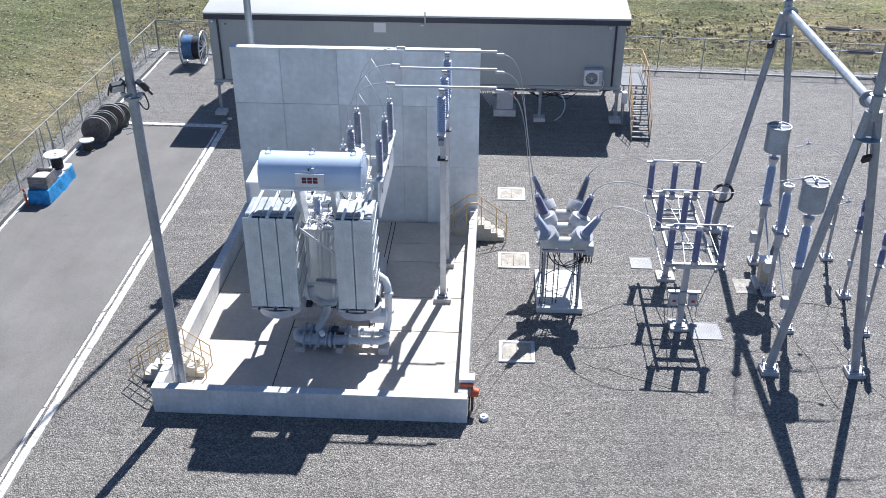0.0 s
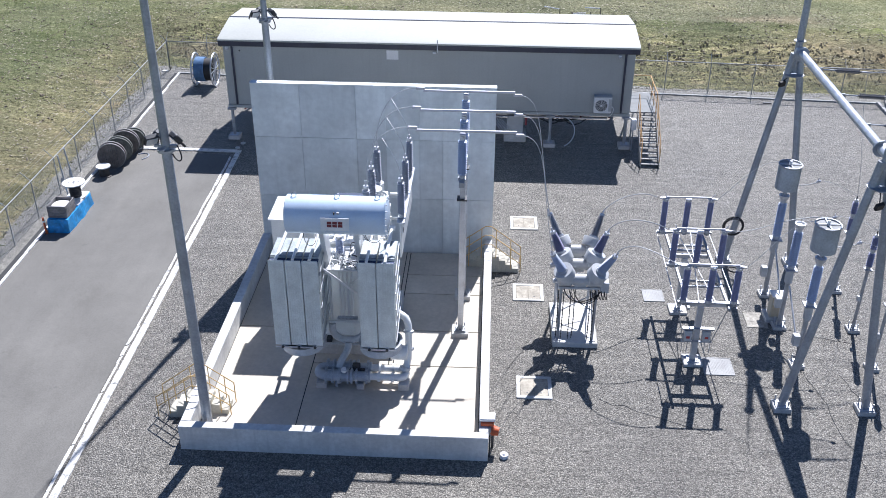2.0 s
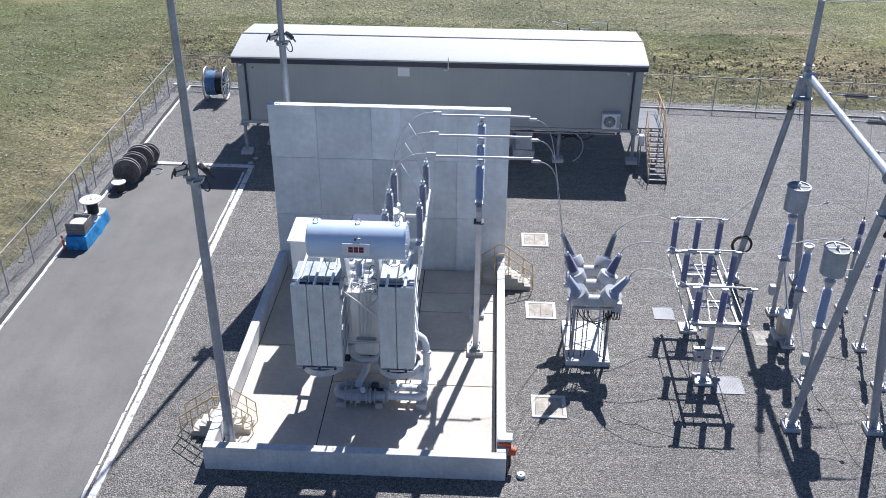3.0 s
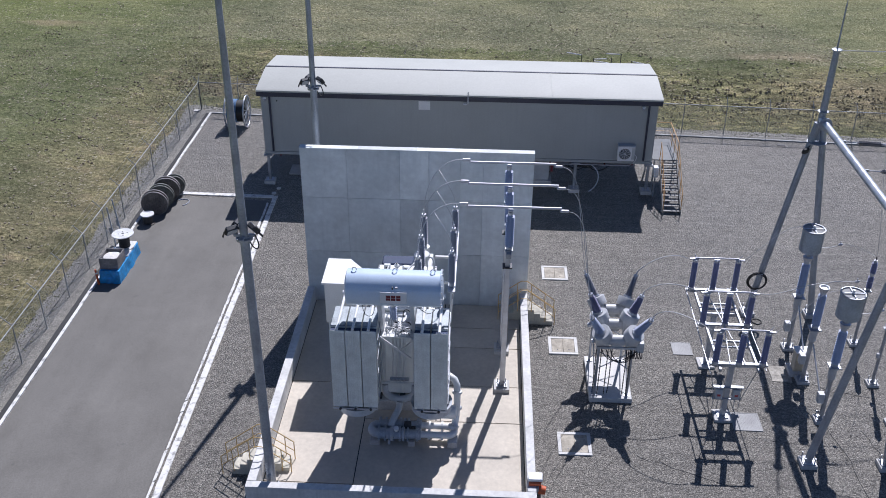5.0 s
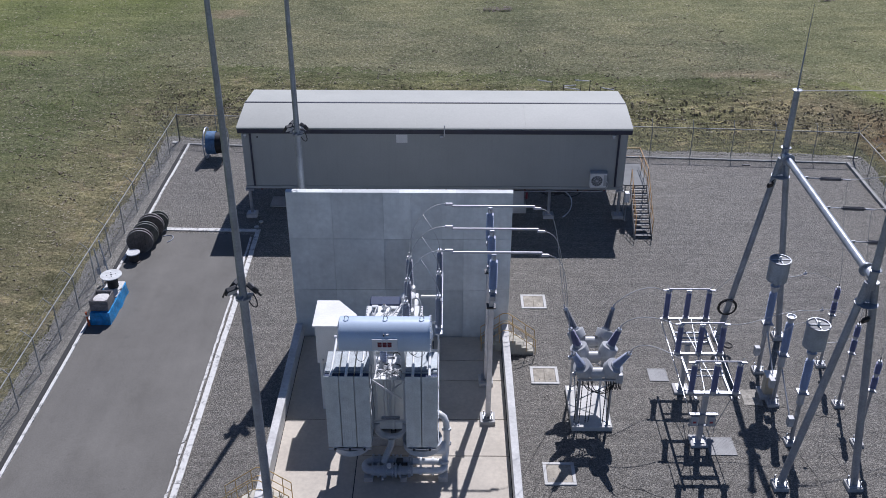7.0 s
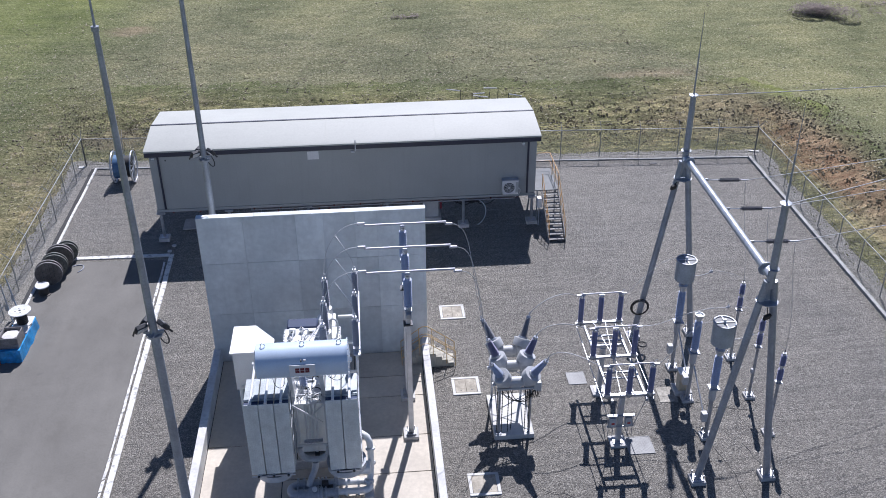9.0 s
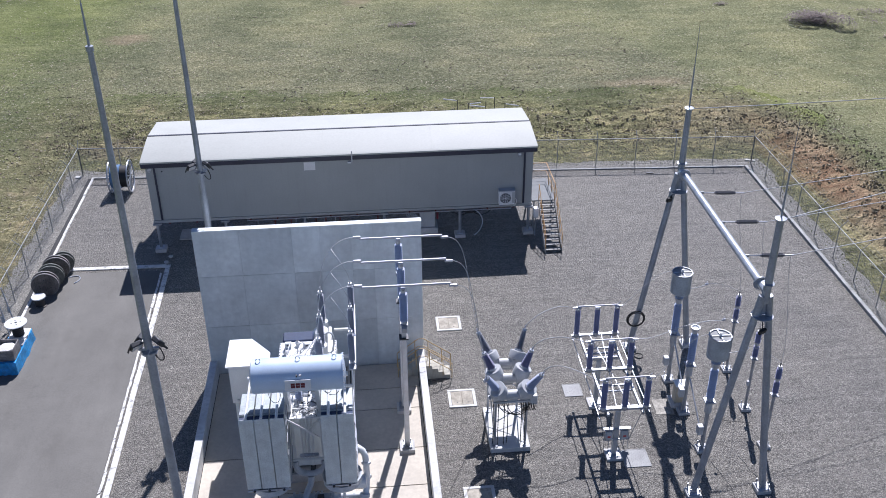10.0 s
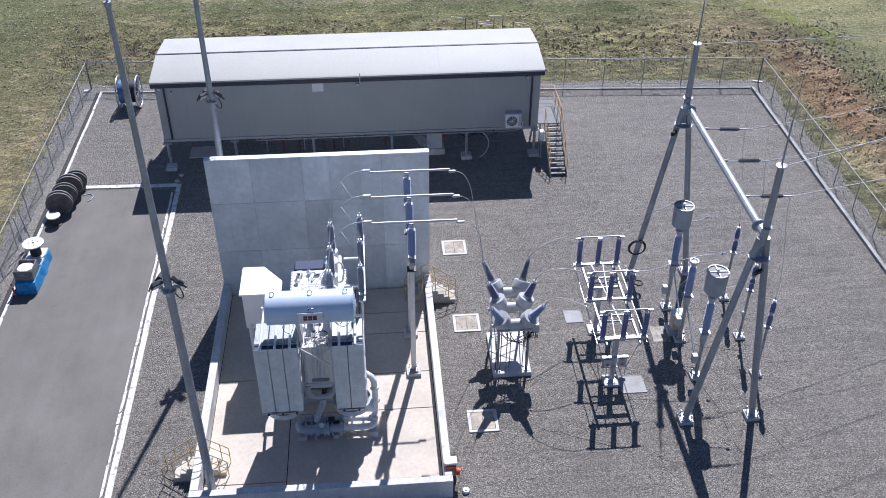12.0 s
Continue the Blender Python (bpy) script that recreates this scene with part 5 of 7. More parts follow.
    for k, y in enumerate((5.2, 6.8, 8.4)):
        insulator(T, "surge_arrester", (6.4, y, 5.65), (6.4, y, 6.95), 0.062, 0.125, 14, PORCM)
        part("ring_terminal", Geo().tube((6.4, y, 6.98), (6.4, y, 7.12), 0.03, None, 6), ALU, T)
    for k, y in enumerate((5.6, 7.1, 8.7)):
        part("turret", Geo().tube((5.22, y, 4.6), (5.22, y, 5.1), 0.24, 0.22, 16), TWHITE, T, "white bushing turret")
        insulator(T, "bushing", (5.22, y, 5.12), (5.22, y, 6.45), 0.08, 0.155, 13, PORCM, 0.15)
        part("ring_terminal", Geo().tube((5.22, y, 6.47), (5.22, y, 6.68), 0.03, None, 6), ALU, T)
    return T


build_transformer()


# ---- bus support inside the bund ----
TUBE_Y, TUBE_Z = (5.76, 7.46, 9.24), 8.42


def build_bus_support():
    s = thing("bus_support", "galvanised bus support frame with three post insulators", "bus support", (8.33, 7.5, Z_SLAB))
    for y in (6.5, 8.95):
        part("plinth", Geo().box(8.03, 8.63, y - 0.32, y + 0.32, Z_SLAB - 0.03, 0.36, 0.015), PADCON, s, "concrete column plinth")
        col = part("column", Geo().box(8.24, 8.44, y - 0.1, y + 0.1, 0.42, 5.65, 0.012), GALVB, s, "square galvanised column")
        part("base_plate", Geo().box(8.13, 8.53, y - 0.2, y + 0.2, 0.39, 0.42), GALV, col)
        for dx in (-0.15, 0.15):
            for dy in (-0.15, 0.15):
                part("anchor_bolt", Geo().tube((8.33 + dx, y + dy, 0.36), (8.33 + dx, y + dy, 0.56), 0.02, None, 6), GALV, col)
        for dx in (-0.06, 0.06):
            part("gusset", Geo().box(8.33 + dx - 0.008, 8.33 + dx + 0.008, y - 0.19, y + 0.19, 0.42, 0.62), GALV, col)
        part("head_plate", Geo().box(8.16, 8.5, y - 0.17, y + 0.17, 5.65, 5.7), DARKSTEEL, col)
        part("head_stub", Geo().box(8.25, 8.43, y - 0.09, y + 0.09, 5.7, 6.55, 0.01), GALVB, col)
    part("beam", Geo().box(8.24, 8.42, 5.5, 9.5, 6.55, 6.75, 0.012), GALV, s, "galvanised carrying beam")
    for y in TUBE_Y:
        part("insulator_foot", Geo().box(8.2, 8.46, y - 0.13, y + 0.13, 6.75, 6.8), GALV, s)
        insulator(s, "post_insulator", (8.33, y, 6.86), (8.33, y, 8.2), 0.075, 0.15, 15, PORCL, n=16)
        part("tube_clamp", Geo().box(8.24, 8.42, y - 0.09, y + 0.09, 8.26, 8.35, 0.02), ALU, s)
    for y in TUBE_Y:
        t = thing("busbar_tube", "bright aluminium busbar tube on insulators", "busbar", (8.33, y, TUBE_Z), "busbar tubes")
        part("tube", Geo().tube((6.85, y, TUBE_Z), (10.02, y, TUBE_Z), 0.045, None, 12), ALU, t)
        part("end_clamp", Geo().box(6.6, 6.9, y - 0.05, y + 0.05, TUBE_Z + 0.03, TUBE_Z + 0.13, 0.02), ALU, t)
        part("end_clamp", Geo().box(9.97, 10.27, y - 0.05, y + 0.05, TUBE_Z - 0.14, TUBE_Z - 0.05, 0.02), ALU, t)


build_bus_support()


def conductor(pts, label="bare aluminium jumper conductor in a slack loop", r=0.016, group="jumper conductors"):
    solid("conductor", Geo().sweep(pts, r, 6), WIRE, label, "conductor", group)


BRK_TOP_L = [(11.42, 6.0, 3.95), (11.5, 7.6, 3.95), (11.45, 9.1, 3.9)]
BRK_TOP_R = [(13.58, 6.0, 3.95), (13.45, 7.6, 3.95), (13.42, 9.15, 3.9)]
for ty, by, ay, bl in zip(TUBE_Y, (5.6, 7.1, 8.7), (5.2, 6.8, 8.4), BRK_TOP_L):
    conductor(bezier((6.62, ty, TUBE_Z + 0.08), (6.1, ty, TUBE_Z + 0.12), (5.3, by, 8.3), (5.22, by, 6.66)), "bare conductor curving from busbar down to bushing")
    conductor(bezier((5.755, (by + ty) / 2, 8.2), (6.0, ay, 8.05), (6.35, ay, 7.6), (6.4, ay, 7.1)), "bare conductor arching across to an arrester")
    conductor(bezier((10.25, ty, TUBE_Z - 0.1), (11.1, ty, TUBE_Z - 0.2), (10.9, bl[1], 6.5), (bl[0], bl[1], bl[2] + 0.05)), "bare conductor dropping from busbar to the circuit breaker", 0.011)


# ---- circuit breaker ----
def build_breaker():
    b = thing("circuit_breaker", "grey dead-tank circuit breaker with six splayed bushings", "circuit breaker", (12.5, 7.4, 0))
    part("plinth", Geo().box(11.66, 13.28, 6.1, 8.75, -0.1, 0.2, 0.02), WHITECON, b, "pale concrete plinth")
    for x in (11.85, 13.08):
        for y in (6.35, 8.5):
            leg = part("leg", Geo().box(x - 0.045, x + 0.045, y - 0.045, y + 0.045, 0.2, 2.35, 0.006), GALV, b)
            part("leg_foot", Geo().box(x - 0.12, x + 0.12, y - 0.12, y + 0.12, 0.19, 0.225), GALV, leg)
    for x in (11.85, 13.08):
        part("side_brace", Geo().tube((x, 6.38, 0.3), (x, 8.47, 2.2), 0.022, None, 6).tube((x, 6.38, 2.2), (x, 8.47, 0.3), 0.022, None, 6), GALV, b)
    for y in (6.35, 8.5):
        part("end_brace", Geo().tube((11.87, y, 1.4), (13.06, y, 2.2), 0.02, None, 6).tube((11.87, y, 2.2), (13.06, y, 1.4), 0.02, None, 6), GALV, b)
    part("frame_rail", Geo().box(11.75, 13.2, 6.3, 6.4, 2.34, 2.42, 0.008).box(11.75, 13.2, 8.44, 8.54, 2.34, 2.42, 0.008).box(11.78, 11.92, 6.42, 8.42, 2.3, 2.42, 0.008).box(13.02, 13.16, 6.42, 8.42, 2.3, 2.42, 0.008), BRKGREY, b, "grey carrying frame")
    random.seed(11)
    for k in range(3):
        x, low = 11.95 + 0.16 * k, 1.75 - 0.08 * k + random.uniform(-0.05, 0.05)
        part("control_cable", Geo().sweep(bezier((x, 6.38, 2.34), (x + 0.15, 6.2, low), (x + 0.75, 6.22, low - 0.05), (13.25 - 0.03 * k, 6.3, 2.28)), 0.017, 5), DARK, b, "black control cable loop")
    for k in range(6):
        x = 12.85 + 0.1 * k
        part("control_cable", Geo().sweep(bezier((x, 6.34, 2.34), (x + 0.02, 6.15, 2.0), (x + 0.12, 6.2, 1.85), (x + 0.1, 6.36, 2.2)), 0.016, 5), DARK, b)
    for x, y in ((11.78, 6.42), (11.95, 6.3), (12.2, 6.36), (12.36, 6.42), (12.9, 6.4), (13.02, 6.3)):
        bow = random.uniform(-0.05, 0.05)
        hose = [Vector(q) for q in bezier((x, y, 2.35), (x + bow, y - 0.05, 1.6), (x - bow, y - 0.03, 0.9), (x + bow, y, 0.2), 30)]
        ribbed = Geo().sweep(hose, 0.016, 6)
        for q, r in zip(hose[::2], hose[1::2]):
            ribbed.tube(q, q.lerp(r, 0.5), 0.026, None, 6)
        part("corrugated_conduit", ribbed, DARKSTEEL, b, "dark corrugated conduit")
    for i, (yb, L, R) in enumerate(zip((6.45, 7.5, 8.5), BRK_TOP_L, BRK_TOP_R)):
        zc = 2.66
        tk = part("phase_tank", Geo().lathe([(0.1, 0), (0.24, 0.04), (0.24, 0.3), (0.2, 0.32), (0.2, 0.68), (0.24, 0.7), (0.24, 0.96), (0.1, 1.0)], (11.7, yb, zc), (13.3, yb, zc), 18), BRKGREY, b, "grey gas tank")
        part("saddle", Geo().box(12.3, 12.7, yb - 0.12, yb + 0.12, 2.4, 2.52, 0.01), BRKGREY, tk)
        for top, xb in ((L, 12.02), (R, 12.98)):
            base = Vector((xb, yb, zc + 0.1))
            top = Vector(top)
            d = (top - base).normalized()
            ct = part("current_transformer", Geo().lathe([(0.30, 0), (0.35, 0.03), (0.35, 0.94), (0.335, 1.0), (0.22, 1.0)], base + d * 0.06, base + d * 0.40, 28), BRKGREY, b, "round grey current-transformer housing")
            part("clamp_ring", Geo().tube(base + d * 0.42, base + d * 0.46, 0.2, None, 16), GALVB, ct)
            insulator(b, "bushing", base + d * 0.44, top - d * 0.08, 0.118, 0.172, 19, PORCL if i == 0 else (PORC if i == 1 else PORCM), 0.36)
            part("terminal", Geo().tube(top - d * 0.05, top + d * 0.12, 0.03, None, 6), ALU, b)
    part("mechanism_box", Geo().box(13.2, 13.5, 6.3, 6.9, 2.2, 2.62, 0.02), BRKGREY, b)
    part("gauge", Geo().tube((11.55, 6.4, 2.6), (11.7, 6.45, 2.62), 0.09, None, 12), GALVB, b)
    part("gauge", Geo().tube((11.5, 7.45, 2.6), (11.7, 7.5, 2.62), 0.09, None, 12), GALVB, b)


build_breaker()

# ---- disconnector ----
ISO_X, ISO_Y, ISO_Z0, ISO_Z1 = (15.84, 16.68, 17.52), (5.22, 7.68, 10.12), 2.69, 4.02


def build_disconnector():
    s = thing("disconnector", "galvanised disconnector frame with nine dark insulators", "disconnector", (16.6, 7.6, 0))
    for y in (5.5, 8.75):
        part("footing", Geo().box(16.2, 16.86, y - 0.33, y + 0.33, -0.1, 0.1, 0.015), PADCON, s, "square concrete footing")
        col = part("column", Geo().box(16.43, 16.63, y - 0.1, y + 0.1, 0.14, 2.35, 0.012), GALVB, s, "galvanised support column")
        part("base_plate", Geo().box(16.33, 16.73, y - 0.2, y + 0.2, 0.1, 0.14), GALVB, col)
        for dx in (-0.12, 0.12):
            part("stiffener", Geo().add([(16.53 + dx, y - 0.18, 0.14), (16.53 + dx, y - 0.1, 0.14), (16.53 + dx, y - 0.1, 0.45), (16.53 + dx + 0.012, y - 0.18, 0.14), (16.53 + dx + 0.012, y - 0.1, 0.14), (16.53 + dx + 0.012, y - 0.1, 0.45)], [(0, 1, 2), (5, 4, 3), (0, 3, 4, 1), (1, 4, 5, 2), (2, 5, 3, 0)]), GALVB, col)
        part("cross_arm", Geo().box(15.98, 17.38, y - 0.07, y + 0.07, 2.35, 2.5, 0.01), GALVB, s)
    for x in (16.0, 17.36):
        part("side_beam", Geo().box(x - 0.045, x + 0.045, 4.95, 10.35, 2.5, 2.62, 0.01), GALV, s, "long galvanised side beam")
    for y in (6.4, 6.75, 8.9, 9.25):
        part("cross_tie", Geo().box(16.06, 17.3, y - 0.03, y + 0.03, 2.52, 2.6, 0.006), GALV, s)
    for a, c in (((16.35, 5.1, 2.74), (16.9, 10.1, 2.74)), ((16.9, 5.1, 2.76), (16.35, 10.1, 2.76)), ((15.66, 4.9, 2.45), (15.66, 10.3, 2.6)), ((17.6, 4.95, 2.62), (17.6, 10.2, 2.66))):
        part("drive_rod", Geo().tube(a, c, 0.018, None, 6), GALVB, s)
    for y in ISO_Y:
        base = part("phase_base", Geo().box(15.66, 17.7, y - 0.07, y + 0.07, 2.622, 2.7, 0.008), GALV, s, "galvanised phase base channel")
        for x in ISO_X:
            part("bearing", Geo().tube((x, y, 2.58), (x, y, 2.74), 0.095, None, 12), GALV, base)
            insulator(s, "insulator", (x, y, ISO_Z0 + 0.05), (x, y, ISO_Z1), 0.085, 0.113, 24, PORC)
        blade = part("blade", Geo().tube((15.84, y, 4.14), (17.52, y, 4.14), 0.032, None, 10), ALU, s, "bright aluminium contact blade")
        for x in (15.84, 17.52):
            part("contact", Geo().box(x - 0.13, x + 0.13, y - 0.06, y + 0.06, 4.06, 4.12, 0.015), ALU, blade)
            part("arcing_horn", Geo().tube((x, y + 0.02, 4.14), (x + (0.12 if x > 16 else -0.05), y + 0.02, 4.28), 0.014, None, 5), ALU, blade)
        for x in (15.6, 17.62):
            part("terminal_pad", Geo().box(x, x + 0.13, y - 0.05, y + 0.05, 4.06, 4.11, 0.01), ALU, blade)
    for x in (16.22, 16.85):
        bx = part("operating_box", Geo().box(x - 0.13, x + 0.13, 5.3, 5.52, 1.0, 1.42, 0.015), BRKGREY, s, "grey operating box")
        part("label_plate", Geo().box(x - 0.06, x + 0.06, 5.292, 5.298, 1.12, 1.21), REDDOT, bx, "small red label")
    part("box_shelf", Geo().box(16.0, 17.1, 5.34, 5.5, 1.44, 1.5, 0.008).box(16.02, 17.08, 5.36, 5.46, 0.92, 0.97, 0.006), GALV, s)
    for x in (16.06, 16.24, 16.84, 17.02):
        part("drive_shaft", Geo().tube((x, 5.36, 0.5), (x, 5.36, 1.45), 0.012, None, 5), GALV, s)
    part("drive_shaft", Geo().tube((17.02, 5.3, 1.0), (17.35, 5.05, 2.6), 0.016, None, 6), GALV, s)
    part("drive_shaft", Geo().tube((16.06, 5.3, 1.0), (15.7, 5.0, 2.45), 0.016, None, 6), GALV, s)


build_disconnector()
for (rx, ry, rz), y in zip(BRK_TOP_R, ISO_Y):
    conductor(bezier((rx + 0.02, ry, rz + 0.1), (rx + 0.5, ry, rz + 0.75), (15.0, y, 4.4), (15.52, y, 4.1)), "bare conductor looping from breaker to disconnector")

# ---- coupling capacitors with line traps ----
CVT = [(20.12, 10.05), (20.12, 7.85), (20.15, 5.5)]


def build_cvt(x, y, can, label):
    s = thing("voltage_transformer", label, "voltage transformer", (x, y, 0), "voltage transformers")
    part("footing", Geo().box(x - 0.24, x + 0.24, y - 0.24, y + 0.24, -0.1, 0.12, 0.015), PADCON, s, "square concrete footing")
    pole = part("stand", Geo().tube((x, y, 0.15), (x, y, 1.95), 0.085, None, 12), GALV, s, "galvanised steel stand")
    part("stand_base", Geo().box(x - 0.18, x + 0.18, y - 0.18, y + 0.18, 0.12, 0.155), GALV, pole)
    for dx in (-0.14, 0.14):
        for dy in (-0.14, 0.14):
            part("anchor_bolt", Geo().tube((x + dx, y + dy, 0.12), (x + dx, y + dy, 0.36), 0.022, None, 6), GALVB, pole)
    part("secondary_box", Geo().box(x - 0.34, x - 0.12, y - 0.2, y + 0.05, 0.95, 1.35, 0.015), BRKGREY, s)
    tank = part("oil_tank", Geo().lathe([(0.1, 0), (0.14, 0.05), (0.14, 0.9), (0.19, 0.92), (0.19, 1.0)], (x, y, 1.95), (x, y, 2.5), 16), BRKGREY, s, "grey oil tank")
    part("tank_flange", Geo().box(x - 0.21, x + 0.21, y - 0.21, y + 0.21, 2.5, 2.55, 0.01), GALV, tank)
    insulator(s, "insulator", (x, y, 2.6), (x, y, 4.15), 0.088, 0.158, 16, PORCL, n=16)
    part("head", Geo().lathe([(0.11, 0), (0.16, 0.3), (0.19, 1.0), (0.16, 1.0), (0.10, 0.75)], (x, y, 4.18), (x, y, 4.38), 16), GALVB, s, "pale round head")
    if can:
        part("trap_pedestal", Geo().tube((x, y, 4.4), (x, y, 4.72), 0.07, None, 8), GALV, s)
        z0, z1, r = 4.66, 5.62, 0.41
        trap = part("line_trap", Geo().lathe([(r * 0.6, 0), (r, 0.02), (r, 0.5), (r, 0.94)], (x, y, z0), (x, y, z1), 30), TRAPGREY, s, "grey slatted line-trap drum")
        for k in range(6):
            a = 0.3 + k * math.pi / 3
            part("slat", Geo().box(-0.014, 0.014, -0.004, 0.0, z0 + 0.04, z1 - 0.03, 0, Matrix.Translation((x + (r + 0.006) * math.cos(a), y + (r + 0.006) * math.sin(a), 0)) @ Matrix.Rotation(a + math.pi / 2, 4, "Z")), TRAPGREY, trap)
        part("top_screen", Geo().tube((x, y, z1 - 0.06), (x, y, z1 - 0.025), r * 0.985, None, 28), SCREEN, trap, "dull mesh screen over the drum")
        part("rim", Geo().lathe([(r + 0.02, 0), (r + 0.02, 1), (r - 0.02, 1), (r - 0.02, 0)], (x, y, z1 - 0.03), (x, y, z1 + 0.02), 30), GALV, trap)
        part("spider", Geo().box(x - r, x + r, y - 0.018, y + 0.018, z1 + 0.0, z1 + 0.02).box(x - 0.018, x + 0.018, y - r, y + r, z1 + 0.001, z1 + 0.022), GALVB, trap, "pale cross bars")
        part("spider_hub", Geo().tube((x, y, z1 - 0.16), (x, y, z1 + 0.14), 0.05, None, 8), WHITE, trap)
    return s


build_cvt(*CVT[0], True, "voltage transformer on a stand carrying a line-trap drum")
build_cvt(*CVT[1], False, "slim voltage transformer on a stand without a drum")
build_cvt(*CVT[2], True, "voltage transformer on a stand carrying a line-trap drum")
part_ties = thing("cvt_tie", "slanting galvanised conduits between the transformer stands", "conduit", (20.1, 8.9, 0))
part("conduit", Geo().tube((20.15, 9.95, 2.2), (20.1, 8.35, 1.15), 0.03, None, 6), GALVB, part_ties)
part("conduit", Geo().tube((20.15, 7.7, 1.9), (20.15, 5.75, 0.6), 0.03, None, 6), GALVB, part_ties)


solid("earth_pad", Geo().prism(wobbly([(18.95, 7.75), (19.75, 7.7), (19.8, 8.75), (19.0, 8.7)], 0.12, 0.2, 9.0), -0.05, 0.02), SPILL, "patch of bare tan earth beside the junction cabinet", "earth patch")


def build_cabinet():
    c = thing("junction_cabinet", "cream junction cabinet on a gravel footing", "cabinet", (20.1, 8.45, 0))
    part("body", Geo().box(19.85, 20.35, 8.25, 8.65, 0.15, 1.05, 0.02), CREAM, c)
    part("roof", Geo().box(19.82, 20.38, 8.2, 8.7, 1.052, 1.09, 0.01), WHITE, c, "white cabinet top")
    door = part("door", Geo().box(19.89, 20.31, 8.228, 8.247, 0.22, 1.0, 0.006), TANDOOR, c, "tan cabinet door")
    part("handle", Geo().box(20.24, 20.27, 8.205, 8.228, 0.55, 0.67, 0.005), DARKSTEEL, door)
    part("base", Geo().box(19.7, 20.45, 8.1, 8.85, -0.05, 0.15, 0.015), PADCON, c)


build_cabinet()

# ---- surge arresters ----
SA = [(22.95, 10.5), (22.8, 7.8), (22.72, 5.45)]


def build_arrester(x, y):
    s = thing("surge_arrester", "slim surge arrester on a tall galvanised stand", "surge arrester", (x, y, 0), "surge arresters")
    part("footing", Geo().box(x - 0.22, x + 0.22, y - 0.22, y + 0.22, -0.1, 0.12, 0.015), PADCON, s, "square concrete footing")
    pole = part("stand", Geo().tube((x, y, 0.15), (x, y, 2.62), 0.06, None, 10), GALV, s)
    part("stand_base", Geo().box(x - 0.15, x + 0.15, y - 0.15, y + 0.15, 0.12, 0.15), GALV, pole)
    for dx in (-0.12, 0.12):
        for dy in (-0.12, 0.12):
            part("anchor_bolt", Geo().tube((x + dx, y + dy, 0.12), (x + dx, y + dy, 0.34), 0.02, None, 6), GALVB, pole)
    part("counter", Geo().box(x - 0.16, x - 0.05, y - 0.14, y - 0.02, 1.35, 1.55, 0.01), BRKGREY, s)
    part("mounting_plate", Geo().box(x - 0.13, x + 0.13, y - 0.13, y + 0.13, 2.62, 2.66), GALV, s)
    insulator(s, "lower_unit", (x, y, 2.72), (x, y, 3.35), 0.058, 0.118, 8, PORC)
    insulator(s, "upper_unit", (x, y, 3.42), (x, y, 4.0), 0.058, 0.118, 7, PORC)
    part("terminal", Geo().tube((x, y, 4.02), (x, y, 4.2), 0.025, None, 6), DARKSTEEL, s)


for p in SA:
    build_arrester(*p)

# ---- gantry ----
GY, GX = (3.1, 12.55), 20.4


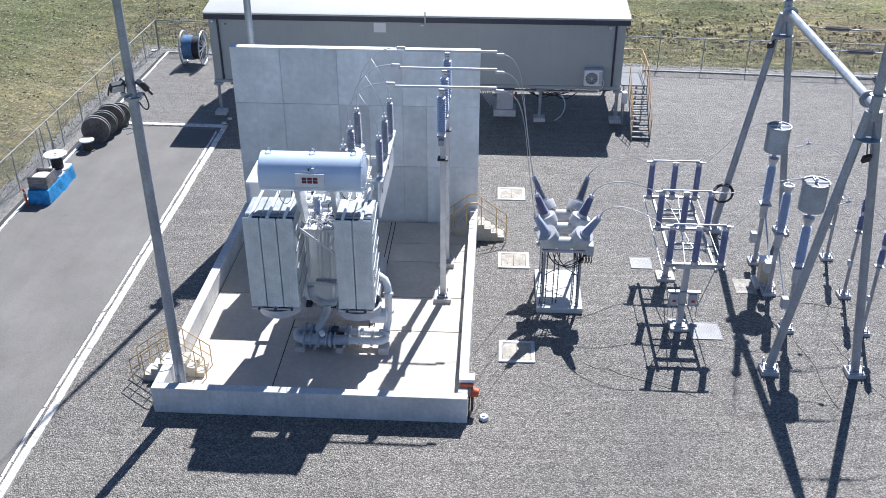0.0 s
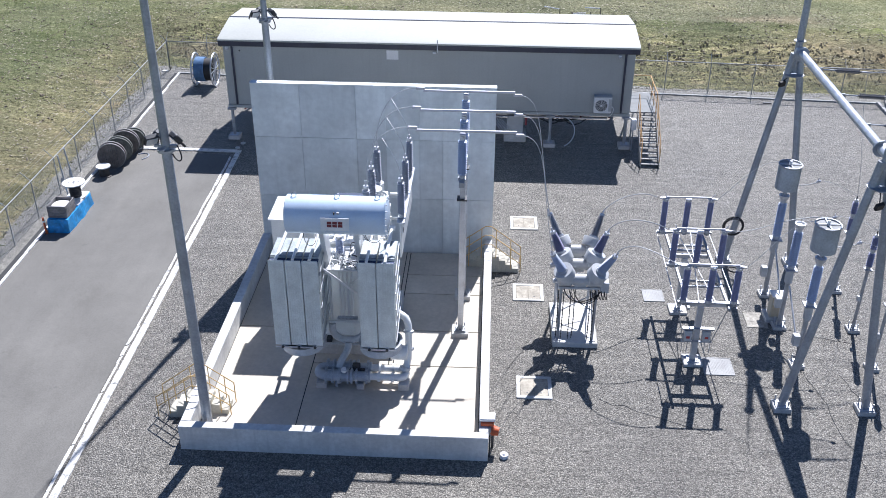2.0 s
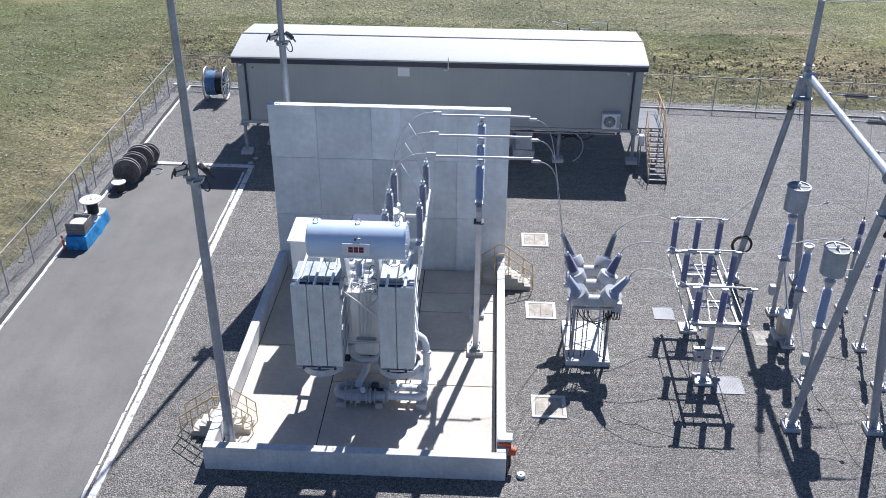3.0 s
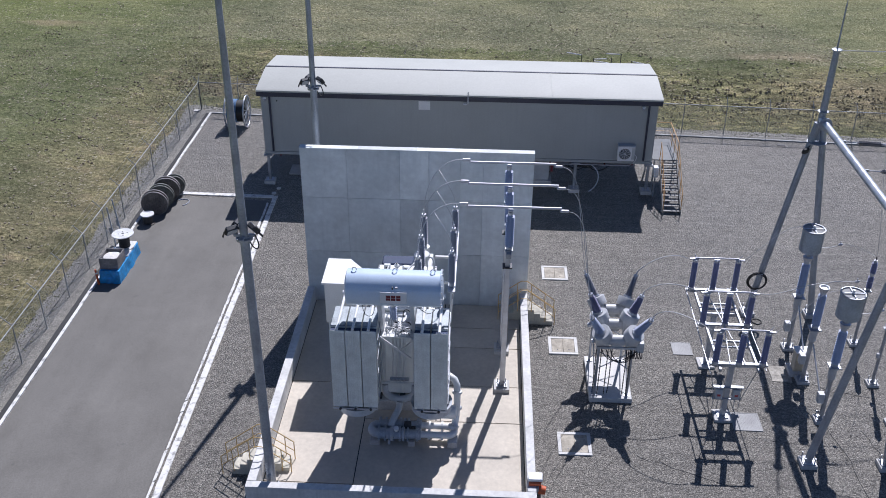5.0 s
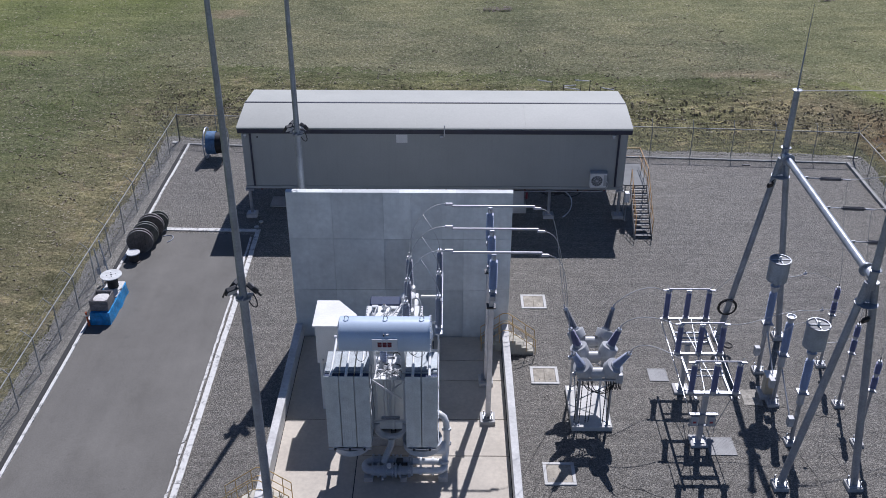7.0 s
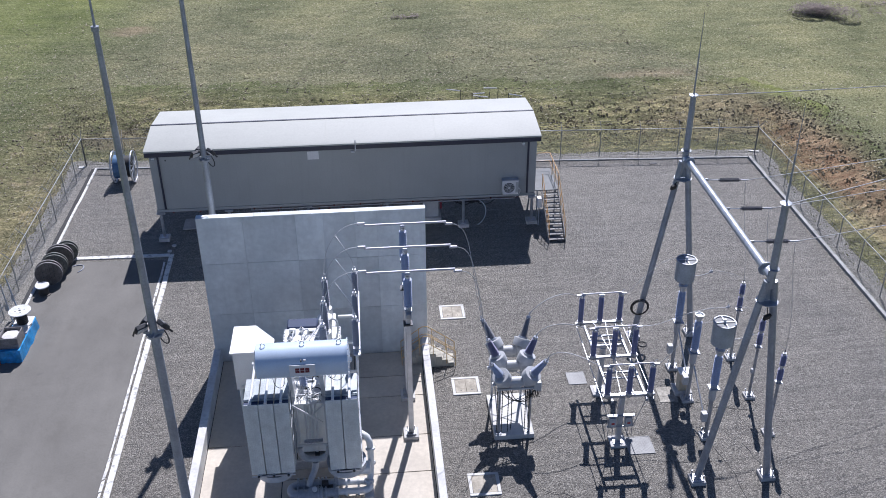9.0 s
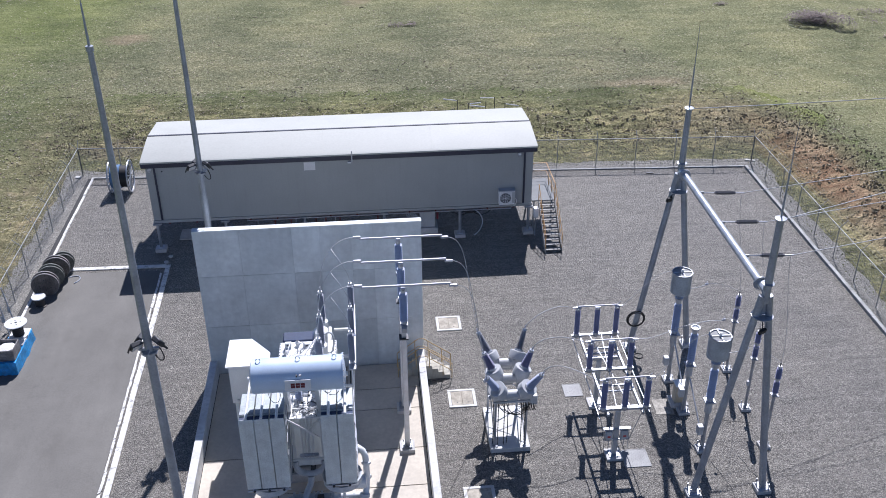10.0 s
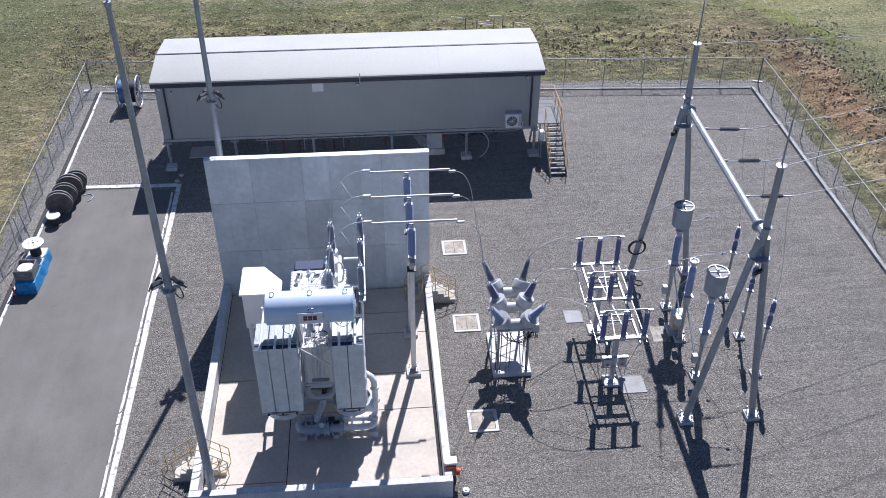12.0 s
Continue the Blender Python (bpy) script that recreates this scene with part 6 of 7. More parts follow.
def build_gantry():
    g = thing("gantry", "grey steel line gantry on two A-frames with lightning spikes", "gantry", (GX, 7.8, 0))
    for y in GY:
        for x in (GX - 1.38, GX + 1.33):
            part("footing", Geo().box(x - 0.28, x + 0.28, y - 0.28, y + 0.28, -0.1, 0.16, 0.02), PADCON, g, "square concrete footing")
            leg = part("leg", Geo().tube((x, y, 0.2), (GX + (0.12 if x > GX else -0.12), y, 8.95), 0.135, 0.125, 16), GALVP, g, "grey tubular A-frame leg")
            part("base_plate", Geo().box(x - 0.22, x + 0.22, y - 0.22, y + 0.22, 0.16, 0.2, 0.008), GALVB, leg)
            for dx in (-0.17, 0.17):
                for dy in (-0.17, 0.17):
                    part("anchor_bolt", Geo().tube((x + dx, y + dy, 0.16), (x + dx, y + dy, 0.42), 0.025, None, 6), GALVB, leg)
        part("lower_ring", Geo().lathe([(0.2, 0), (0.38, 0.3), (0.38, 0.7), (0.2, 1)], (GX, y, 8.12), (GX, y, 8.18), 20), GALV, g, "round clamp plate")
        part("upper_ring", Geo().lathe([(0.14, 0), (0.215, 0.3), (0.215, 0.7), (0.14, 1)], (GX, y, 9.4), (GX, y, 9.46), 20), GALV, g, "round flange")
        part("apex_gusset", Geo().box(GX - 0.13, GX + 0.13, y - 0.02, y + 0.02, 8.2, 9.2), GALVP, g)
        mast = part("mast", Geo().tube((GX, y, 8.7), (GX, y, 11.85), 0.14, 0.115, 16), GALVP, g, "grey tubular mast")
        part("mast_cap", Geo().lathe([(0.12, 0), (0.19, 0.3), (0.19, 0.7), (0.05, 1)], (GX, y, 11.83), (GX, y, 11.93), 14), GALVB, mast)
        part("spike_base", Geo().tube((GX, y, 11.9), (GX, y, 13.6), 0.035, 0.03, 8), GALVP, mast)
        part("spike", Geo().tube((GX, y, 13.6), (GX, y, 15.3), 0.018, 0.006, 6), GALVP, mast, "thin lightning spike")
        fx, fz = (GX + 0.02, 7.62) if y < 5 else (GX - 0.42, 7.84)
        m = Matrix.Translation((fx, y - 0.2, fz)) @ Matrix.Rotation(radians(25), 4, "X") @ Matrix.Rotation(radians(20), 4, "Z")
        fl = part("floodlight", Geo().box(-0.13, 0.13, -0.06, 0.06, -0.12, 0.12, 0.02, m), DARK, g, "small black floodlight")
        part("light_bracket", Geo().tube((fx, y - 0.18, fz + 0.08), (GX - 0.1 if y > 5 else GX, y - 0.05, 8.13), 0.02, None, 6), DARKSTEEL, fl)
    part("beam", Geo().tube((GX, GY[0] + 0.05, 9.1), (GX, GY[1] - 0.05, 9.1), 0.138, None, 20), GALVB, g, "bright tubular cross beam")
    for y in (GY[0] + 0.55, GY[1] - 0.5):
        part("beam_collar", Geo().tube((GX, y - 0.03, 9.1), (GX, y + 0.03, 9.1), 0.25, None, 20), GALVP, g, "dark bolted collar")
    for y in (5.5, 8.0, 10.5):
        part("line_lug", Geo().box(GX + 0.12, GX + 0.3, y - 0.02, y + 0.02, 9.02, 9.12), GALV, g)


build_gantry()
random.seed(21)
for i, y in enumerate((5.5, 8.0, 10.45)):
    s = thing("strain_insulator", "dark strain insulator string holding an overhead line", "insulator string", (21.5, y, 9.05), "strain insulators")
    part("link", Geo().tube((20.68, y, 9.08), (21.1, y, 9.06), 0.02, None, 6), GALVB, s)
    part("insulator_body", Geo().lathe(shed_profile(0.03, 0.085, 14), (21.1, y, 9.06), (22.02, y, 9.02), 10), PORCD, s)
    part("dead_end", Geo().tube((22.02, y, 9.02), (22.35, y, 9.0), 0.028, None, 6), ALU, s)
    conductor([Vector((22.3, y, 9.0)).lerp(Vector((110, y + 26, 13.0)), k / 24) + Vector((0, 0, -9 * (k / 24) * (1 - k / 24))) for k in range(25)], "overhead line conductor sagging away from the yard", 0.014, "overhead lines")
    conductor(bezier((22.25, y, 9.0), (22.3, y, 7.5), (22.8, SA[2 - i][1], 6.0), (SA[2 - i][0], SA[2 - i][1], 4.2)), "thin dropper conductor down to an arrester", 0.007, "droppers")
for y, far in ((GY[0], (110, 42, 15.0)), (GY[1], (110, 24, 15.5))):
    conductor([Vector((GX + 0.1, y, 11.85)).lerp(Vector(far), k / 24) + Vector((0, 0, -8 * (k / 24) * (1 - k / 24))) for k in range(25)], "thin earth wire running off from the mast top", 0.015, "earth wires")
def line_clamp(x, y, z):
    clamp = thing("line_clamp", "small pale aluminium clamp at the conductor end", "clamp", (x + 1.1, y, z), "line clamps")
    part("jaw", Geo().lathe([(0.03, 0), (0.055, 0.3), (0.055, 0.7), (0.02, 1)], (x + 1.04, y, z), (x + 1.2, y, z + 0.05), 8), ALU, clamp)
    part("keeper", Geo().tube((x + 1.12, y, z - 0.02), (x + 1.12, y + 0.02, z + 0.15), 0.02, None, 6), ALU, clamp)


for k, y in enumerate(ISO_Y):
    cx, cy = CVT[2 - k]
    if k == 1:
        conductor(bezier((17.76, y, 4.1), (18.7, y, 3.95), (19.4, cy, 4.75), (cx + 1.1, cy, 4.64)), "bare conductor passing over a voltage transformer to its clamp", 0.013)
        conductor(bezier((cx, cy, 4.4), (cx + 0.05, cy, 4.62), (cx + 0.3, cy, 4.66), (cx + 0.55, cy, 4.655), 8), "short bare lead from the transformer head to the conductor", 0.011)
        line_clamp(cx, cy, 4.64)
        conductor(bezier((cx + 1.12, cy, 4.7), (cx + 1.6, cy, 4.7), (22.3, SA[1][1], 4.6), (SA[1][0], SA[1][1], 4.2)), "thin dark wire from clamp to arrester", 0.006)
    else:
        conductor(bezier((17.76, y, 4.1), (18.4, y, 4.75), (19.0, cy, 5.8), (cx - 0.42, cy, 5.7)), "thin bare conductor rising from disconnector to line trap", 0.008)
        conductor(bezier((cx + 0.4, cy, 4.8), (cx + 0.6, cy, 4.78), (cx + 0.9, cy, 4.85), (cx + 1.1, cy, 4.95), 8), "short bare conductor from line trap to its clamp")
        line_clamp(cx, cy, 4.95)
        conductor(bezier((cx + 1.12, cy, 5.0), (cx + 1.6, cy, 5.0), (22.3, SA[2 - k][1], 4.6), (SA[2 - k][0], SA[2 - k][1], 4.2)), "thin dark wire from clamp to arrester", 0.006)


# ---- lamp poles ----
def build_pole(x, y, z0, h, label):
    p = thing("lamp_pole", label, "lamp pole", (x, y, z0), "lamp poles")
    part("base_plate", Geo().box(x - 0.26, x + 0.26, y - 0.26, y + 0.26, z0, z0 + 0.04, 0.008), GALVB, p)
    for dx in (-0.19, 0.19):
        for dy in (-0.19, 0.19):
            part("anchor_bolt", Geo().tube((x + dx, y + dy, z0), (x + dx, y + dy, z0 + 0.2), 0.025, None, 6), GALVB, p)
    lower = part("lower_shaft", Geo().tube((x, y, z0 + 0.04), (x, y, h), 0.155, 0.135, 18), GALVP, p, "grey galvanised tapering shaft")
    part("hand_hole", Geo().box(x - 0.06, x + 0.06, y - 0.172, y - 0.15, z0 + 0.5, z0 + 0.85, 0.01), GALV, lower)
    part("joint_flange", Geo().tube((x, y, h - 0.02), (x, y, h + 0.05), 0.235, None, 18), GALV, p)
    part("upper_shaft", Geo().tube((x, y, h), (x, y, 19.0), 0.122, 0.072, 16), GALVP, p)
    part("tip_collar", Geo().tube((x, y, 18.98), (x, y, 19.1), 0.1, None, 10), GALVP, p)
    part("spike", Geo().tube((x, y, 19.05), (x, y, 20.15), 0.035, 0.022, 8).tube((x, y, 20.15), (x, y, 20.35), 0.012, 0.006, 6), GALVP, p, "thin lightning spike")
    arm = part("lamp_arm", Geo().box(x - 0.3, x + 0.3, y - 0.05, y + 0.05, h + 0.08, h + 0.16, 0.01).box(x - 0.05, x + 0.05, y - 0.35, y + 0.3, h + 0.09, h + 0.15, 0.01), GALV, p)
    for dx, dy, yaw in ((-0.3, -0.18, 40), (-0.24, 0.22, 75), (0.3, -0.02, -50)):
        m = Matrix.Translation((x + dx, y + dy, h + 0.36)) @ Matrix.Rotation(radians(yaw), 4, "Z") @ Matrix.Rotation(radians(35), 4, "X")
        fl = part("floodlight", Geo().box(-0.18, 0.18, -0.07, 0.09, -0.14, 0.14, 0.03, m), DARKSTEEL, arm, "black floodlight head")
        part("lamp_glass", Geo().box(-0.15, 0.15, -0.078, -0.071, -0.12, 0.12, 0.0, m), BRKGREY, fl)
        for e in (-0.22, 0.205):
            part("yoke_arm", Geo().box(e, e + 0.015, -0.03, 0.03, -0.27, 0.05, 0, m), DARKSTEEL, fl)
    part("lamp_cable", Geo().sweep(bezier((x + 0.3, y, h + 0.15), (x + 0.55, y - 0.1, h - 0.3), (x + 0.3, y - 0.1, h - 0.4), (x + 0.15, y, h - 0.1)), 0.02, 6), DARK, arm)
    return p


build_pole(0.66, 0.62, 0.2, 9.86, "tall grey lamp pole with black floodlights at the bund corner")
build_pole(0.4, 13.8, 0.0, 9.36, "tall grey lamp pole with black floodlights behind the fire wall")


# ---- stairs over the bund walls ----
def build_bund_stair(y0, y1, xk, side, label, n=4):
    """Concrete steps up one side of a bund wall and down the other; side +1 leads outward to +x, -1 to -x."""
    s = thing("bund_stair", label, "stair", (xk, (y0 + y1) / 2, 0), "bund stairs")
    outer = xk + side * 0.17
    for i in range(n):
        a, z = outer + side * 0.27 * i, 0.9 - 0.9 * (i + 1) / (n + 1)
        x0, x1 = sorted((a, a + side * 0.27))
        part("step", Geo().box(x0, x1, y0, y1, -0.05, z, 0.012), STEPCON, s, "pale yellowish step")
    inner = xk - side * 0.17
    for i in range(3):
        a, z = inner - side * 0.27 * i, 0.9 - 0.175 * (i + 1)
        x0, x1 = sorted((a, a - side * 0.27))
        part("step", Geo().box(x0, x1, y0, y1, Z_SLAB - 0.02, z, 0.012), STEPCON, s)
    for y in (y0 - 0.02, y1 + 0.02):
        rail = Geo()
        o, t, n = outer + side * 1.15, outer - side * 0.05, inner + side * 0.05
        e = inner - side * 0.9
        rail_line(rail, [(o, y, 0.02), (o, y, 0.8), (t, y, 1.7), (n, y, 1.7), (e, y, 0.98), (e, y, 0.22)], 0.019)
        rail_line(rail, [(o, y, 0.42), (t, y, 1.3), (n, y, 1.3), (e, y, 0.58)], 0.016)
        for x, za, zb in ((outer + side * 0.15, 0.65, 1.58), (outer + side * 0.75, 0.15, 1.1), (inner - side * 0.1, 0.65, 1.63), (inner - side * 0.6, 0.25, 1.24)):
            rail.tube((x, y, za), (x, y, zb), 0.018, None, 6)
        part("handrail", rail, YELLOW, s, "yellow painted tube handrail")
    return s


build_bund_stair(1.5, 2.12, 0.08, -1, "concrete steps with yellow handrails over the bund wall beside the road", 3)
build_bund_stair(11.15, 11.85, 9.27, 1, "concrete steps with yellow handrails over the bund, by the fire wall")


# ---- pits, boxes and small things in the yard ----
def build_pit(x, y, label):
    p = thing("cable_pit", label, "pit cover", (x, y, 0), "cable pits")
    w = 0.6
    g = Geo().box(x - w, x + w, y - w, y - w + 0.13, -0.05, 0.05, 0.01).box(x - w, x + w, y + w - 0.13, y + w, -0.05, 0.05, 0.01)
    g.box(x - w, x - w + 0.13, y - w + 0.13, y + w - 0.13, -0.05, 0.05, 0.01).box(x + w - 0.13, x + w, y - w + 0.13, y + w - 0.13, -0.05, 0.05, 0.01)
    part("frame", g, WHITECON, p, "white concrete frame")
    for k in range(2):
        x0 = x - w + 0.135 + k * 0.467
        lid = part("lid", Geo().box(x0, x0 + 0.46, y - w + 0.135, y + w - 0.135, -0.05, 0.04, 0.008), PITLID, p, "sandy stained lid")
        part("lift_hole", Geo().tube((x0 + 0.23, y - 0.3, 0.038), (x0 + 0.23, y - 0.3, 0.044), 0.03, None, 8), DARKSTEEL, lid)


build_pit(10.83, 15.35, "square cable pit with white frame set in gravel")
build_pit(10.88, 9.64, "square cable pit with white frame set in gravel")
build_pit(10.94, 3.68, "square cable pit with white frame in a breaker's shadow")
for x0, x1, y0, y1 in ((15.35, 16.15, 9.3, 10.15), (16.85, 17.9, 4.75, 5.75)):
    m = thing("earth_mat", "pale grey steel grating mat lying on gravel", "mat", ((x0 + x1) / 2, (y0 + y1) / 2, 0), "earth mats")
    part("frame", Geo().box(x0, x1, y0, y0 + 0.03, 0, 0.03).box(x0, x1, y1 - 0.03, y1, 0, 0.03).box(x0, x0 + 0.03, y0 + 0.03, y1 - 0.03, 0, 0.03).box(x1 - 0.03, x1, y0 + 0.03, y1 - 0.03, 0, 0.03), GRATE, m)
    n = int((x1 - x0) / 0.05)
    bars = Geo()
    for k in range(1, n):
        x = x0 + (x1 - x0) * k / n
        bars.box(x - 0.012, x + 0.012, y0 + 0.03, y1 - 0.03, 0.016, 0.025)
    tagged(part("grating", bars, GRATE, m), kind="stuff")
    part("plate", Geo().box(x0 + 0.03, x1 - 0.03, y0 + 0.03, y1 - 0.03, -0.02, 0.018), GRATE, m)
solid("drain_plate", Geo().box(24.9, 25.36, 30.68, 30.86, -0.02, 0.04, 0.01), DARKSTEEL, "small dark steel plate lying on gravel by the fence", "plate")
solid("marker_slab", Geo().prism([(31.8, 31.95), (32.4, 31.75), (32.45, 31.9), (31.85, 32.1)], -0.02, 0.05), WHITECON, "pale concrete slab lying at the fence corner", "slab", "loose slabs")
solid("marker_slab", Geo().prism([(-11.15, 33.7), (-10.82, 33.7), (-10.82, 33.95), (-11.15, 33.95)], -0.02, 0.05), WHITECON, "pale concrete slab lying at the fence corner", "slab", "loose slabs")
w = thing("white_cap", "white round plastic cap standing on gravel", "pipe cap", (9.92, 0.22, 0))
part("rim", Geo().lathe([(0.13, 0), (0.14, 0.6), (0.12, 1)], (9.92, 0.22, 0), (9.92, 0.22, 0.12), 18), WHITE, w)
part("knob", Geo().tube((9.92, 0.22, 0.12), (9.92, 0.22, 0.16), 0.05, None, 12), WHITE, w)


def build_orange_box():
    b = thing("isolator_box", "orange and white valve box bolted on the bund wall", "valve box", (9.5, 0.75, 0.9))
    part("hood", Geo().box(9.14, 9.62, 0.62, 0.98, 1.02, 1.13, 0.02), WHITE, b, "white hood")
    part("body", Geo().box(9.18, 9.58, 0.55, 0.9, 0.9, 1.017, 0.015), ORANGE, b)
    part("drum", Geo().tube((9.5, 0.66, 0.68), (9.74, 0.62, 0.66), 0.17, 0.13, 14), ORANGE, b, "orange round valve")
    part("pipe", Geo().tube((9.55, 0.66, 0.0), (9.55, 0.66, 0.72), 0.045, None, 8), DARKSTEEL, b)
    part("bolt_plate", Geo().box(9.425, 9.5, 0.5, 0.95, 0.55, 0.9, 0.01), GALV, b)
    part("cable", Geo().sweep([(9.47, 0.5, 0.6), (9.46, 0.25, 0.3), (9.46, 0.15, 0.02)], 0.025, 6), DARK, b)


build_orange_box()
# hose coil on the gantry leg, thin earth leads across the gravel
coil = Geo()
for k in range(3):
    coil.sweep([(19.12 + (0.42 - 0.035 * k) * math.cos(a * math.pi / 12), 12.35 - 0.02 * k, 1.78 + (0.42 - 0.035 * k) * math.sin(a * math.pi / 12)) for a in range(25)], 0.02, 5)
cw = thing("cable_coil", "black cable coil hung on a gantry leg", "cable coil", (19.12, 12.4, 1.4))
part("coil", coil, DARK, cw)
part("hook", Geo().box(19.05, 19.3, 12.3, 12.42, 2.05, 2.15, 0.01), GALV, cw)
coil = Geo().sweep([(19.3 + 0.2 * math.cos(a * math.pi / 12), 11.9 + 0.2 * math.sin(a * math.pi / 12), 0.022) for a in range(25)], 0.02, 5)
solid("cable_ring", coil, DARK, "small black cable ring lying on the gravel", "cable coil")
random.seed(8)
for a, b in (((11.7, 6.2), (9.6, 0.7)), ((13.1, 3.2), (16.5, 1.6)), ((20.3, 5.3), (20.9, 0.2)), ((21.5, 5.0), (22.5, 1.2)), ((20.2, 7.6), (22.7, 6.9))):
    pts = []
    for k in range(9):
        p = Vector(a).lerp(Vector(b), k / 8)
        pts.append((p.x + random.uniform(-0.12, 0.12) * (0 < k < 8), p.y + random.uniform(-0.12, 0.12) * (0 < k < 8), 0.012))
    solid("earth_lead", Geo().sweep(pts, 0.007, 5), DARKSTEEL, "thin dark earthing lead lying across the gravel", "cable", "earth leads")


# ---- drums and stacked goods by the fence ----
def build_drum(x, y, r, width, flange, core, label, rz=0.0, tilt=0.0):
    d = thing("cable_drum", label, "cable drum", (x, y, r), "cable drums", rz=0.0)
    c, s = math.cos(radians(rz)), math.sin(radians(rz))
    ax = Vector((-s, c, 0))
    o = Vector((x, y, r))
    for e in (-1, 1):
        p = o + ax * e * width / 2
        fl = part("flange", Geo().lathe([(0.06, 0), (r, 0.0), (r, 1.0), (0.06, 1.0)], p - ax * 0.035, p + ax * 0.035, 32), flange, d)
        rim = part("rim_band", Geo().lathe([(r - 0.02, 0), (r + 0.008, 0.0), (r + 0.012, 0.2), (r + 0.012, 0.8), (r + 0.008, 1.0), (r - 0.02, 1)], p - ax * 0.04, p + ax * 0.04, 32, False), TIMBER if flange is DRUMDARK else flange, fl)
        side = Vector((c, s, 0))
        for k in range(-3, 4):
            u = (k + 0.5) * r / 3.6
            half = math.sqrt(max(0.0, r * r - u * u)) - 0.03
            if half > 0.1:
                w = Vector((0, 0, 1))
                part("board_gap", Geo().tube(p + side * u - w * half + ax * e * 0.036, p + side * u + w * half + ax * e * 0.036, 0.005, None, 4), DARK, fl)
        for k in range(6):
            q = Matrix.Rotation(k * math.pi / 3, 3, ax) @ Vector((0, 0, r * 0.45))
            part("drum_bolt", Geo().tube(p + q - ax * 0.05, p + q + ax * 0.05, 0.03, None, 6), DARKSTEEL, fl)
    part("wound_cable", Geo().lathe([(r * 0.6, 0), (r * 0.82, 0.02)] + [(r * (0.80 if k % 2 else 0.83), 0.05 + 0.9 * k / 14) for k in range(15)] + [(r * 0.82, 0.98), (r * 0.6, 1)], o - ax * (width / 2 - 0.036), o + ax * (width / 2 - 0.036), 24), core, d)
    return d


build_drum(-9.28, 19.95, 0.66, 0.24, DRUMDARK, DARK, "black-stained timber cable drum standing first in a row", 10)
build_drum(-9.2, 20.75, 0.64, 0.24, DRUMGREEN, DARK, "greenish weathered cable drum standing in a row", 10)
build_drum(-9.13, 21.5, 0.67, 0.24, DRUMDARK, DARK, "black-stained timber cable drum standing in a row", 10)
build_drum(-8.97, 22.3, 0.54, 0.26, DRUMGREEN, DARK, "smaller greenish cable drum at the end of the row", 10)


def build_flat_reel():
    x, y = -9.38, 18.95
    d = thing("flat_reel", "small black reel lying flat with a pale lid", "reel", (x, y, 0))
    part("lower_flange", Geo().tube((x, y, 0), (x, y, 0.05), 0.34, None, 24), DRUMDARK, d)
    part("core", Geo().tube((x, y, 0.05), (x, y, 0.5), 0.24, None, 20), DARK, d)
    part("lid", Geo().tube((x, y, 0.5), (x, y, 0.55), 0.34, None, 24), DRUMPALE, d, "pale round lid")


build_flat_reel()


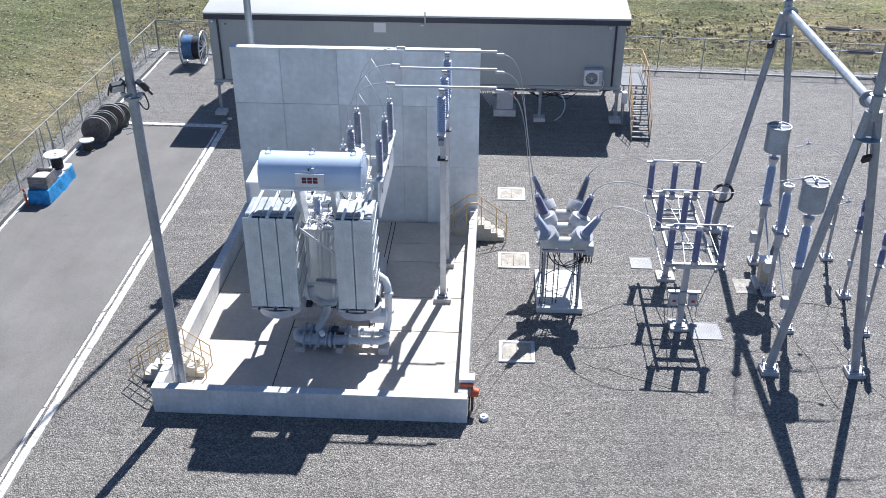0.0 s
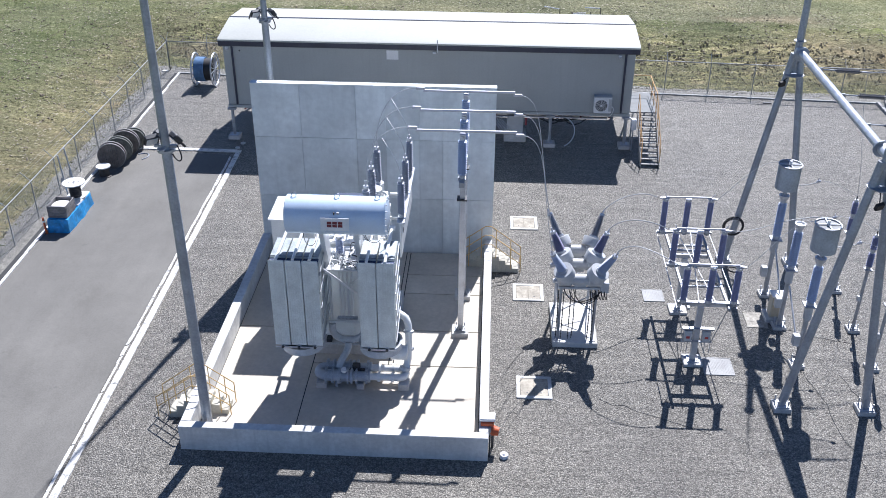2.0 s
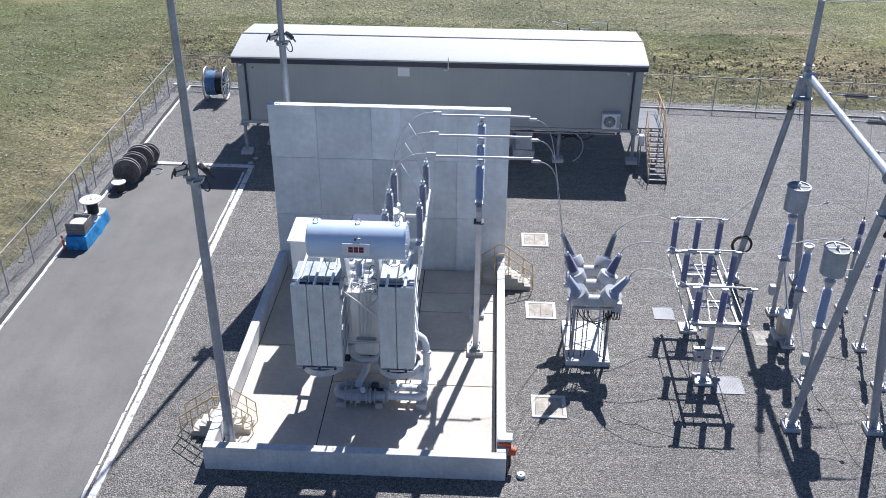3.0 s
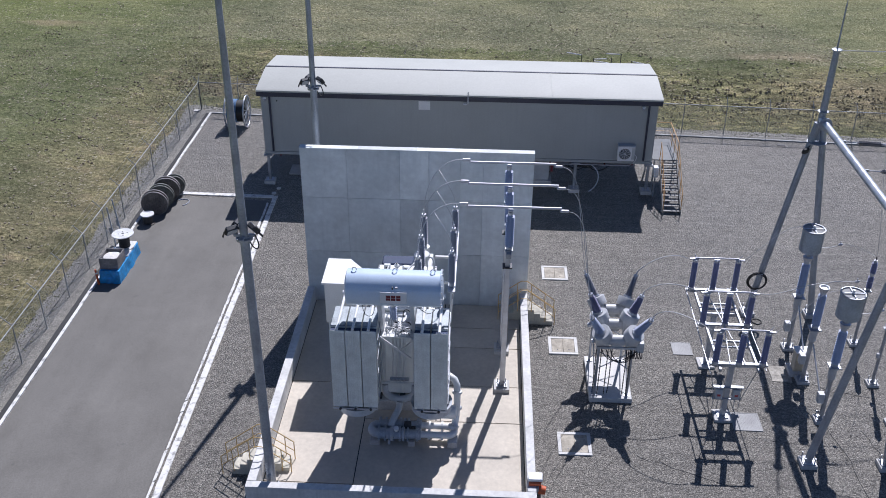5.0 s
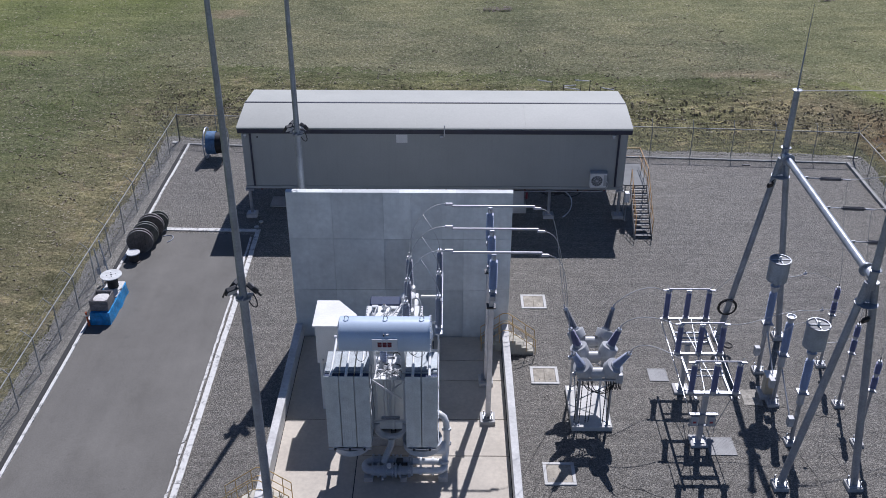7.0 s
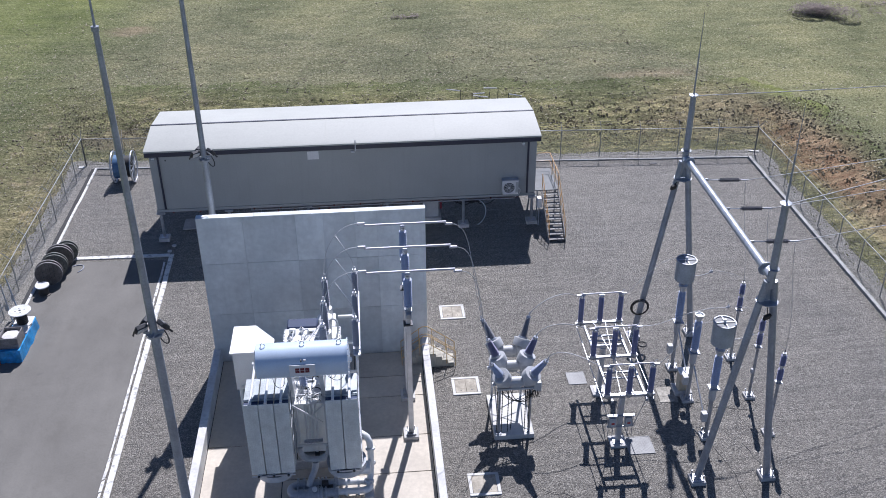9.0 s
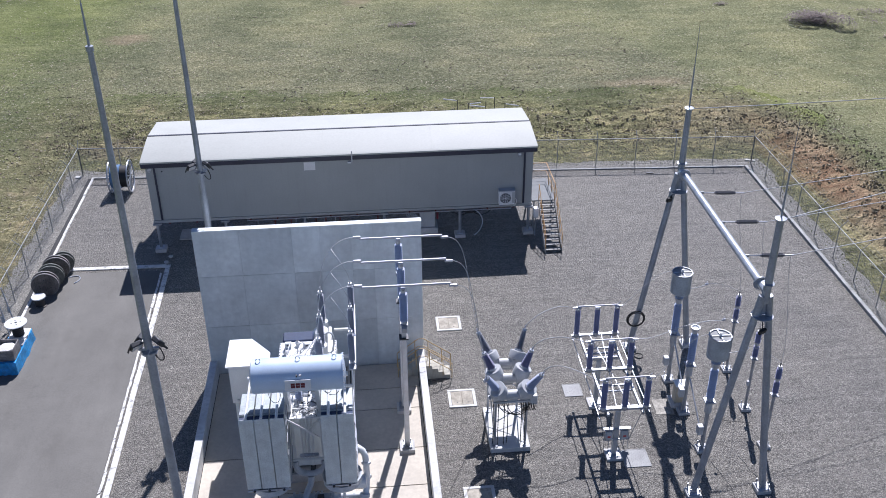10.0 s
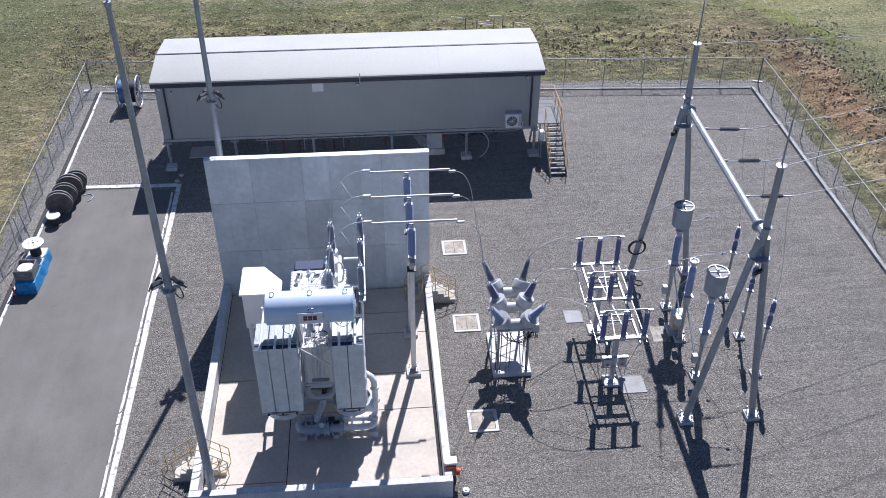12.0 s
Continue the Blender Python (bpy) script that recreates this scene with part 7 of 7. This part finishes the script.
def build_tarp_pile():
    X0, X1, Y0, Y1, H = -9.75, -8.86, 13.3, 16.0, 0.62
    t = thing("tarpaulin_stack", "stacked goods wrapped in a creased bright blue tarpaulin", "covered stack", (-9.35, 14.8, 0))
    random.seed(3)
    n, m = 64, 12
    loop = []
    for k in range(n):
        f = k / n * 4
        i, u = int(f), f - int(f)
        c = [(X0, Y0), (X1, Y0), (X1, Y1), (X0, Y1)]
        a, b = Vector(c[i]), Vector(c[(i + 1) % 4])
        loop.append(a.lerp(b, u))
    mid = Vector(((X0 + X1) / 2, (Y0 + Y1) / 2))
    g = Geo()
    for j in range(m + 1):
        z = H * j / m
        for k, p in enumerate(loop):
            d = (p - mid).normalized()
            o = 0.09 * noise.noise(Vector((p.x * 3, p.y * 3, z * 1.5))) + 0.05 * noise.noise(Vector((p.x * 8, p.y * 8, z * 3))) + 0.06 * (1 - j / m)
            g.v.append((p.x + d.x * o, p.y + d.y * o, z + (0.05 * noise.noise(Vector((p.x * 2, p.y * 2, 7))) if j == m else 0)))
    for j in range(m):
        g.f += [(j * n + k, j * n + (k + 1) % n, (j + 1) * n + (k + 1) % n, (j + 1) * n + k) for k in range(n)]
    g.v.append((mid.x, mid.y, H - 0.02))
    g.f += [(m * n + k, m * n + (k + 1) % n, len(g.v) - 1) for k in range(n)]
    part("tarpaulin", g, BLUE, t)
    part("timber_top", Geo().box(X0 + 0.03, X1 - 0.03, 14.6, Y1 - 0.02, H - 0.05, H + 0.07, 0.02), SACK, t, "pale board on top")
    mk = thing("marker_post", "orange plastic marker post leaning by the stack", "marker post", (-9.82, 13.1, 0))
    part("shaft", Geo().tube((-9.82, 13.15, 0), (-9.84, 13.12, 0.8), 0.05, 0.045, 10), ORANGE, mk)
    part("reflector_band", Geo().tube((-9.834, 13.129, 0.58), (-9.837, 13.126, 0.66), 0.055, None, 10), WHITE, mk)
    # open crate with a pale sack in it
    c = thing("timber_crate", "weathered open timber crate holding a pale sack", "crate", (-9.4, 13.95, H))
    z0, z1, x0, x1, y0, y1 = H + 0.02, H + 0.52, -9.75, -8.91, 13.45, 14.4
    part("crate_base", Geo().box(x0, x1, y0, y1, z0, z0 + 0.05), TIMBER, c)
    for k in range(3):
        za = z0 + 0.06 + k * 0.165
        for a in ((x0, x1, y0, y0 + 0.04), (x0, x1, y1 - 0.04, y1), (x0, x0 + 0.04, y0 + 0.045, y1 - 0.045), (x1 - 0.04, x1, y0 + 0.045, y1 - 0.045)):
            part("crate_board", Geo().box(*a, za, za + 0.155, 0.008), TIMBER, c)
    sack = Geo().lathe([(0.27, 0), (0.35, 0.15), (0.385, 0.6), (0.36, 0.9), (0.14, 1.0)], (-9.35, 13.97, z0 + 0.05), (-9.35, 13.97, z0 + 0.46), 14)
    sack.v = [(a + 0.05 * noise.noise(Vector((a * 5, b * 5, q * 5))), b + 0.05 * noise.noise(Vector((a * 5, b * 5, q * 5 + 9))), q) for a, b, q in sack.v]
    solid("sack", sack, SACK, "pale filled sack inside the crate", "sack")
    # upright spool
    s = thing("upright_spool", "black cable spool standing upright with a white flange", "cable spool", (-9.27, 15.4, H + 0.07))
    x, y = -9.27, 15.4
    part("lower_flange", Geo().tube((x, y, H + 0.07), (x, y, H + 0.11), 0.42, None, 26), DRUMPALE, s)
    part("winding", Geo().lathe([(0.23, 0)] + [(0.24 if k % 2 else 0.26, 0.05 + 0.9 * k / 12) for k in range(13)] + [(0.23, 1)], (x, y, H + 0.11), (x, y, H + 0.75), 20), DARK, s)
    top = part("upper_flange", Geo().tube((x, y, H + 0.75), (x, y, H + 0.79), 0.5, None, 28), DRUMPALE, s, "white round flange")
    part("centre_hole", Geo().tube((x, y, H + 0.785), (x, y, H + 0.795), 0.06, None, 12), DARKSTEEL, top)
    for k in range(4):
        a = k * math.pi / 2 + 0.4
        part("flange_bolt", Geo().tube((x + 0.2 * math.cos(a), y + 0.2 * math.sin(a), H + 0.785), (x + 0.2 * math.cos(a), y + 0.2 * math.sin(a), H + 0.8), 0.03, None, 6), DARKSTEEL, top)


build_tarp_pile()
for x, y, lean in ((-10.15, 16.45, -0.12), (-10.1, 17.25, -0.2)):
    p = thing("steel_stake", "dark grey steel stake leaning beside the fence", "stake", (x, y, 0), "steel stakes")
    part("shaft", Geo().tube((x, y, -0.1), (x + lean, y, 2.15), 0.032, None, 6), GALVP, p)
    part("cap", Geo().tube((x + lean, y, 2.15), (x + lean * 1.01, y, 2.2), 0.04, None, 6), GALVP, p)
    part("tag", Geo().box(x - 0.2, x - 0.06, y - 0.01, y + 0.01, 0.75, 1.1, 0.004), GALV, p, "small grey tag plate")
hose = Geo().sweep(bezier((-8.6, 21.5, 0.03), (-8.0, 21.9, 0.03), (-7.8, 21.2, 0.03), (-8.2, 20.9, 0.03)), 0.03, 6)
solid("cable_offcut", hose, GALVB, "pale cable offcut curling on the asphalt", "cable")


def build_blue_reel():
    x, y, r, w = -7.75, 31.6, 0.95, 1.15
    d = thing("steel_cable_reel", "large steel cable reel wound with blue cable", "cable reel", (x, y, 0), "")
    o = Vector((x, y, r + 0.05))
    for e in (-1, 1):
        p = o + Vector((e * w / 2, 0, 0))
        rim = part("wheel_rim", Geo().sweep([p + Vector((0, r * math.cos(a * math.pi / 16), r * math.sin(a * math.pi / 16))) for a in range(33)], 0.045, 8), GALVB, d, "galvanised reel rim")
        for k in range(14):
            a = k * math.pi / 7
            part("spoke", Geo().tube(p, p + Vector((0, r * math.cos(a), r * math.sin(a))), 0.025, None, 6), GALVB, rim)
    part("blue_winding", Geo().tube(o - Vector((w / 2 - 0.05, 0, 0)), o + Vector((0.05, 0, 0)), 0.72, None, 26), REELBLUE, d, "blue wrapped cable")
    part("black_winding", Geo().tube(o + Vector((0.05, 0, 0)), o + Vector((w / 2 - 0.05, 0, 0)), 0.66, None, 26), DARK, d, "black cable")
    for e in (-1, 1):
        part("chock", Geo().box(x + e * w / 2 - 0.1, x + e * w / 2 + 0.1, y - 0.4, y + 0.4, 0, 0.07, 0.01), TIMBER, d)


build_blue_reel()


# ---- far scrub, grass and stones outside the fence ----
def scrub(x, y, rx, ry, h, seed, turn=0.0, dense=800):
    """A low thicket: many small leaves and twigs on a few humps."""
    random.seed(seed)
    g = Geo()
    ct, st = math.cos(turn), math.sin(turn)
    humps = [(random.uniform(-0.75, 0.75), random.uniform(-0.6, 0.6), random.uniform(0.3, 0.55), random.uniform(0.5, 1.0)) for k in range(9)]
    made = 0
    while made < int(dense * rx * ry) + dense // 8:
        u, v, r, top = random.choice(humps)
        a, q = random.uniform(0, 2 * math.pi), math.sqrt(random.random())
        uu, vv = (u + r * q * math.cos(a)) * rx, (v + r * q * math.sin(a)) * ry
        px, py = x + uu * ct - vv * st, y + uu * st + vv * ct
        z = ground_height(px, py) + h * top * math.sqrt(max(0.0, 1 - q * q)) * random.uniform(0.5, 1.0)
        s = random.uniform(0.05, 0.13)
        b, e = random.uniform(0, 2 * math.pi), random.uniform(-0.25, 0.35)
        d = Vector((math.cos(b) * s, math.sin(b) * s, e * s))
        w = Vector((-math.sin(b), math.cos(b), random.uniform(-0.4, 0.4))) * s * 0.5
        c = Vector((px, py, z))
        g.add([c - d, c + w, c + d, c - w], [(0, 1, 2, 3)])
        made += 1
    solid("scrub_patch", g, BUSH, "low grey-brown scrub growing in the paddock", "scrub", "scrub patches", "stuff")


scrub(48.1, 56.3, 3.0, 1.6, 1.55, 1, -0.45, 650)
scrub(52.6, 52.4, 1.2, 0.8, 0.5, 2, -0.35)
scrub(41.0, 63.8, 0.8, 0.45, 0.3, 3, 0.0, 220)
scrub(10.9, 60.4, 1.5, 0.9, 0.3, 4, 0.0, 150)
scrub(-23.0, 73.0, 3.6, 2.4, 0.28, 5, 0.4, 45)
scrub(53.3, 58.0, 1.5, 3.2, 0.28, 6, 0.0, 60)


def field(name, count, material, label, category, size, seed, keep, kind_shape):
    random.seed(seed)
    g = Geo()
    made = 0
    while made < count:
        x, y = random.uniform(-45, 62), random.uniform(-12, 92)
        away = max(x - 33.2, -12.2 - x, y - 35.2)
        if away < (1.3 if kind_shape == "clod" else 0.2):
            continue
        if random.random() > math.exp(-away / (28.0 if kind_shape == "tuft" else 22.0 if kind_shape == "fleck" else 14.0)):
            continue
        if noise.noise(Vector((x * 0.22, y * 0.22, seed))) + 0.5 * noise.noise(Vector((x * 0.9, y * 0.9, seed))) < keep:
            continue
        if kind_shape == "tuft" and x > -6 and math.hypot(max(x - 33.2, 0) / 6.6, max(y - BACK(x) - 1.3, 0) / 11.5) < 0.95 and random.random() < 0.7:
            continue
        if kind_shape == "clod" and x > 38.0 - 0.3 * max(y - 33.0, 0.0) and random.random() < 0.75:
            continue
        z = ground_height(x, y)
        s = size * random.uniform(0.4, 1.3) ** 1.5
        a = random.uniform(0, 6.28)
        c, q = math.cos(a) * s, math.sin(a) * s
        k = len(g.v)
        if kind_shape == "fleck":
            c, q = s * math.cos(a * 0.12), s * math.sin(a * 0.12)
            z += 0.03
            g.v += [(x - c, y - q, z), (x + q * 0.3, y - c * 0.3, z), (x + c, y + q, z + 0.02), (x - q * 0.3, y + c * 0.3, z + 0.015)]
            g.f.append((k, k + 1, k + 2, k + 3))
        elif kind_shape == "tuft":
            h = s * random.uniform(0.08, 0.38)
            g.v += [(x - c, y - q, z - 0.03), (x + q * 1.1, y - c * 1.1, z - 0.03), (x + c * 0.8, y + q * 0.8, z - 0.03), (x - q * 0.9, y + c * 1.2, z - 0.03), (x + c * 0.25, y + q * 0.2, z + h)]
            g.f += [(k, k + 1, k + 4), (k + 1, k + 2, k + 4), (k + 2, k + 3, k + 4), (k + 3, k, k + 4)]
        else:
            h = s * random.uniform(0.3, 0.6)
            g.v += [(x - c, y - q, z - 0.03), (x + q * 0.8, y - c * 0.8, z - 0.03), (x + c, y + q, z - 0.03), (x - q * 0.7, y + c * 0.9, z - 0.03)]
            g.v += [(x - c * 0.6, y - q * 0.6, z + h * 0.8), (x + q * 0.5, y - c * 0.5, z + h), (x + c * 0.6, y + q * 0.5, z + h * 0.7), (x - q * 0.4, y + c * 0.6, z + h * 0.9)]
            g.f += [(k, k + 1, k + 5, k + 4), (k + 1, k + 2, k + 6, k + 5), (k + 2, k + 3, k + 7, k + 6), (k + 3, k, k + 4, k + 7), (k + 4, k + 5, k + 6, k + 7)]
        made += 1
    solid(name, g, material, label, category, kind="stuff")


field("grass_tufts", 60000, GRASS, "uneven tufts of green and straw coloured grass", "grass", 0.10, 31, -0.3, "tuft")
field("earth_clods", 11000, CLOD, "scattered clods of dry brown earth", "earth", 0.085, 32, -0.9, "clod")
field("straw_flecks", 16000, FLECK, "pale flecks of dead straw lying over the grass", "straw", 0.075, 34, -0.1, "fleck")
field("loose_stones", 6000, ROCK, "scattered pale stones in the paddock", "stones", 0.06, 33, -0.4, "clod")


def margin(name, count, material, label, category, lo, hi, size, seed, east_only=False):
    """Small lumps strewn in a band along the fence; lo and hi are metres out from the apron's edge."""
    random.seed(seed)
    g = Geo()
    made = 0
    while made < count:
        x, y = random.uniform(-14, 42), random.uniform(-10, 45)
        if east_only and not ((x > 12 and y > 4) or (x > -16 and y > 33.5)):
            continue
        away = max(x - 32.75, -11.7 - x, y - BACK(x) - 1.15)
        u = random.gauss((lo + hi) / 2, (hi - lo) / 3)
        if abs(away - u) > 0.25 or not lo < away < hi:
            continue
        z = max(ground_height(x, y), -0.012 if away < 0 else -1.0)
        s = size * random.uniform(0.4, 1.4) ** 1.6
        a = random.uniform(0, 6.28)
        c, q = math.cos(a) * s, math.sin(a) * s
        h = s * random.uniform(0.35, 0.85)
        k = len(g.v)
        g.v += [(x - c, y - q, z - 0.03), (x + q * 0.8, y - c * 0.8, z - 0.03), (x + c, y + q, z - 0.03), (x - q * 0.7, y + c * 0.9, z - 0.03), (x + c * 0.4, y + q * 0.3, z + h), (x - c * 0.3, y - q * 0.2, z + h * 0.8)]
        g.f += [(k, k + 1, k + 4, k + 5), (k + 1, k + 2, k + 4), (k + 2, k + 3, k + 4), (k + 3, k, k + 5), (k + 3, k + 5, k + 4)]
        made += 1
    solid(name, g, material, label, category, kind="stuff")


margin("gravel_spill", 9000, SPILL, "gravel spilt over the grass along the fence", "gravel", -0.5, 1.2, 0.045, 41)
margin("edge_tufts", 4500, TUFT, "low grass tufts growing into the gravel edge", "grass", -0.7, 0.6, 0.045, 42)
margin("bank_clods", 15000, BANKEARTH, "lumpy earth clods on the cut bank", "earth", 0.9, 7.4, 0.075, 43, True)


def build_field_frames():
    """Slender dark posts with pale cross bars standing by the back fence."""
    for x, z, bars in ((13.0, 4.85, ((12.1, 4.97, 12.95, 4.84),)),
                       (13.7, 4.66, ((13.76, 4.6, 14.46, 4.64), (13.76, 4.49, 14.68, 4.36))),
                       (14.76, 4.7, ()),
                       (15.3, 4.95, ((14.4, 4.96, 15.24, 4.92),)),
                       (15.95, 4.55, ((16.0, 4.5, 16.8, 4.34),))):
        f = thing("cross_bar_post", "slender dark steel post with pale cross bars behind the building", "post", (x, 32.2, 0), "cross-bar posts")
        part("shaft", Geo().tube((x, 32.2, -0.1), (x, 32.2, z), 0.022, None, 6), DARKSTEEL, f)
        part("foot", Geo().box(x - 0.1, x + 0.1, 32.1, 32.3, 0.0, 0.03), GALV, f)
        for x0, z0, x1, z1 in bars:
            part("cross_bar", Geo().tube((x0, 32.17, z0), (x1, 32.17, z1), 0.03, None, 6), WHITE, f, "pale cross bar")


build_field_frames()


# ---- pieces of the fire wall and the bund floor ----
def pieces(name, parent, material, cells, make):
    cache = {}
    for cell in cells:
        key, at, geo = make(cell)
        if key not in cache:
            cache[key] = geo().mesh(name, material)
        ob = new(name, cache[key])
        ob.parent = parent
        ob.location = Vector(at) - parent.location


def panel_cells():
    xs = [FW_X0, 1.84, 4.0, 5.16, 6.46, 7.38, FW_X1]
    zs = [0.1, 2.66, 5.22, FW_Z]
    return [(a, b, c, d) for a, b in zip(xs, xs[1:]) for c, d in zip(zs, zs[1:])]


pieces("panel", fire_wall, CONCRETE, panel_cells(), lambda c: (tuple(round(v, 2) for v in (c[1] - c[0], c[3] - c[2])), (c[0], FW_Y0, c[2]),
       lambda: Geo().box(0.007, c[1] - c[0] - 0.007, 0, 0.0315, 0.006, c[3] - c[2] - 0.006, 0.004)))
pieces("coping", fire_wall, CONCRETE, [(FW_X0 + i * 2.3675,) for i in range(4)], lambda c: ("cap", (c[0], FW_Y0 - 0.012, FW_Z - 0.008), lambda: Geo().box(0.002, 2.3655, 0, FW_Y1 - FW_Y0 + 0.024, 0, 0.03, 0.006)))

floor_base = bpy.data.objects["bund_floor_base"]


def slab_cells():
    out = []
    for x0, x1, ys in ((0.25, 3.3, (0.32, 1.04, 6.5, 12.18)), (3.3, 9.11, (0.32, 4.42)), (3.3, 5.92, (4.42, 9.6, 12.18)), (5.92, 6.08, (4.42, 8.3, 12.18)), (6.08, 9.11, (4.42, 6.53, 9.03, 10.42, 12.18))):
        out += [(x0, x1, a, b) for a, b in zip(ys, ys[1:])]
    return out


pieces("floor_slab", floor_base, SLABCON, slab_cells(), lambda c: (tuple(round(v, 2) for v in (c[1] - c[0], c[3] - c[2])), (c[0], c[2], Z_SLAB - 0.05),
       lambda: Geo().box(0.019, c[1] - c[0] - 0.019, 0.019, c[3] - c[2] - 0.019, 0, 0.05, 0.004)))
